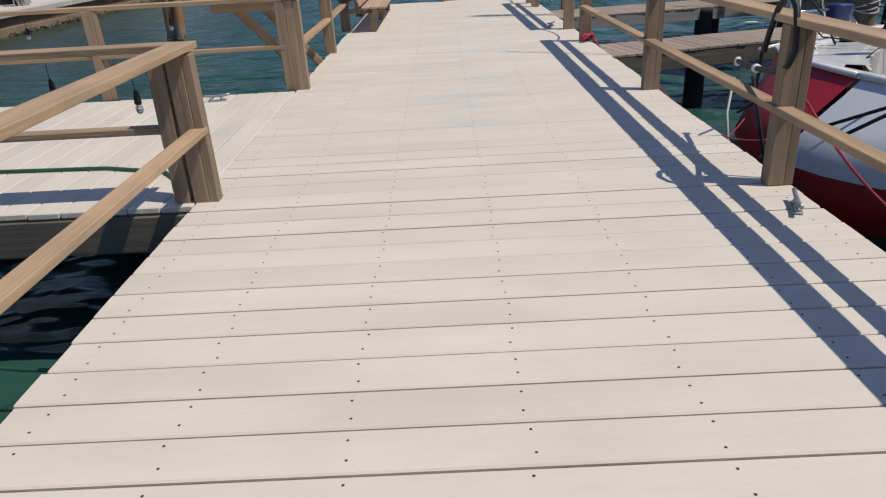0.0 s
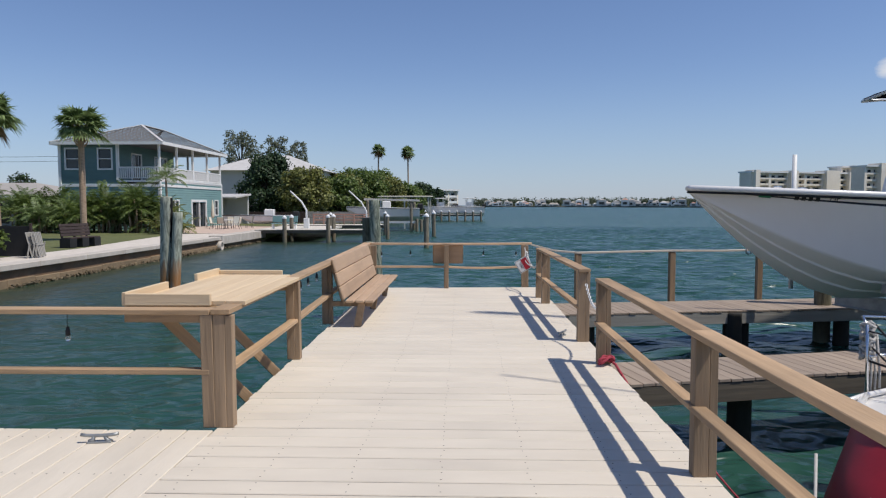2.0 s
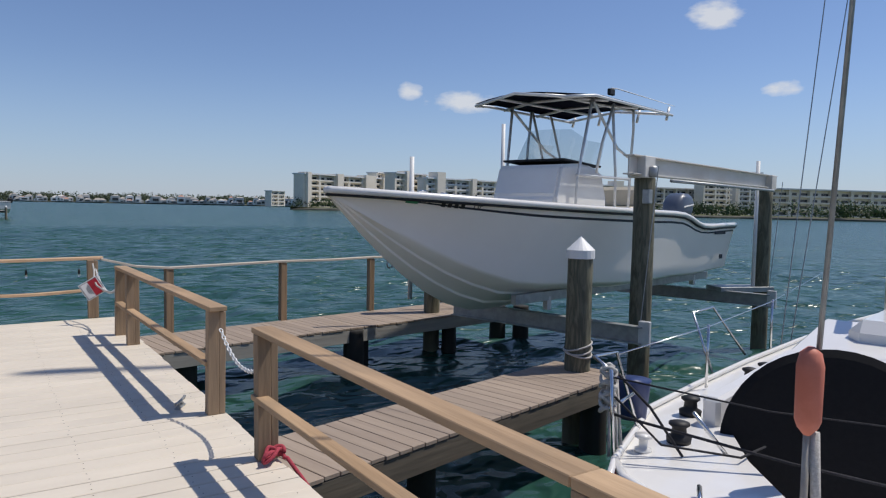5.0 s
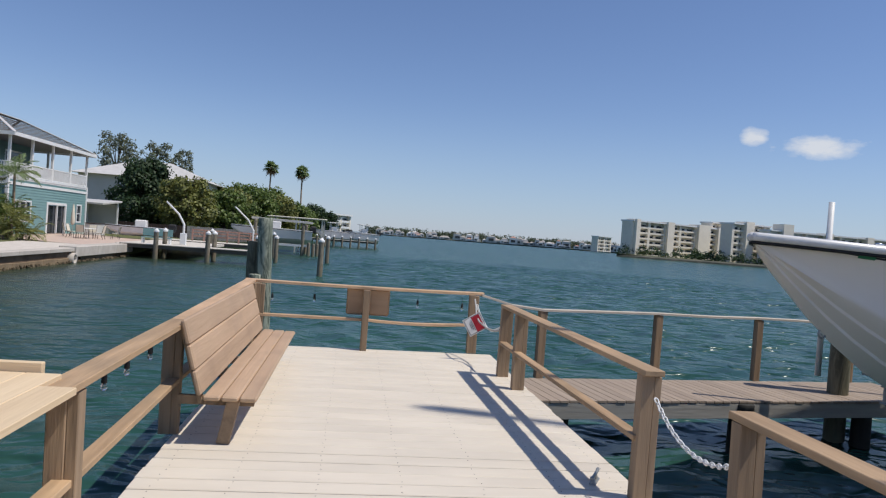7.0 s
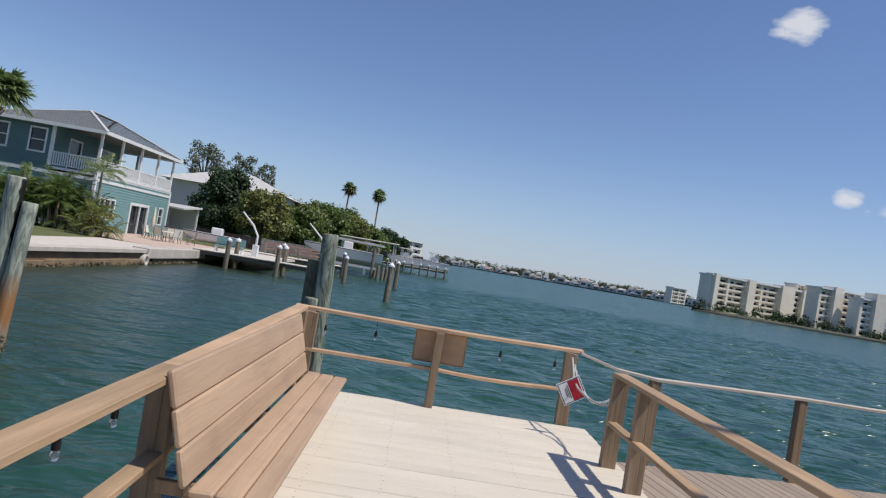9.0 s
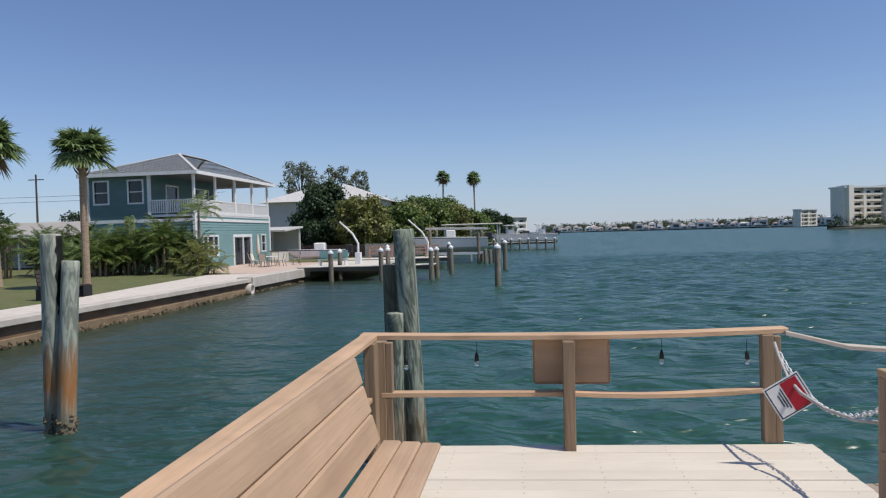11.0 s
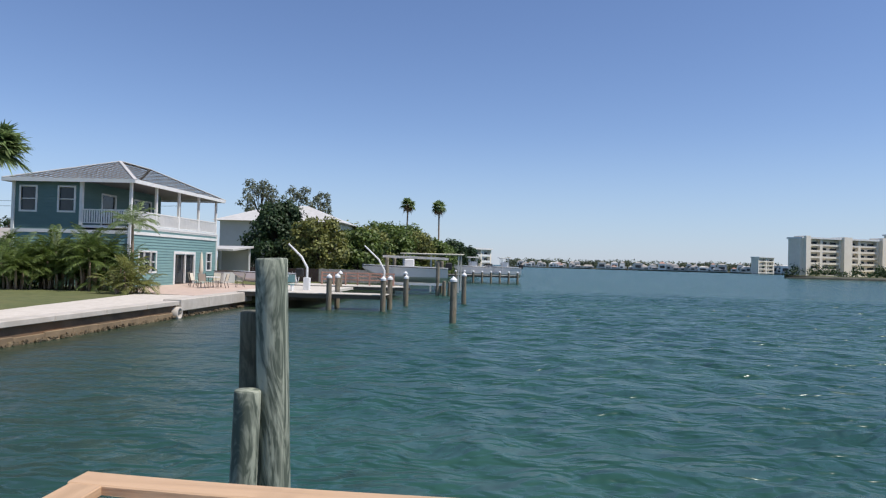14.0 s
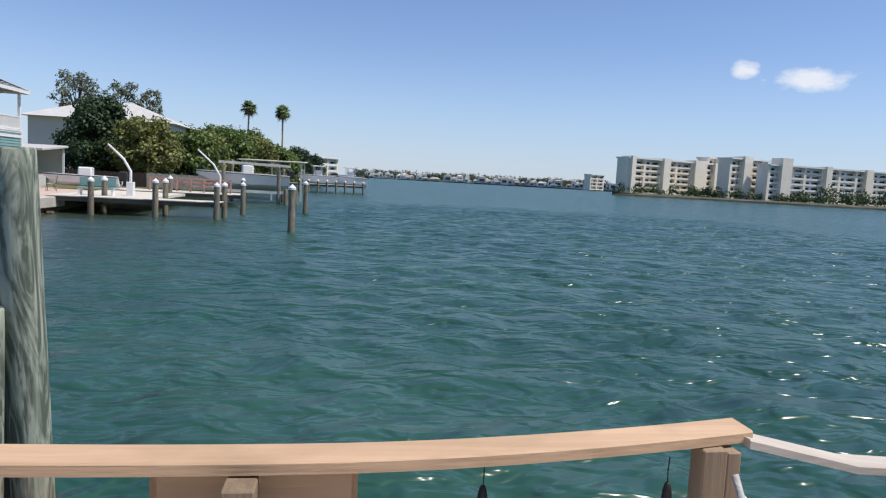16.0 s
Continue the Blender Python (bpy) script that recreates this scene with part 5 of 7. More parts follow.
for x, y in ((4.75, 5.10), (4.1, 4.72), (6.15, 5.45), (6.5, 5.5)):
    w = part("winch", lathe(bmesh.new(), ((0.085, 0.06), (0.09, 0.10), (0.055, 0.12), (0.05, 0.17), (0.075, 0.19), (0.075, 0.205), (0.03, 0.22)), 16, YI @ pose(x, y, -0.02)), BLACK, yacht, "black-topped winch", True)
part("horn_cleat", ctube(yw_pts([(3.2, 3.9, 0.09), (3.4, 4.05, 0.10)]), 0.016, 6), STEEL, yacht, smooth=True)
part("spool", lathe(bmesh.new(), ((0.06, 0.03), (0.06, 0.05), (0.03, 0.06), (0.03, 0.12), (0.06, 0.13), (0.06, 0.15)), 14, YI @ pose(3.75, 4.75, 0)), GELCOAT, yacht, smooth=True)
part("bucket", lathe(bmesh.new(), ((0.11, 0.0), (0.14, 0.30), (0.145, 0.31)), 18, YI @ pose(4.25, 5.28, 0.05)), BLUEB, yacht, "blue plastic bucket", True)
for i, pts in enumerate(([(2.45, 3.6, -0.05), (2.3, 3.3, -0.3), (2.22, 3.0, -0.5)], [(2.2, 2.0, -0.1), (2.1, 2.1, -0.35), (1.9, 1.6, -0.2), (1.7, 1.5, 0.4)], [(2.1, 2.6, -0.12), (1.95, 2.0, 0.1), (1.74, 1.5, 0.58)], [(2.3, 1.6, 0.02), (2.5, 1.2, 0.25), (2.3, 0.9, 0.3), (2.15, 1.2, 0.05)])):
    part("stern_line", ctube(yw_pts(pts), 0.012, 6), ROPEB if i else ROPEW, yacht, smooth=True)

# ---------------------------------------------------------------- canal bank: land, seawall, lawn
LAND = -0.36


def sheet(name, pts, z0, z1, material, label, category, kind="structure", parent=None):
    """A prism over a plan outline."""
    bm = bmesh.new()
    lo = [bm.verts.new((x, y, z0)) for x, y in pts]
    hi = [bm.verts.new((x, y, z1)) for x, y in pts]
    bm.faces.new(hi)
    bm.faces.new(lo[::-1])
    for i in range(len(pts)):
        j = (i + 1) % len(pts)
        bm.faces.new((lo[i], lo[j], hi[j], hi[i]))
    bmesh.ops.recalc_face_normals(bm, faces=bm.faces)
    ob = part(name, bm, material, parent)
    return tagged(ob, label, category, kind=kind)


sheet("ground", [(-400, -120), (-15.0, -120), (-15.0, 41), (-15.1, 50), (-16.5, 60), (-17, 90), (-18, 140), (-12, 180), (-8, 260), (-60, 500), (-400, 500)], -2.5, LAND, GRASS, "patchy green lawn along the canal", "lawn")
sheet("path", [(-19.2, 5), (-15.4, 5), (-15.4, 41), (-15.6, 46), (-19.5, 46), (-18.3, 36), (-17.4, 30), (-17.2, 20)], LAND, LAND + 0.012, SAND, "pale crushed-shell path along the seawall", "path")
sheet("patio", [(-23.9, 52.0), (-20.5, 47), (-15.5, 45.5), (-15.5, 60), (-23.9, 66)], LAND, LAND + 0.02, PATIO, "pink paved patio beside the water", "patio")
wall = thing("seawall", "rust-stained seawall with a pale concrete cap and an oyster line", "seawall", kind="structure")
sheet("wall_face", [(-15.2, -60), (-14.93, -60), (-14.93, 40.9), (-15.2, 40.9)], -2.6, LAND - 0.16, SEAWALL, "rust-stained seawall face", "", "", wall)
y = -20.0
while y < 40.5:
    n = min(3.05, 40.9 - y)
    part("cap_section", cbox(0.62, n - 0.015, 0.20, pose(-15.08, y + n / 2, LAND - 0.06), 0.02), CONCRETE, wall)
    y += 3.05
sheet("wall_face", [(-15.5, 40.95), (-15.0, 40.95), (-15.05, 50.2), (-15.6, 50.2)], -2.6, LAND - 0.45, SEAWALL, "rust-stained seawall face", "", "", wall)
for y0 in (40.95, 44.05, 47.15):
    part("cap_section", cbox(0.9, 3.08, 0.55, pose(-15.15, y0 + 1.55, LAND - 0.17), 0.03), CONCRETE, wall)
part("outfall_pipe", lathe(bmesh.new(), ((0.28, 0), (0.30, 0.02), (0.30, 0.35), (0.2, 0.36), (0.2, 0.2)), 18, pose(-15.0, 40.7, -0.88, 0, 90, 0)), CONCRETE, wall, smooth=True)
bm = bmesh.new()
rr = random.Random(11)
for _ in range(1300):
    y = rr.uniform(8, 50)
    s = rr.uniform(0.03, 0.10)
    bmesh.ops.create_icosphere(bm, subdivisions=1, radius=s, matrix=Matrix.Translation((-14.92 + rr.uniform(-0.02, 0.22) ** 1, y, -1.14 + rr.uniform(-0.05, 0.12))) @ Euler((rr.random() * 6, rr.random() * 6, 0)).to_matrix().to_4x4() @ Matrix.Diagonal((1, 1.4, 0.55, 1)))
oy = part("oyster_bed", bm, OYSTER, wall, "brown oyster crust along the waterline")
oy["kind"] = "stuff"
PANEL = mat("tan_seawall_panel", (0.29, 0.21, 0.125), (0.19, 0.135, 0.08), 1.5, (1, 1, 2), 0.9, 0.5, 8, stain=(0.16, 0.115, 0.07), stain_scale=1.0, vary=0.1)
y = 6.0
while y < 40.0:
    part("wall_panel", cbox(0.10, 1.485, 0.46, pose(-14.90, y + 0.75, -1.08 + rr.uniform(-0.03, 0.03)), 0.015), PANEL, wall)
    y += 1.5
rr = random.Random(4)
part("rusty_patch", cbox(0.03, 5.0, 0.25, pose(-14.915, 44.6, -0.92)), OYSTER, wall)

# ---------------------------------------------------------------- plants


def mesh_object(name, V, F, material, parent=None, label=""):
    me = bpy.data.meshes.new(name)
    me.from_pydata(V, [], F)
    me.materials.append(material)
    ob = new(name, me)
    ob.parent = parent
    if label:
        ob["label"] = label
    return ob


def leaf_cloud(clumps, count, size, rng, droop=0.25):
    """Many small pointed leaves scattered through lumpy clumps (x, y, z, rx, ry, rz)."""
    w = np.array([c[3] * c[4] + c[4] * c[5] + c[3] * c[5] for c in clumps])
    pick = rng.choice(len(clumps), count, p=w / w.sum())
    C = np.array(clumps)[pick]
    d = rng.normal(size=(count, 3))
    d /= np.linalg.norm(d, axis=1)[:, None]
    r = rng.uniform(0.35, 1.15, count)
    P = C[:, :3] + d * C[:, 3:6] * r[:, None]
    face = d + rng.normal(size=(count, 3)) * 0.45
    face[:, 2] += droop * 2
    a = np.cross(face, rng.normal(size=(count, 3)))
    a[:, 2] -= droop
    a /= np.linalg.norm(a, axis=1)[:, None]
    b = np.cross(a, face)
    b /= np.linalg.norm(b, axis=1)[:, None]
    s = size * rng.uniform(0.6, 1.4, count)[:, None]
    V = np.stack([P, P + a * s * 0.5 + b * s * 0.32, P + a * s, P + a * s * 0.5 - b * s * 0.32], 1).reshape(-1, 3)
    F = np.arange(count * 4).reshape(-1, 4)
    return V.tolist(), F.tolist()


def tree(label, x, y, z, height, spread, leafmat, count, size, seed, trunk=0.25, lumps=14, low=0.25, name="tree", group=""):
    rng = np.random.default_rng(seed)
    t = thing(name, label, "tree", m=pose(x, y, z), group=group)
    bm = bmesh.new()
    top = height * 0.55
    tube(bm, [(0, 0, -0.3), (0.1, 0.05, top * 0.35), (-0.08, 0.1, top * 0.7), (0.05, 0, top)], trunk, 8, r_end=trunk * 0.5)
    clumps = []
    lumps = int(lumps * 3.4)
    for i in range(lumps):
        a = i * 2.399 + rng.uniform(-0.3, 0.3)
        k = (i + 0.5) / lumps
        zz = height * (low + (0.93 - low) * k)
        rad = spread * math.sqrt(max(0.05, 1 - ((k - 0.35) / 0.72) ** 2)) * rng.uniform(0.35, 0.95)
        cx, cy = rad * math.cos(a), rad * math.sin(a)
        s = spread * rng.uniform(0.13, 0.34)
        clumps.append((cx, cy, zz, s, s, s * rng.uniform(0.6, 0.95)))
        tube(bm, [(0, 0, min(top, zz * 0.75)), (cx * 0.5, cy * 0.5, zz * 0.9), (cx, cy, zz)], trunk * 0.3, 5, r_end=trunk * 0.08)
    part("trunk", bm, BARKD, t, smooth=True)
    V, F = leaf_cloud(clumps, count, size, rng)
    ob = mesh_object("crown", V, F, leafmat, t)
    return t


def fan_palm(label, x, y, z, trunk_h, crown, seed, r=0.17, lean=(0, 0), dead=6, group="cabbage palms", leaves=64):
    rng = np.random.default_rng(seed)
    t = thing("palm_tree", label, "palm tree", m=pose(x, y, z, *lean), group=group)
    prof = [(r * 1.35, -0.3), (r * 1.1, 0.25)] + [(r * (1.0 - 0.1 * i / 16) * (1 + 0.03 * (i % 2)), 0.25 + (trunk_h - 0.25) * i / 16) for i in range(1, 17)]
    part("trunk", lathe(bmesh.new(), prof, 12), BARK, t, smooth=False)
    bm = bmesh.new()
    for i in range(22):
        a, zz = i * 2.399, trunk_h - 0.1 - 1.1 * (i / 22)
        p = Vector((r * math.cos(a), r * math.sin(a), zz))
        tube(bm, [p, p + Vector((0.16 * math.cos(a), 0.16 * math.sin(a), 0.22)), p + Vector((0.22 * math.cos(a), 0.22 * math.sin(a), 0.4))], 0.05, 5, r_end=0.02)
    part("boot_stubs", bm, BARK, t, "old leaf bases")
    for which, n, material in (("crown", leaves, PALMG), ("dead_fronds", dead, PALMD)):
        if not n:
            continue
        V, F = [], []
        for i in range(n):
            a = i * 2.399 + rng.uniform(-0.25, 0.25)
            el = math.asin(np.clip(rng.uniform(-0.5, 0.9), -1, 1)) if which == "crown" else rng.uniform(-1.3, -0.8)
            d = Vector((math.cos(a) * math.cos(el), math.sin(a) * math.cos(el), math.sin(el)))
            base = Vector((0, 0, trunk_h))
            hub = base + d * crown * rng.uniform(0.30, 0.48)
            side = d.cross(Vector((0, 0, 1)))
            side = side.normalized() if side.length > 1e-3 else Vector((1, 0, 0))
            nrm = side.cross(d)
            k = len(V)
            V += [tuple(base + side * 0.015), tuple(hub + side * 0.012), tuple(hub - side * 0.012), tuple(base - side * 0.015)]
            F.append((k, k + 1, k + 2, k + 3))
            blades = 21
            for j in range(blades):
                b = (j / (blades - 1) - 0.5) * 4.0
                L = crown * 0.56 * (1 - 0.10 * abs(b)) * rng.uniform(0.85, 1.1)
                dirn = (d * math.cos(b) + side * math.sin(b)).normalized()
                tip = hub + dirn * L + nrm * 0.03 - Vector((0, 0, L * L * rng.uniform(0.15, 0.6)))
                mid = hub + dirn * L * 0.55 - Vector((0, 0, L * L * 0.08))
                cr = dirn.cross(nrm) * L * 0.065
                k = len(V)
                V += [tuple(hub), tuple(mid + cr), tuple(tip), tuple(mid - cr)]
                F.append((k, k + 1, k + 2, k + 3))
        mesh_object(which, V, F, material, t)
    return t


def frond(V, F, base, az, el, L, width, rng, blades=22):
    """An arching feather leaf."""
    d0 = Vector((math.cos(az) * math.cos(el), math.sin(az) * math.cos(el), math.sin(el)))
    side = d0.cross(Vector((0, 0, 1))).normalized()
    p = Vector(base)
    d = d0.copy()
    step = L / blades
    for j in range(blades):
        d = (d + Vector((0, 0, -1.5 / blades * (0.5 + j / blades)))).normalized()
        q = p + d * step
        k = len(V)
        V += [tuple(p + side * 0.012), tuple(q + side * 0.012), tuple(q - side * 0.012), tuple(p - side * 0.012)]
        F.append((k, k + 1, k + 2, k + 3))
        if j > 2:
            w = width * math.sin(math.pi * (0.12 + 0.85 * j / blades)) * rng.uniform(0.85, 1.1)
            for s in (-1, 1):
                dirn = (side * s + d * 0.7 + Vector((0, 0, 0.15 - 0.4 * rng.random()))).normalized()
                tip = q + dirn * w - Vector((0, 0, 0.25 * w))
                cr = d * step * 0.55
                k = len(V)
                V += [tuple(q - cr), tuple(q + dirn * w * 0.5 + cr * 0.6), tuple(tip), tuple(q + dirn * w * 0.5 - cr * 0.9)]
                F.append((k, k + 1, k + 2, k + 3))
        p = q


def feather_palm(label, x, y, z, stems, height, L, seed, material=PALMG, trunk=0.07, per=9, name="palm_bush", group="feathery garden palms", spread=0.7):
    rng = np.random.default_rng(seed)
    t = thing(name, label, "palm", m=pose(x, y, z), group=group)
    V, F = [], []
    bm = bmesh.new()
    for s in range(stems):
        a = s * 2.399
        r0 = 0.0 if stems == 1 else spread * math.sqrt((s + 0.5) / stems)
        h = height * (1 if stems == 1 else rng.uniform(0.12, 1.0))
        p = Vector((r0 * math.cos(a), r0 * math.sin(a), 0))
        q = p * 1.25 + Vector((0, 0, h))
        tube(bm, [p + Vector((0, 0, -0.2)), p.lerp(q, 0.5) + Vector((0.03, 0.02, 0)), q], trunk, 6, r_end=trunk * 0.6)
        for i in range(per):
            frond(V, F, q, i * 2.399 + rng.uniform(-0.4, 0.4), rng.uniform(0.15, 1.35), L * rng.uniform(0.7, 1.1), L * 0.24, rng)
    trunks = part("trunk", bm, BARK, t, smooth=True)
    if stems > 1:
        trunks["kind"] = "stuff"
    mesh_object("frond_crown", V, F, material, t)
    return t


fan_palm("cabbage palm with a full fan crown on the lawn", -21.0, 36.7, LAND, 6.35, 1.7, 1, dead=0)
fan_palm("cabbage palm with hanging dead fronds", -27.3, 38.8, LAND, 7.3, 1.95, 2, r=0.2, lean=(0, -2, 0), dead=1)
fan_palm("taller cabbage palm with brown seed stalks", -28.5, 36.6, LAND, 8.4, 2.0, 3, r=0.2, lean=(2, 2, 0), dead=5)
for i, (x, y, h) in enumerate(((-18.55, 150, 13.6), (-11.7, 150, 13.2))):
    fan_palm("very tall slender fan palm on the skyline", x, y, LAND, h + 0.3, 2.0, 20 + i, r=0.17, lean=(0, 1.2 - 2 * i, 0), dead=5, group="tall skyline palms", leaves=40)
bx = [(-33.0, 50.0, 2.2), (-31.4, 49.0, 1.9), (-29.6, 49.6, 2.4), (-28.2, 48.6, 2.1), (-26.8, 49.3, 2.5), (-25.6, 48.4, 2.3), (-24.4, 49.2, 2.7), (-23.4, 48.0, 2.5), (-22.4, 48.8, 2.2), (-30.2, 47.6, 1.5), (-27.2, 47.2, 1.6)]
for i, (x, y, h) in enumerate(bx):
    feather_palm("dense dark green feathery palm clump before the house", x, y, LAND, 13, h, 1.7, 40 + i, LEAFM if i % 3 else PALMG, per=9)
feather_palm("bright yellow-green feathery palm clump at the patio's edge", -20.2, 46.2, LAND, 9, 1.35, 1.5, 60, LEAFY, per=9)
feather_palm("single garden palm with an arching crown", -21.9, 49.6, LAND, 1, 3.9, 1.9, 61, PALMG, trunk=0.12, per=26, name="palm_tree")
feather_palm("feathery palm clump by the neighbouring house", -33.6, 46.6, LAND, 8, 2.7, 1.9, 62, LEAFM, per=8)
feather_palm("feathery palm clump by the neighbouring house", -36.5, 45.5, LAND, 5, 1.2, 1.2, 63, PALMG, per=7)
tree("rounded dark shrub tree behind the neighbouring house", -66, 84, LAND, 6.6, 2.4, LEAFD, 1500, 0.35, 70, name="tree")
tree("rounded dark shrub tree behind the neighbouring house", -55, 84, LAND, 6.2, 1.8, LEAFD, 1200, 0.35, 71)
tree("small green sapling beside the black screen", -16.8, 23.0, LAND, 1.35, 0.55, LEAFM, 900, 0.16, 72, trunk=0.04, low=0.35)
tree("dense dark green tree shading the next garden", -23.4, 82, LAND, 8.4, 3.7, LEAFD, 14000, 0.34, 80, trunk=0.35, lumps=26, low=0.12)
tree("dense dark green tree shading the next garden", -20.2, 83, LAND, 5.6, 2.6, LEAFD, 6000, 0.36, 81, trunk=0.3, lumps=20, low=0.1)
tree("yellowish olive tree hanging over the water", -17.9, 78, LAND, 6.5, 3.0, LEAFY, 8000, 0.34, 82, lumps=22, low=0.12)
tree("yellowish olive tree hanging over the water", -15.2, 84, LAND, 5.6, 3.4, LEAFM, 7000, 0.36, 83, lumps=18, low=0.1)
tree("tall grey-green pine behind the white roof", -41.5, 128, LAND, 16.6, 4.2, PINE, 2600, 0.40, 84, trunk=0.3, lumps=8, low=0.5, group="tall pines")
tree("tall grey-green pine behind the white roof", -36.0, 130, LAND, 15.8, 3.4, PINE, 1900, 0.40, 85, trunk=0.3, lumps=7, low=0.5, group="tall pines")
tree("tall grey-green pine behind the white roof", -31.5, 131, LAND, 15.0, 2.8, PINE, 1500, 0.40, 86, trunk=0.25, lumps=6, low=0.5, group="tall pines")
for i, (x, y, h, w) in enumerate(((-19.0, 108, 7.0, 4.0), (-15.5, 112, 7.4, 4.2), (-18.5, 120, 8.6, 4.6), (-13.6, 122, 7.2, 4.4), (-10.8, 126, 6.2, 3.8), (-16.0, 135, 9.0, 4.5), (-24.0, 118, 8.0, 4.5), (-11.0, 138, 6.0, 3.6))):
    tree("broad bright green shade tree along the shore", x, y, LAND, h, w, LEAFM if i % 3 else LEAFY, 5200, 0.46, 90 + i, lumps=20, low=0.08, group="shore trees")
tree("dark rounded tree by the point", -9.5, 160, LAND, 7.2, 3.4, LEAFD, 2400, 0.55, 99, low=0.15)
tree("dark rounded tree by the point", -6.5, 170, LAND, 6.2, 3.0, LEAFD, 1800, 0.55, 98, low=0.1)

# ---------------------------------------------------------------- teal two-storey house
house = thing("house", "teal two-storey house with white trim and a corner porch", "house", m=pose(0.65, 0, LAND))
HX0, HX1, HY0, HY1, F2, EAVE, PX = -32.2, -24.3, 52.5, 66.2, 3.95, 6.85, -27.6
g = 0.3


def siding(name, a, b, z0, z1, step, material, out, openings=()):
    """Lapped boards on a wall from a to b; out: the outward normal. openings: (from, to, z0, z1) along the wall."""
    a, b, out = Vector((*a, 0)), Vector((*b, 0)), Vector((*out, 0))
    d = (b - a).normalized()
    L = (b - a).length
    bm = bmesh.new()
    z = z0
    while z < z1 - 0.01:
        h = min(step, z1 - z)
        cuts = [0.0, L]
        for o in openings:
            if o[2] < z + h * 0.5 < o[3]:
                cuts += [o[0], o[1]]
        cuts.sort()
        for u0, u1 in zip(cuts[::2], cuts[1::2]):
            p, q = a + d * u0, a + d * u1
            v = [bm.verts.new(w) for w in (p + out * 0.04 + Vector((0, 0, z)), q + out * 0.04 + Vector((0, 0, z)), q + Vector((0, 0, z + h)), p + Vector((0, 0, z + h)), p - out * 0.12 + Vector((0, 0, z)), q - out * 0.12 + Vector((0, 0, z)), q - out * 0.12 + Vector((0, 0, z + h)), p - out * 0.12 + Vector((0, 0, z + h)))]
            for f in ((0, 1, 2, 3), (5, 4, 7, 6), (0, 4, 5, 1), (3, 2, 6, 7), (0, 3, 7, 4), (1, 5, 6, 2)):
                bm.faces.new([v[i] for i in f])
        z += step
    bmesh.ops.recalc_face_normals(bm, faces=bm.faces)
    ob = part(name, bm, material, house)
    ob["kind"] = "stuff"
    return ob


def window(u, z, w, h, m, parent=house, bars=1):
    """A sash window in the local x-z plane of m, centred at (u, z); local -y faces out."""
    wn = part("window", cbox(w, 0.03, h, pose(0, 0.06, 0)), DARKWIN, parent, m=m @ pose(u, 0, z))
    for sx, sz, x, zz in ((w + 0.24, 0.12, 0, h / 2 + 0.06), (w + 0.24, 0.12, 0, -h / 2 - 0.06), (0.12, h, -w / 2 - 0.06, 0), (0.12, h, w / 2 + 0.06, 0)):
        part("window_frame", cbox(sx, 0.10, sz, pose(x, -0.01, zz), 0.01), TRIM, wn)
    for i in range(bars):
        part("sash_bar", cbox(w, 0.06, 0.06, pose(0, 0.02, h * ((i + 1) / (bars + 1) - 0.5))), TRIM, wn)
    return wn


S_WALL = pose(HX0, HY0, 0)
E_WALL = pose(HX1, HY0, 0) @ pose(0, 0, 0, 0, 0, 90)
siding("wall_south_lower", (HX0, HY0), (HX1, HY0), 0, F2 - 0.35, 0.2, TEALS, (0, -1))
siding("wall_south_mid", (HX0, HY0), (PX, HY0), F2 - 0.35, F2 + 1.2, 0.2, TEAL, (0, -1), [(0.35, 1.45, F2 + 0.9, F2 + 2.4), (3.1, 4.2, F2 + 0.9, F2 + 2.4)])
siding("wall_south_upper", (HX0, HY0), (PX, HY0), F2 + 1.2, EAVE, 0.2, TEAL, (0, -1), [(0.5, 1.5, F2 + 0.9, F2 + 2.4), (3.1, 4.1, F2 + 0.9, F2 + 2.4)])
siding("wall_east_lower", (HX1, HY0), (HX1, HY1), 0, F2 - 0.35, 0.2, TEALS, (1, 0), [(1.3, 3.4, 0.9, 2.35), (6.2, 9.6, 0.05, 2.3), (11.7, 12.9, 1.0, 2.4)])
siding("wall_west", (HX0, HY0), (HX0, HY1), 0, EAVE, 0.4, TEAL, (-1, 0))
siding("wall_north", (HX0, HY1), (HX1, HY1), 0, F2, 0.4, TEAL, (0, 1))
siding("porch_wall_back", (PX, HY0), (PX, HY1 - 3.2), F2, EAVE, 0.2, TEAL, (1, 0), [(2.2, 4.0, F2 + 0.05, F2 + 2.2), (6.4, 9.0, F2 + 0.3, F2 + 2.2)])
siding("porch_wall_north", (HX0, HY1 - 3.2), (PX, HY1 - 3.2), F2, EAVE, 0.4, TEAL, (0, 1))
siding("porch_band_east", (HX1, HY0), (HX1, HY1), F2 - 0.35, F2, 0.12, TEALS, (1, 0))
part("porch_floor", cbox(HX1 - PX + 0.1, HY1 - HY0, 0.16, pose((HX1 + PX) / 2, (HY0 + HY1) / 2, F2 - 0.08)), TRIM, house)
part("porch_floor", cbox(PX - HX0, 3.2, 0.16, pose((HX0 + PX) / 2, HY1 - 1.6, F2 - 0.08)), TRIM, house)
part("ceiling_panel", cbox(HX1 - HX0, HY1 - HY0, 0.1, pose((HX0 + HX1) / 2, (HY0 + HY1) / 2, EAVE - 0.02)), PORCHC, house)
part("trim_band", cbox(HX1 - HX0 + 0.1, 0.06, 0.22, pose((HX0 + HX1) / 2, HY0 - 0.05, F2 - 0.42)), TRIM, house)
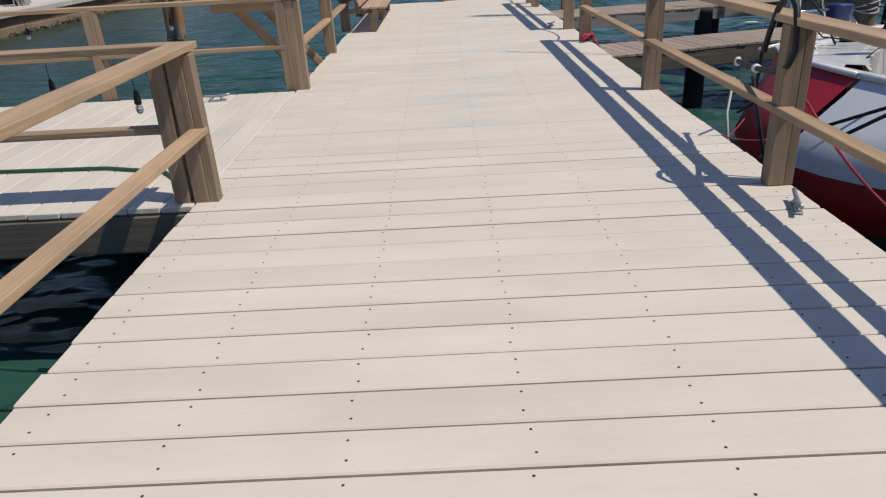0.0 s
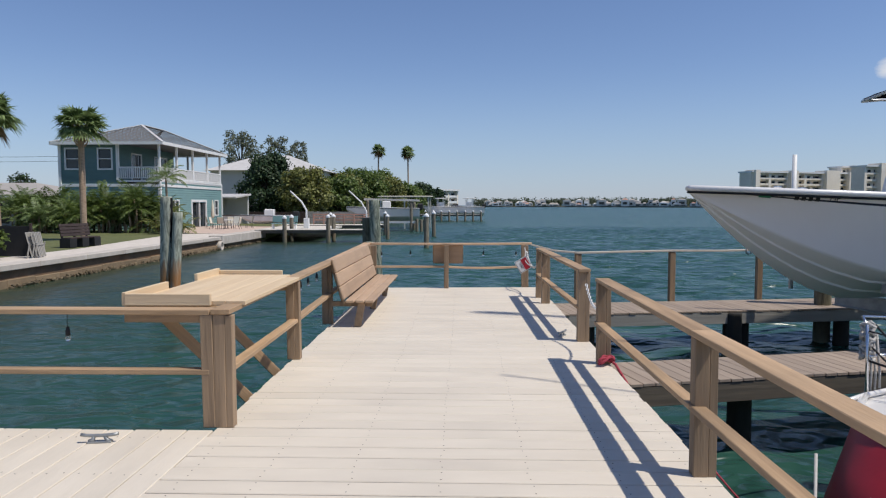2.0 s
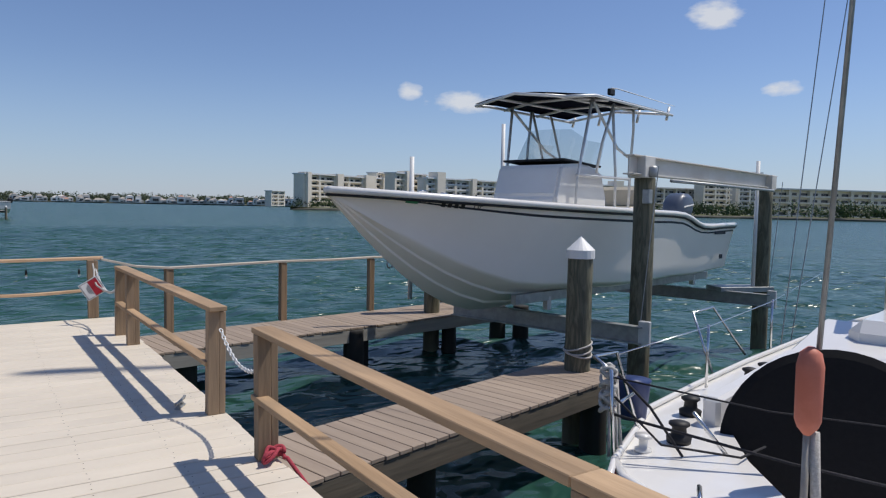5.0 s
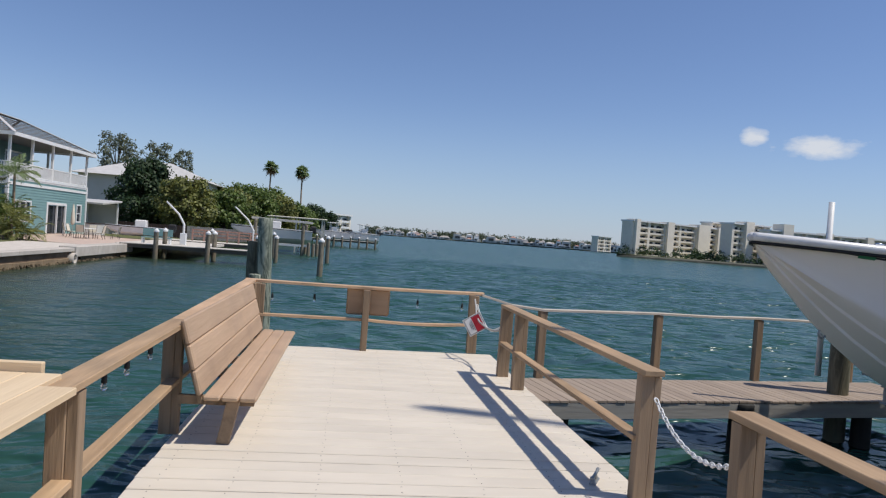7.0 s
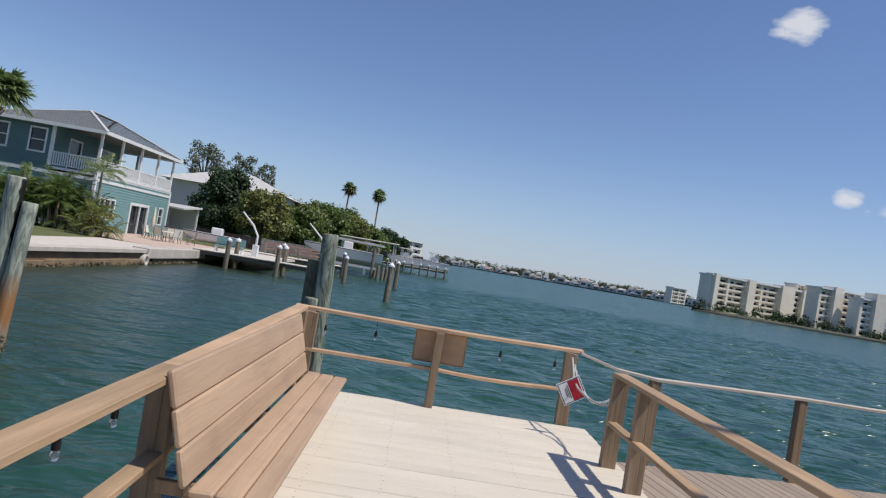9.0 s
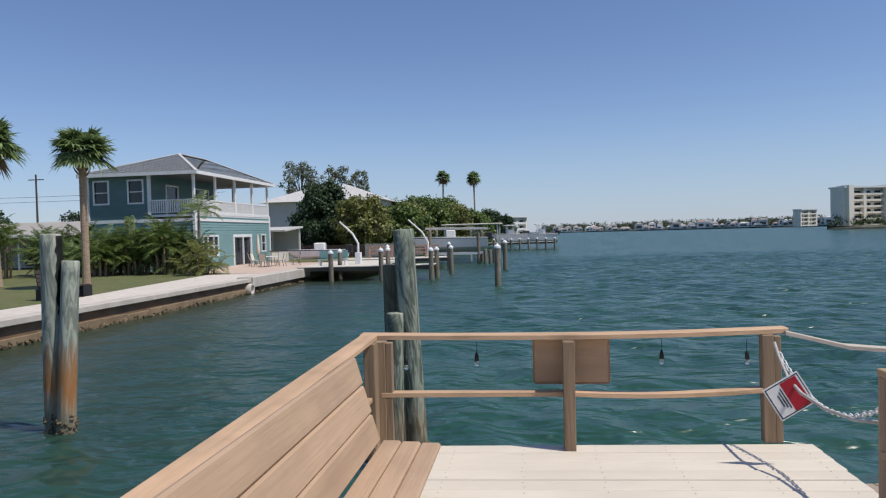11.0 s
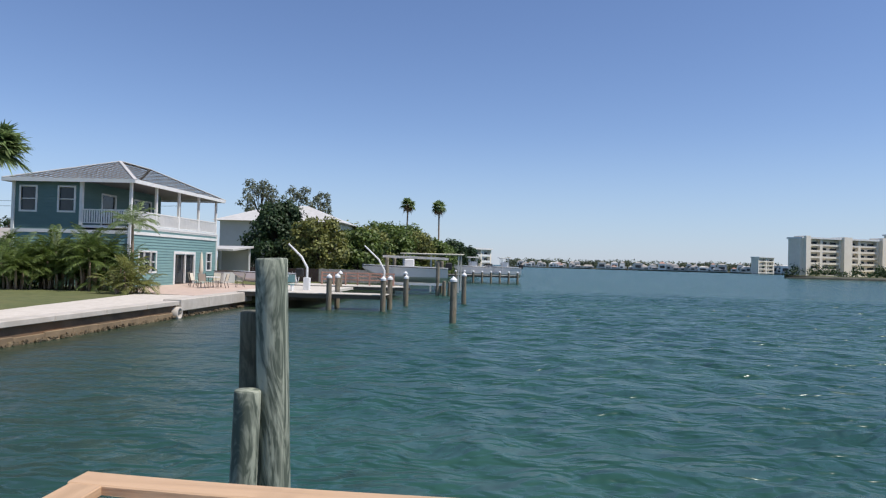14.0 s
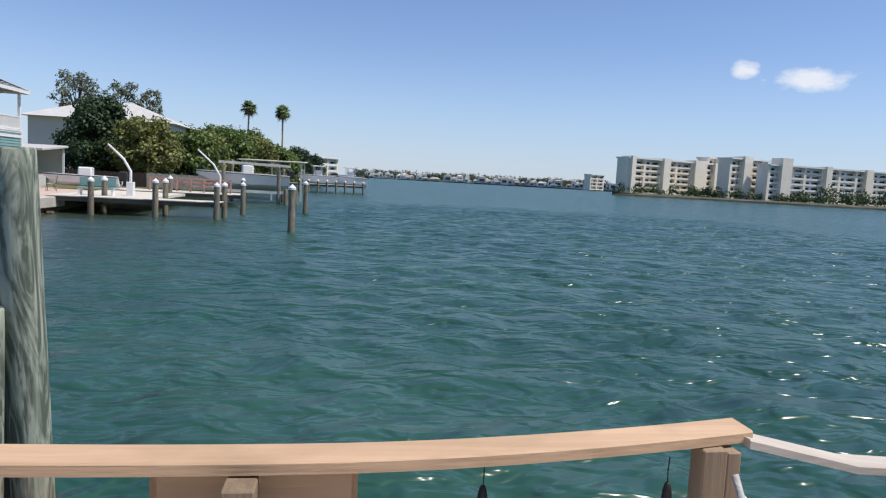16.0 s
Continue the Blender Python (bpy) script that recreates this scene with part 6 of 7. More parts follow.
part("trim_band", cbox(0.06, HY1 - HY0 + 0.1, 0.2, pose(HX1 + 0.05, (HY0 + HY1) / 2, F2 - 0.42)), TRIM, house)
part("trim_band", cbox(0.06, HY1 - HY0 + 0.1, 0.14, pose(HX1 + 0.05, (HY0 + HY1) / 2, F2 + 0.02)), TRIM, house)
for x, y in ((HX0, HY0), (PX, HY0), (HX1, HY0), (HX1, HY1)):
    part("corner_board", cbox(0.2, 0.2, EAVE if x < PX + 0.1 and x != PX else (EAVE - F2 if x == PX else F2), pose(x, y, EAVE / 2 if x < PX else ((EAVE + F2) / 2 if x == PX else F2 / 2)), 0.01), TRIM, house)
for u in (1.0, 3.6):
    window(u, F2 + 1.65, 1.0, 1.5, S_WALL)
window(2.35, 1.65, 0.8, 1.3, E_WALL)
window(1.5, 1.65, 0.6, 1.3, E_WALL)
window(3.15, 1.65, 0.6, 1.3, E_WALL)
window(12.3, 1.7, 0.8, 1.3, E_WALL)
slider = part("sliding_door", cbox(3.2, 0.05, 2.2, pose(0, 0.12, 0)), DARKWIN, house, "dark glass sliding door", m=E_WALL @ pose(7.9, 0, 1.15))
for sx, sz, x, z in ((3.6, 0.2, 0, 1.2), (0.2, 2.25, -1.7, 0), (0.2, 2.25, 1.7, 0), (0.1, 2.2, 0.1, 0)):
    part("door_frame", cbox(sx, 0.14, sz, pose(x, 0, z), 0.01), TRIM, slider)
W_P = pose(PX, HY0, 0) @ pose(0, 0, 0, 0, 0, 90)
for u, w, h, z in ((3.1, 1.6, 2.1, 1.1), (7.7, 2.4, 1.8, 1.25)):
    window(u, F2 + z, w, h, W_P, bars=0)
for y in (HY0, HY0 + 3.4, HY0 + 6.8, HY0 + 10.2, HY1):
    part("porch_post", cbox(0.17, 0.17, EAVE - F2, pose(HX1 - 0.05, y + (0.1 if y == HY0 else -0.1 if y == HY1 else 0), (EAVE + F2) / 2), 0.01), TRIM, house)
part("porch_post", cbox(0.17, 0.17, EAVE - F2, pose(PX + 0.1, HY1 - 0.1, (EAVE + F2) / 2), 0.01), TRIM, house)
baluster = None


def balustrade(a, b):
    global baluster
    m, L = along((*a, F2 + 1.0), (*b, F2 + 1.0))
    part("porch_rail", cbox(L, 0.08, 0.08, m), TRIM, house)
    part("porch_rail", cbox(L, 0.06, 0.06, m @ pose(0, 0, -0.85)), TRIM, house)
    n = int(L / 0.16)
    for i in range(n):
        mm = m @ pose(-L / 2 + (i + 0.5) * L / n, 0, -0.43)
        if baluster is None:
            baluster = part("baluster", cbox(0.085, 0.04, 0.82), TRIM, house, m=mm)
        else:
            again("baluster", baluster.data, house, mm)


balustrade((PX, HY0), (HX1 - 0.05, HY0))
balustrade((HX1 - 0.02, HY0), (HX1 - 0.02, HY1))
# hip roof
o = 0.5
RX, RY0, RY1, RZ = (HX0 + HX1) / 2 + 0.3, HY0 + 5.0, HY1 - 4.4, EAVE + 1.9
c = [(HX0 - o, HY0 - o), (HX1 + o, HY0 - o), (HX1 + o, HY1 + o), (HX0 - o, HY1 + o)]
r0, r1 = (RX, RY0, RZ), (RX, RY1, RZ)
roof = new("roof")
roof.parent = house
for k, (pts) in enumerate(([(*c[0], EAVE), (*c[1], EAVE), r0], [(*c[1], EAVE), (*c[2], EAVE), r1, r0], [(*c[2], EAVE), (*c[3], EAVE), r1], [(*c[3], EAVE), (*c[0], EAVE), r0, r1])):
    bm = bmesh.new()
    n = 22
    P = [Vector(p) for p in pts]
    la, lb = P[0], P[1]
    ta, tb = (P[2], P[2]) if len(P) == 3 else (P[3], P[2])
    for i in range(n):
        u0, u1 = i / n, (i + 1) / n
        q = [la.lerp(ta, u0), lb.lerp(tb, u0), lb.lerp(tb, u1), la.lerp(ta, u1)]
        q[0], q[1] = q[0] + Vector((0, 0, 0.035)), q[1] + Vector((0, 0, 0.035))
        try:
            bm.faces.new([bm.verts.new(v) for v in q])
        except ValueError:
            pass
    bmesh.ops.solidify(bm, geom=list(bm.faces), thickness=0.05)
    part("shingle_slope", bm, SHINGLE, roof, "grey shingles")
for a, b in ((c[0], r0), (c[1], r0), (c[2], r1), (c[3], r1), (r0, r1)):
    m, L = along((a[0], a[1], (a[2] if len(a) > 2 else EAVE) + 0.05), (b[0], b[1], b[2] + 0.05))
    part("hip_cap", cbox(L, 0.22, 0.06, m, 0.01), ROOFW, roof)
for i in range(4):
    a, b = c[i], c[(i + 1) % 4]
    m, L = along((*a, EAVE - 0.06), (*b, EAVE - 0.06))
    part("fascia", cbox(L, 0.06, 0.24, m), TRIM, roof)
part("side_lean_to", cbox(3.2, 5.0, 0.18, pose(-24.6, 69.2, 2.9, 4, 0, 0), 0.02), ROOFW, house, "pale lean-to roof")
for x in (-26, -23.3):
    part("lean_to_post", cbox(0.15, 0.15, 2.9, pose(x, 71.4, 1.45)), TRIM, house)
part("lean_to_wall", cbox(3.0, 0.15, 2.8, pose(-24.8, 71.6, 1.4)), STUCCOG, house)


def plain_house(label, x0, x1, y0, y1, wall_h, roof_h, wallmat, roofmat, doors=(), porch=0.0):
    t = thing("house", label, "house", m=pose(0, 0, LAND))
    part("wall", cbox(x1 - x0, y1 - y0, wall_h, pose((x0 + x1) / 2, (y0 + y1) / 2, wall_h / 2), 0.01), wallmat, t)
    bm = bmesh.new()
    o = 0.8
    cs = [bm.verts.new((x, y, wall_h)) for x, y in ((x0 - o, y0 - o - porch), (x1 + o, y0 - o - porch), (x1 + o, y1 + o), (x0 - o, y1 + o))]
    if porch:
        for i in range(9):
            part("carport_post", cbox(0.16, 0.16, wall_h, pose(x1 - 0.3 - 4.2 * i, y0 - porch - 0.3, wall_h / 2), 0.01), TRIM, t)
        part("fascia", cbox(x1 - x0 + 2 * o, 0.06, 0.22, pose((x0 + x1) / 2, y0 - o - porch - 0.04, wall_h - 0.02)), TRIM, t)
    k = min(x1 - x0, y1 - y0) / 2
    if x1 - x0 > y1 - y0:
        e = [bm.verts.new((x0 + k, (y0 + y1) / 2, wall_h + roof_h)), bm.verts.new((x1 - k, (y0 + y1) / 2, wall_h + roof_h))]
        fs = ((cs[0], cs[1], e[1], e[0]), (cs[1], cs[2], e[1]), (cs[2], cs[3], e[0], e[1]), (cs[3], cs[0], e[0]))
    else:
        e = [bm.verts.new(((x0 + x1) / 2, y0 + k, wall_h + roof_h)), bm.verts.new(((x0 + x1) / 2, y1 - k, wall_h + roof_h))]
        fs = ((cs[0], cs[1], e[0]), (cs[1], cs[2], e[1], e[0]), (cs[2], cs[3], e[1]), (cs[3], cs[0], e[0], e[1]))
    for f in fs:
        bm.faces.new(f)
    bm.faces.new(cs[::-1])
    part("roof", bm, roofmat, t)
    for x, y, w, h, z, face in doors:
        ob = part("window", cbox(w if face == "s" else 0.1, 0.1 if face == "s" else w, h, pose(x, y, z)), DARKWIN, t)
        part("window_frame", cbox(w + 0.25 if face == "s" else 0.08, 0.08 if face == "s" else w + 0.25, 0.12, pose(x, y, z + h / 2 + 0.06)), TRIM, ob)
    return t


plain_house("low pale bungalow with a light grey roof", -76, -38.8, 64.5, 76, 2.8, 1.5, STUCCOG, ROOFT, [(-41, 64.5, 1.4, 1.3, 1.5, "s"), (-45, 64.5, 2.4, 2.0, 1.2, "s"), (-50, 64.5, 1.4, 1.3, 1.5, "s"), (-55, 64.5, 1.4, 1.3, 1.5, "s")], porch=4.0)
plain_house("house with a pale hipped roof behind dark trees", -36, -20.5, 97, 108, 6.9, 2.5, STUCCOG, ROOFW, [(-23.5, 97, 1.2, 1.2, 5.2, "s"), (-28, 97, 1.2, 1.2, 5.2, "s")])

# ---------------------------------------------------------------- garden furniture by the canal
gb = thing("garden_bench", "dark brown wooden garden bench facing the canal", "bench", m=pose(-18.1, 31.2, LAND + 0.01, 0, 0, 82))
for i in range(3):
    plank("seat_slat", (-1.0, -0.2 + 0.17 * i, 0.45), (1.0, -0.2 + 0.17 * i, 0.45), 0.15, 0.045, BROWNW, gb)
for i in range(4):
    plank("back_slat", (-1.0, 0.26 + 0.03 * i, 0.58 + 0.15 * i), (1.0, 0.26 + 0.03 * i, 0.58 + 0.15 * i), 0.13, 0.045, BROWNW, gb, roll=75)
for x in (-0.85, 0.0, 0.85):
    part("leg", cbox(0.46, 0.55, 0.43, pose(x, 0, 0.215), 0.01), BLACK, gb)
    plank("back_post", (x, 0.30, 0.3), (x, 0.42, 1.1), 0.08, 0.08, BROWNW, gb)
screen = thing("screen_fence", "black mesh privacy screen on posts", "fence")
for i in range(5):
    part("panel", cbox(1.75, 0.05, 1.15, pose(-17.2 - 1.8 * i, 24.6 + 0.06 * i, LAND + 0.62), 0.01), TARP, screen)
    part("post", cbox(0.09, 0.09, 1.3, pose(-16.3 - 1.8 * i, 24.6, LAND + 0.65), 0.01), BROWNW, screen)


def slat_chair(m):
    t = thing("deck_chair", "folded grey-white slatted deck chair", "chair", m=m, group="folded deck chairs")
    for i in range(5):
        plank("slat", (-0.24 + 0.12 * i, 0, 0.06), (-0.24 + 0.12 * i, 0.2, 0.98), 0.075, 0.025, GREYW, t)
    for s in (-0.3, 0.3):
        plank("leg", (s, 0.15, 0.0), (s, 0.05, 0.6), 0.05, 0.04, GREYW, t)
    plank("rail", (-0.3, 0.08, 0.5), (0.3, 0.08, 0.5), 0.05, 0.03, GREYW, t)
    return t


ch = slat_chair(pose(-16.0, 24.3, LAND, 0, 0, 104))
copy_thing(ch, pose(-15.9, 24.4, LAND, 0, 0, 110))
copy_thing(ch, pose(-15.8, 24.5, LAND, 0, 0, 98))
frame_stand = part("rail_stand", ctube([(-15.7, 20.2, LAND), (-15.7, 20.2, 0.5), (-15.75, 19.2, 0.62), (-15.8, 17.6, 0.58), (-15.8, 17.5, LAND)], 0.03, 8), BLACK, None, smooth=True)
tagged(frame_stand, "thin black pipe handrail beside the seawall", "handrail")


def patio_chair(m):
    t = thing("patio_chair", "dark metal patio chair with a tan sling", "chair", m=m, group="patio chairs")
    for x in (-0.26, 0.26):
        part("side_frame", ctube([(x, -0.25, 0), (x, -0.22, 0.42), (x, 0.2, 0.42), (x, 0.34, 0.98)], 0.018, 6), BROWNW, t)
        part("rear_leg", ctube([(x, 0.28, 0), (x, 0.15, 0.42)], 0.018, 6), BROWNW, t)
    plank("seat", (-0.26, 0, 0.43), (0.26, 0, 0.43), 0.44, 0.02, CREAM, t)
    plank("backrest", (-0.26, 0.27, 0.72), (0.26, 0.27, 0.72), 0.5, 0.02, CREAM, t, roll=76)
    return t


PZ = LAND + 0.02
pc = patio_chair(pose(-20.5, 55.4, PZ, 0, 0, 90))
for x, y, rz in ((-18.6, 55.5, -90), (-19.5, 54.4, 180), (-19.6, 56.6, 0), (-18.2, 57.5, -60), (-21.5, 57.2, 120)):
    copy_thing(pc, pose(x, y, PZ, 0, 0, rz))
pt = thing("patio_table", "round pale-topped patio table", "table", m=pose(-19.5, 55.5, PZ))
part("tabletop", lathe(bmesh.new(), ((0.6, 0.70), (0.62, 0.715), (0.62, 0.73), (0.6, 0.74)), 28), TRIM, pt)
for a in range(4):
    part("leg", ctube([(0.42 * math.cos(a * 1.57), 0.42 * math.sin(a * 1.57), 0), (0.36 * math.cos(a * 1.57), 0.36 * math.sin(a * 1.57), 0.7)], 0.02, 6), BROWNW, pt)
pu = thing("patio_umbrella", "closed pale patio umbrella standing by the door", "umbrella", m=pose(-22.8, 61.5, PZ))
part("pole", ctube([(0, 0, 0), (0, 0, 2.5)], 0.025, 8), GREYW, pu)
part("canopy", lathe(bmesh.new(), ((0.1, 0.8), (0.17, 1.0), (0.12, 1.7), (0.05, 2.35), (0.01, 2.45)), 12), CREAM, pu, smooth=True)
part("base", lathe(bmesh.new(), ((0.25, 0), (0.25, 0.08), (0.06, 0.12)), 16), GREYW, pu)
gr = thing("grill_counter", "dark grey outdoor counter beside the house", "counter", m=pose(-22.0, 64.2, PZ))
part("body", cbox(0.8, 2.4, 0.95, pose(0, 0, 0.475), 0.02), STUCCOG, gr)
part("top", cbox(0.9, 2.5, 0.06, pose(0, 0, 0.98), 0.01), BROWNW, gr)

# ---------------------------------------------------------------- neighbours' piers and boats


def small_pier(label, corners, z, piles_at, cap_h):
    (x0, y0), (x1, y1) = corners
    t = thing("pier", label, "pier", group="neighbouring piers")
    n = int(abs(x1 - x0) / 0.3)
    bm = box(bmesh.new(), 0.285, abs(y1 - y0), 0.05, I4, 0.004)
    first = None
    for i in range(n):
        m = pose(min(x0, x1) + 0.3 * (i + 0.5), (y0 + y1) / 2, z - 0.025)
        if first is None:
            first = part("plank", bm, GREYB, t, m=m)
        else:
            again("plank", first.data, t, m)
    for y in (y0 + 0.1, y1 - 0.1):
        plank("stringer", (x0, y, z - 0.17), (x1, y, z - 0.17), 0.07, 0.22, BEAMW, t)
    for x, y, top in piles_at:
        pile("grey pier pile with a white conical cap", x, y, top, 0.15, PILEB, "cone", group="neighbours' capped piles")
    return t


GREYB = mat("sunlit_pier_boards", (0.66, 0.61, 0.53), (0.56, 0.51, 0.44), 2.0, rough=0.8, bump=0.2)
small_pier("sun-bleached plank pier on capped piles", ((-15.2, 49.0), (-6.5, 50.6)), -0.17, [(-12.9, 48.8, 0.72), (-9.7, 48.8, 0.80), (-6.6, 48.9, 0.75), (-6.5, 50.8, 0.75), (-9.7, 50.9, 0.8), (-12.9, 50.9, 0.75), (-6.0, 54.5, 0.75)], 0.8)
small_pier("second plank pier beside the neighbour's boat lift", ((-16.0, 62.0), (-6.8, 63.4)), -0.2, [(-12.0, 61.8, 0.8), (-7.0, 61.8, 0.9)], 0.8)
for x, y, h in ((-2.25, 43.0, 0.95), (-2.42, 58.5, 0.95)):
    pile("lone brown mooring pile with a white cap", x, y, h, 0.16, PILEB, "cone", group="lone mooring piles")
dv = thing("davit", "white curved boat davit on the neighbour's pier", "davit")
part("arm", ctube([(-12.6, 54.6, -0.2), (-12.6, 54.6, 1.2), (-13.0, 54.6, 1.9), (-13.9, 54.6, 2.75)], 0.09, 8, r_end=0.06), CAPW, dv, smooth=True)
part("base", cbox(0.4, 0.4, 0.9, pose(-12.6, 54.6, 0.1), 0.02), CAPW, dv)
dv2 = thing("davit", "white curved boat davit on the neighbour's pier", "davit")
part("arm", ctube([(-9.3, 66, -0.2), (-9.3, 66, 1.0), (-9.8, 66, 1.9), (-11.0, 66, 3.0)], 0.09, 8, r_end=0.06), CAPW, dv2, smooth=True)
bn = thing("pier_bench", "pale blue-grey bench on the neighbour's pier", "bench", m=pose(-14.0, 53.0, -0.3))
part("seat", cbox(2.0, 0.5, 0.06, pose(0, 0, 0.45), 0.01), TEALS, bn)
part("backrest", cbox(2.0, 0.06, 0.5, pose(0, 0.25, 0.8), 0.01), TEALS, bn)
for x in (-0.9, 0.9):
    part("leg", cbox(0.1, 0.45, 0.45, pose(x, 0, 0.22)), TRIM, bn)
sheet("wharf", [(-16.0, 50.7), (-11.0, 50.7), (-11.0, 61.9), (-16.4, 61.9)], -0.45, -0.28, GREYB, "sun-bleached wharf along the neighbour's garden", "wharf")


def small_boat(label, m, L, w, h, material, canopy=False):
    t = thing("boat", label, "boat", m=m, group="neighbours' boats")
    bm = bmesh.new()
    st = [0, 0.04, 0.12, 0.25, 0.45, 0.7, 1.0]
    for side in (-1, 1):
        rows = []
        for s in st:
            hw = w / 2 * (1 - (1 - min(s / 0.55, 1)) ** 2.2) ** 0.8 + 0.01
            kz = h * 0.9 * max(0, 1 - s / 0.28) ** 1.6
            tz = h * (1 + 0.12 * (1 - s))
            rows.append([bm.verts.new((s * L, side * hw * f, kz + (tz - kz) * zz)) for f, zz in ((0, 0), (0.6, 0.22), (0.85, 0.35), (0.95, 0.75), (1.0, 0.9), (1.0, 1.0), (0.85, 1.0), (0.8, 0.7), (0, 0.65))])
        for A, B in zip(rows, rows[1:]):
            for k in range(8):
                bm.faces.new((A[k], B[k], B[k + 1], A[k + 1]) if side > 0 else (A[k], A[k + 1], B[k + 1], B[k]))
        bm.faces.new(rows[-1][:6] if side < 0 else rows[-1][:6][::-1])
    part("hull", bm, material, t)
    part("rub_rail", ctube([(s * L, -(w / 2 * (1 - (1 - min(s / 0.55, 1)) ** 2.2) ** 0.8 + 0.02), h * (1 + 0.12 * (1 - s)) * 0.93) for s in st], 0.03, 6), BLACK, t)
    part("console", cbox(0.9, 0.8, 0.9, pose(L * 0.55, 0, h * 1.2), 0.08), GELCOAT, t)
    part("outboard", cbox(0.6, 0.45, 0.7, pose(L + 0.15, 0, h * 1.1), 0.1), BLACK, t)
    if canopy:
        for x in (L * 0.45, L * 0.65):
            for y in (-0.5, 0.5):
                part("canopy_pole", ctube([(x, y, h), (x, y, h * 1.0 + 1.4)], 0.03, 6), ALU, t)
        part("canopy", cbox(L * 0.35, w * 0.75, 0.08, pose(L * 0.55, 0, h + 1.45), 0.03), GELCOAT, t)
    return t


small_boat("white open motorboat on a neighbour's boat lift", pose(-12.1, 71.0, -0.05, 0, 0, 8), 7.6, 2.5, 1.35, GELCOAT)
nl = thing("boat_lift", "pale-roofed boat lift beside the neighbour's pier", "boat lift")
for x, y, h in ((-9.6, 69.2, 2.5), (-5.2, 69.6, 2.3), (-9.6, 73.6, 2.5), (-5.2, 74.0, 2.3), (-4.6, 69.4, 0.6), (-4.2, 70.2, 0.5), (-3.9, 71.3, 0.5)):
    pile("brown timber pile of the neighbour's lift", x, y, h - 0.4, 0.16, PILEB, group="neighbour's lift piles")
for y in (69.2, 73.8):
    plank("beam", (-10.0, y, 2.2), (-4.6, y + 0.3, 2.1), 0.12, 0.2, LIFTW, nl)
plank("cradle", (-10, 69.3, -0.15), (-4.8, 69.6, -0.15), 0.2, 0.2, ALU, nl)
plank("cradle", (-10, 73.3, -0.15), (-4.8, 73.6, -0.15), 0.2, 0.2, ALU, nl)
part("canopy_frame", cbox(5.6, 0.12, 0.12, pose(-6.5, 80, 2.55)), LIFTW, nl)
for x in (-9.2, -6.5, -3.8):
    for y in (77, 82):
        part("frame_post", cbox(0.14, 0.14, 4.2, pose(x, y, 0.5)), LIFTW, nl)
part("roof_panel", cbox(6.0, 6.0, 0.1, pose(-6.5, 79.5, 2.62, 1, 0, 0), 0.02), CREAM, nl)
small_boat("upturned-looking pale grey skiff on the bank", pose(-20.5, 62.0, LAND + 0.25, 0, 0, 6), 5.0, 1.7, 0.75, GREYP)
fence = thing("fence", "dark weathered board fence behind the wharf", "fence")
for i in range(40):
    part("board", cbox(0.28, 0.05, 1.25 + R.uniform(-0.05, 0.05), pose(-23.0 + 0.3 * i, 73.0 + 0.05 * i, LAND + 0.62)), GREYW if i > 20 else BROWNW, fence)
red_rail = thing("railing", "reddish timber railing on the neighbour's wharf", "railing")
for i in range(7):
    part("post", cbox(0.12, 0.12, 1.2, pose(-14.6 + 1.0 * i, 66.5, 0.1)), PAVER, red_rail)
for z in (0.15, 0.45, 0.7):
    plank("rail", (-14.7, 66.5, z), (-8.5, 66.5, z), 0.05, 0.12, PAVER, red_rail)
sheet("wharf", [(-17.5, 64), (-8, 64), (-8, 68.5), (-17.5, 68.5)], -0.5, -0.3, GREYB, "sun-bleached wharf along the neighbour's garden", "wharf")
far_pier = small_pier("distant pier crowded with white boats", ((-9, 112), (3.0, 114)), 0.1, [(-6 + 1.3 * i, 111.8, 0.6) for i in range(8)], 0.8)
for x, y in ((-6.5, 115.5), (-1.8, 116), (-7, 124), (-1.5, 126)):
    small_boat("white motorboat at a distant pier", pose(x, y, -0.3, 0, 0, 10), 5.5, 2.2, 1.6, GELCOAT, True)
pole_line = thing("utility_pole", "wooden utility pole with wires over the roofs", "utility pole", m=pose(-66, 92, LAND))
part("pole", ctube([(0, 0, 0), (0, 0, 11.5)], 0.16, 8, r_end=0.11), BARKD, pole_line)
part("crossarm", cbox(2.2, 0.12, 0.12, pose(0, 0, 10.8)), BARKD, pole_line)
for z in (9.6, 10.3):
    part("wire", ctube(sag((-60, -6, z), (22, 10, z - 0.6), 1.2), 0.03, 4), BLACK, pole_line)

# ---------------------------------------------------------------- far shores


def polar(deg, dist, z=0.0):
    return Vector((dist * math.sin(radians(deg)), dist * math.cos(radians(deg)), z))


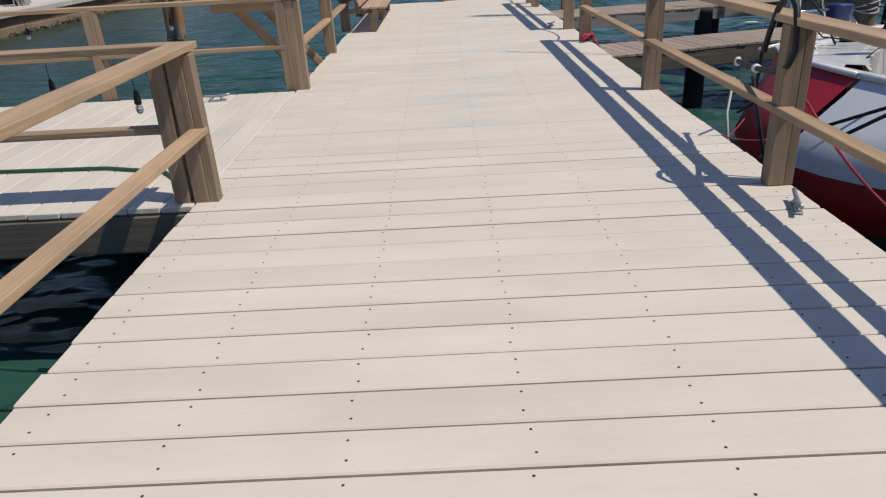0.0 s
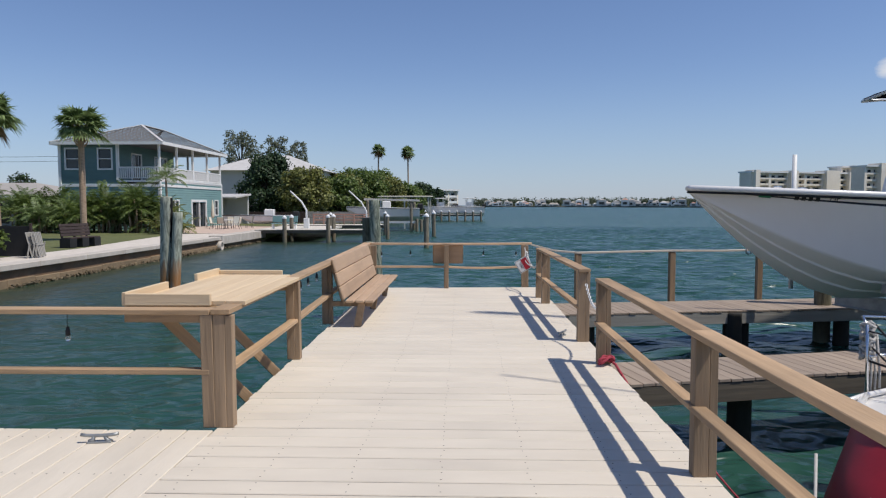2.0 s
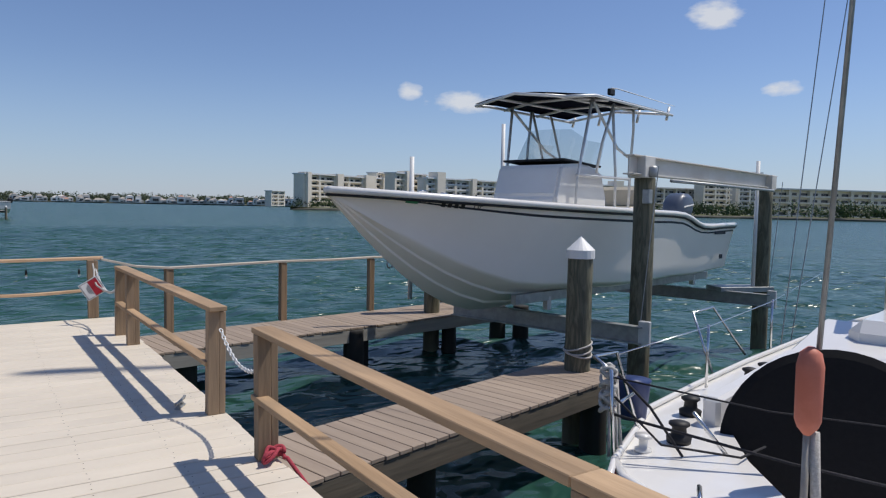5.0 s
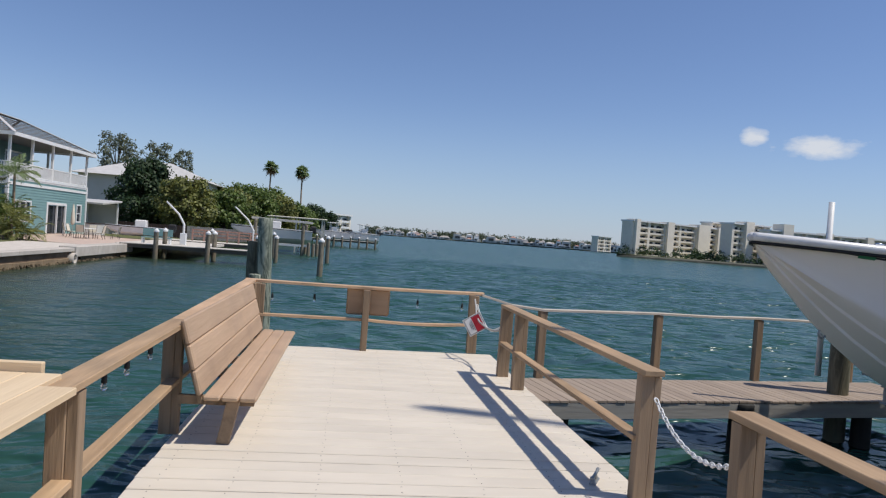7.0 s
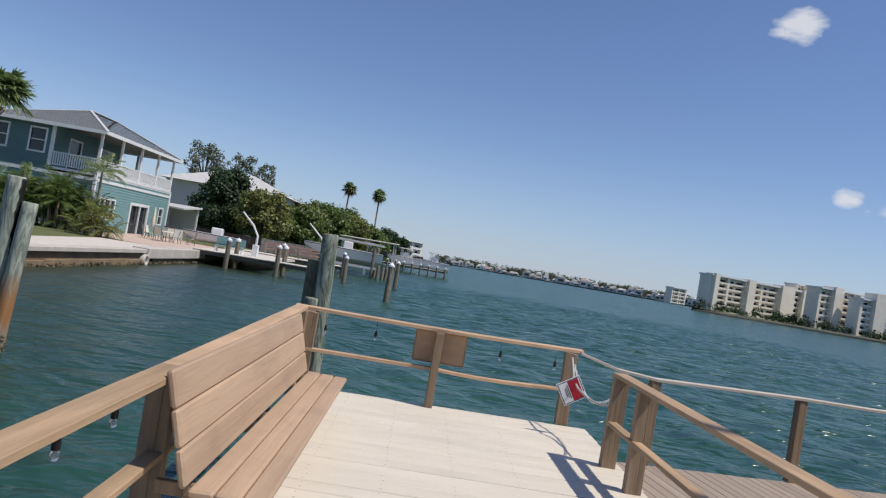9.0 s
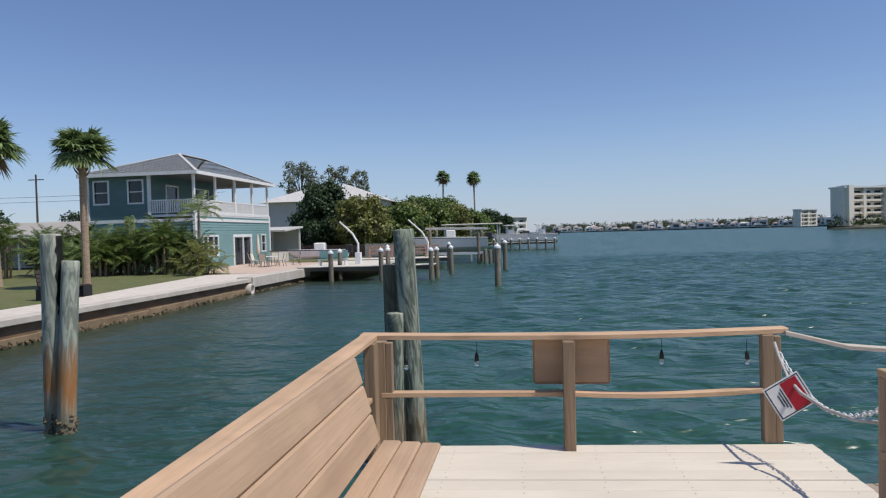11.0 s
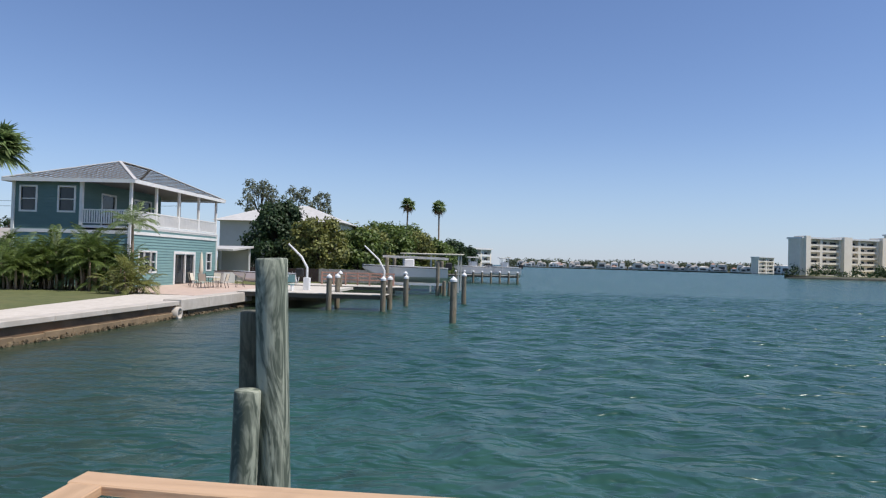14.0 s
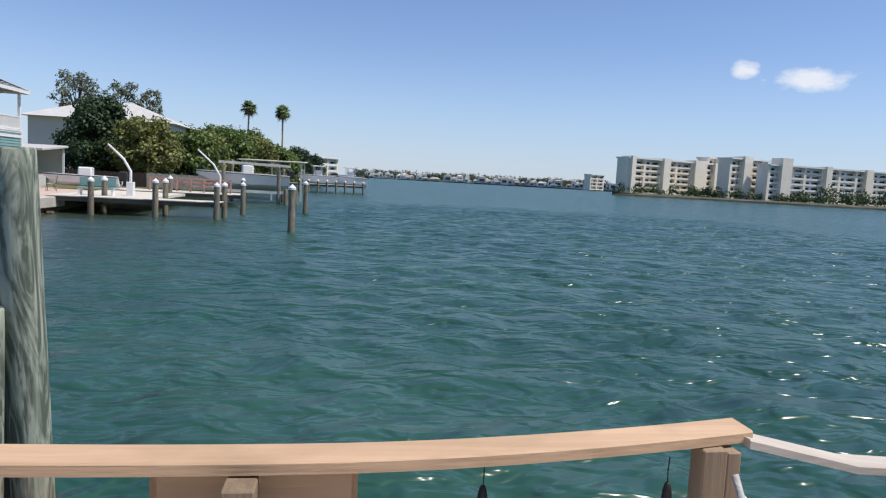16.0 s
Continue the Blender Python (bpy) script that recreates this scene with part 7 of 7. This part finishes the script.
def condo(label, b0, b1, dist, height, floors, bays, wallmat=STUCCO, base=-0.4, tilt=0.0, towers=(), depth=6):
    """A slab block between two bearings: floor slabs, piers between bays, recessed dark windows behind balconies."""
    a, b = polar(b0, dist), polar(b1, dist * (1 + tilt) * (1.0 + 0.10 * (b1 - b0) / 5))
    m, L = along(a, b)
    t = thing("apartment_building", label, "apartment building", m=m @ pose(0, 0, base), group="waterfront apartment blocks")
    part("wall", cbox(L, depth, height, pose(0, depth / 2 + 1.6, height / 2)), wallmat, t)
    fh = height / (floors + 0.25)
    bw = L / bays
    win = None
    for f in range(floors):
        part("balcony", cbox(L, 1.7, 0.9, pose(0, 0.8, fh * f + fh * 0.28)), wallmat if f else STUCCO, t)
        for i in range(bays):
            mm = pose(-L / 2 + bw * (i + 0.5), 1.52, fh * f + fh * 0.62)
            if win is None:
                win = part("window", cbox(bw * 0.62, 0.2, fh * 0.40), DARKWIN, t, m=mm)
            else:
                again("window", win.data, t, mm)
    for i in range(0, bays + 1, 2):
        part("pier", cbox(bw * 0.28, 2.2, height, pose(-L / 2 + bw * i, 1.0, height / 2)), STUCCO, t)
    part("roof", cbox(L + 1, depth + 3, 0.7, pose(0, depth / 2 + 0.6, height + 0.35)), TRIM, t)
    for u, w, h in towers:
        part("stair_tower", cbox(L * w, 7, height + h, pose(-L / 2 + L * u, 1.5, (height + h) / 2)), STUCCO, t)
    return t


condo("cream six-storey apartment block with rows of balconies", 22.5, 29.3, 350, 17.0, 6, 12, towers=((0.03, 0.04, 1.2), (0.37, 0.07, 1.2), (0.74, 0.13, 1.6), (0.93, 0.06, 1.0)))
condo("stepped cream apartment block with balconies", 28.4, 30.6, 395, 20.5, 7, 5, towers=((0.3, 0.12, 1.0),))
condo("tall cream apartment block with balconies", 29.9, 32.6, 352, 18.6, 6, 5, towers=((0.35, 0.2, 1.6),))
condo("long pale apartment block with glazed balconies", 32.5, 41.0, 352, 16.3, 6, 16, TRIM, towers=((0.10, 0.07, 3.6), (0.40, 0.04, 1.2), (0.70, 0.05, 1.0), (0.95, 0.05, 1.4)))
condo("grey apartment block beyond the boat", 42.2, 46.4, 400, 15.0, 5, 10, STUCCOG)
condo("long low grey apartment block across the bay", 46.5, 55.0, 380, 15.0, 5, 18, STUCCOG, towers=((0.15, 0.06, 3),))
condo("tan tower block across the bay", 54.5, 56.5, 420, 24.0, 8, 5)
condo("dark tower block across the bay", 57.0, 58.5, 450, 26.0, 9, 4, STUCCOG)
condo("pale apartment block across the bay", 59.0, 70.0, 380, 14.0, 4, 18)
condo("small white apartment block on the far shore", 20.0, 21.0, 620, 13.0, 4, 4)
condo("small white building on the point", -1.9, -0.4, 290, 8.0, 3, 4, TRIM)


DARKSTONE = mat("dark_rock_edge", (0.12, 0.115, 0.09), (0.05, 0.055, 0.04), 0.3, rough=0.95, bump=0.6, fine=2)


def island(label, b0, b1, d0, d1, name="shore", depth=60):
    n = 24
    bm = bmesh.new()
    rows = []
    rr = random.Random(int(b0 * 10))
    for i in range(n + 1):
        k = i / n
        b, d = b0 + (b1 - b0) * k, d0 + (d1 - d0) * k + rr.uniform(-3, 3)
        e = min(1, k * 6, (1 - k) * 6 + 0.2)
        rows.append([bm.verts.new(polar(b, d, -1.6)), bm.verts.new(polar(b, d + 0.5, -0.4)), bm.verts.new(polar(b, d + 4, 0.2)), bm.verts.new(polar(b, d + depth * e, 0.4)), bm.verts.new(polar(b, d + depth * e + 2, -2))])
    for A, B in zip(rows, rows[1:]):
        for k in range(4):
            f = bm.faces.new((A[k], B[k], B[k + 1], A[k + 1]))
            f.material_index = 0 if k < 2 else 1
    return tagged(part(name, bm, (DARKSTONE, GRASS)), label, "shore", kind="structure")


island("low green bank with a dark rock edge before the apartments", 21.4, 75, 338, 345, depth=90)
island("low wooded shore on the far side of the bay", 0.5, 24, 900, 700, depth=120)


def far_trees(label, b0, b1, d, count, h0, h1, w, seed, leaf=1.6, per=60, material=FARLEAF):
    rng = np.random.default_rng(seed)
    clumps = []
    for _ in range(count):
        b, dd = rng.uniform(b0, b1), d * rng.uniform(1.0, 1.06)
        h = rng.uniform(h0, h1)
        p = polar(b, dd)
        for k in range(3):
            clumps.append((p.x + rng.normal(0, w * 0.4), p.y + rng.normal(0, w * 0.4), h * (0.35 + 0.25 * k), w * rng.uniform(0.5, 1), w * 0.7, h * 0.3))
    V, F = leaf_cloud(clumps, count * per, leaf, rng)
    ob = mesh_object("tree_belt", V, F, material)
    return tagged(ob, label, "trees", kind="stuff")


far_trees("dark belt of trees and shrubs before the apartments", 21.8, 37, 345, 60, 2.0, 5.5, 3.0, 5, 0.9, 90, LEAFD)
far_trees("green belt of trees and shrubs along the bank", 36, 70, 348, 130, 3, 7.5, 4.0, 6, 1.1, 80, LEAFD)
far_trees("hazy belt of trees on the far shore", 1.2, 24, 897, 320, 4, 11, 8.0, 7, 2.2, 70)
rr = random.Random(21)
for i in range(110):
    b = rr.uniform(1.8, 22.5)
    d = 896 - 8.5 * (b - 0.5) + rr.uniform(-2, 6)
    p = polar(b, d)
    w, h = rr.uniform(4, 10), rr.choice((2.2, 2.6, 3.2, 4.0, 5.5, 7.0))
    t = thing("house", rr.choice(("small pale waterfront house with a tan roof", "small white waterfront house with a grey roof", "small waterfront house with a red-brown roof")), "house", m=pose(p.x, p.y, 0, 0, 0, -b), group="far waterfront houses")
    part("wall", cbox(w, 8, h, pose(0, 0, h / 2)), STUCCOG if i % 3 else TRIM, t)
    bm = bmesh.new()
    lathe(bm, ((w * 0.62, h), (w * 0.2, h + rr.uniform(0.8, 2.2))), 4, pose(0, 0, 0, 0, 0, 45) @ Matrix.Diagonal((1, 0.6, 1, 1)))
    part("roof", bm, (PAVER, SHINGLE, SHINGLE, STUCCOG, ROOFT, SHINGLE)[i % 6], t)
    part("window", cbox(w * 0.6, 0.3, h * 0.4, pose(0, -4.1, h * 0.5)), DARKWIN, t)

# ---------------------------------------------------------------- deck boards, screws (the pieces)
deck = thing("deck", "cream-painted plank deck of the dock, worn at the joints", "deck", kind="structure")
STEP = 0.193


def plank_mesh(L, w):
    bm = box(bmesh.new(), L, w, 0.038, I4, 0.006)
    # added dark strip closes the gaps from below and paints in their shade
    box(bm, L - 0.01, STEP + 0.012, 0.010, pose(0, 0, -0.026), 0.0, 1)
    me = bpy.data.meshes.new("plank")
    bm.to_mesh(me)
    bm.free()
    me.materials.append(DECK)
    me.materials.append(BEAMW)
    return me


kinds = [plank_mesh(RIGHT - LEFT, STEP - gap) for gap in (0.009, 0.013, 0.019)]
screws_v, screws_f = [], []
n_main = int((12.66 + 10) / STEP)
screw_x = (-1.62, -1.16, -0.62, -0.08, 0.46, 1.0, 1.46)


def screw(p, q, zz):
    k = len(screws_v)
    r = 0.0052
    for i in range(6):
        screws_v.append((p + r * math.cos(i * 1.047), q + r * math.sin(i * 1.047), zz))
    screws_f.append(tuple(range(k, k + 6)))


for i in range(n_main):
    y = -10 + STEP * (i + 0.5)
    k = min(1, max(0, (y - 8) / 4.5))
    rz = 2.9 * k * k * (3 - 2 * k)
    z = R.uniform(-0.0015, 0.0015) - 0.019
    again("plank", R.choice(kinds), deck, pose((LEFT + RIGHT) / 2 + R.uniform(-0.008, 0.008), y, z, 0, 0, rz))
    if R.random() < 0.97:
        for x in screw_x:
            for s in (-0.048, 0.05):
                screw(x + R.uniform(-0.012, 0.012), y + s + R.uniform(-0.01, 0.01) + math.tan(radians(rz)) * x, z + 0.0196)
side_kinds = [plank_mesh(3.12, STEP - gap) for gap in (0.006, 0.008)]
n_side = int((LEFT + 6.2) / STEP)
for i in range(n_side):
    x = LEFT - STEP * (i + 0.5)
    z = R.uniform(-0.0012, 0.0012) - 0.019
    again("plank", R.choice(side_kinds), deck, pose(x, 2.27 + R.uniform(-0.006, 0.006), z, 0, 0, 90))
    for y in (0.9, 1.6, 2.3, 3.0, 3.65):
        for s in (-0.048, 0.05):
            screw(x + s, y + R.uniform(-0.02, 0.02), z + 0.0196)
ob = mesh_object("screws", screws_v, screws_f, GALVD := mat("rusted_screw_heads", (0.10, 0.07, 0.05), (0.05, 0.035, 0.025), 40.0, rough=0.7, bump=0.0, metal=0.4), deck, "rusted deck screws")
ob["kind"] = "stuff"
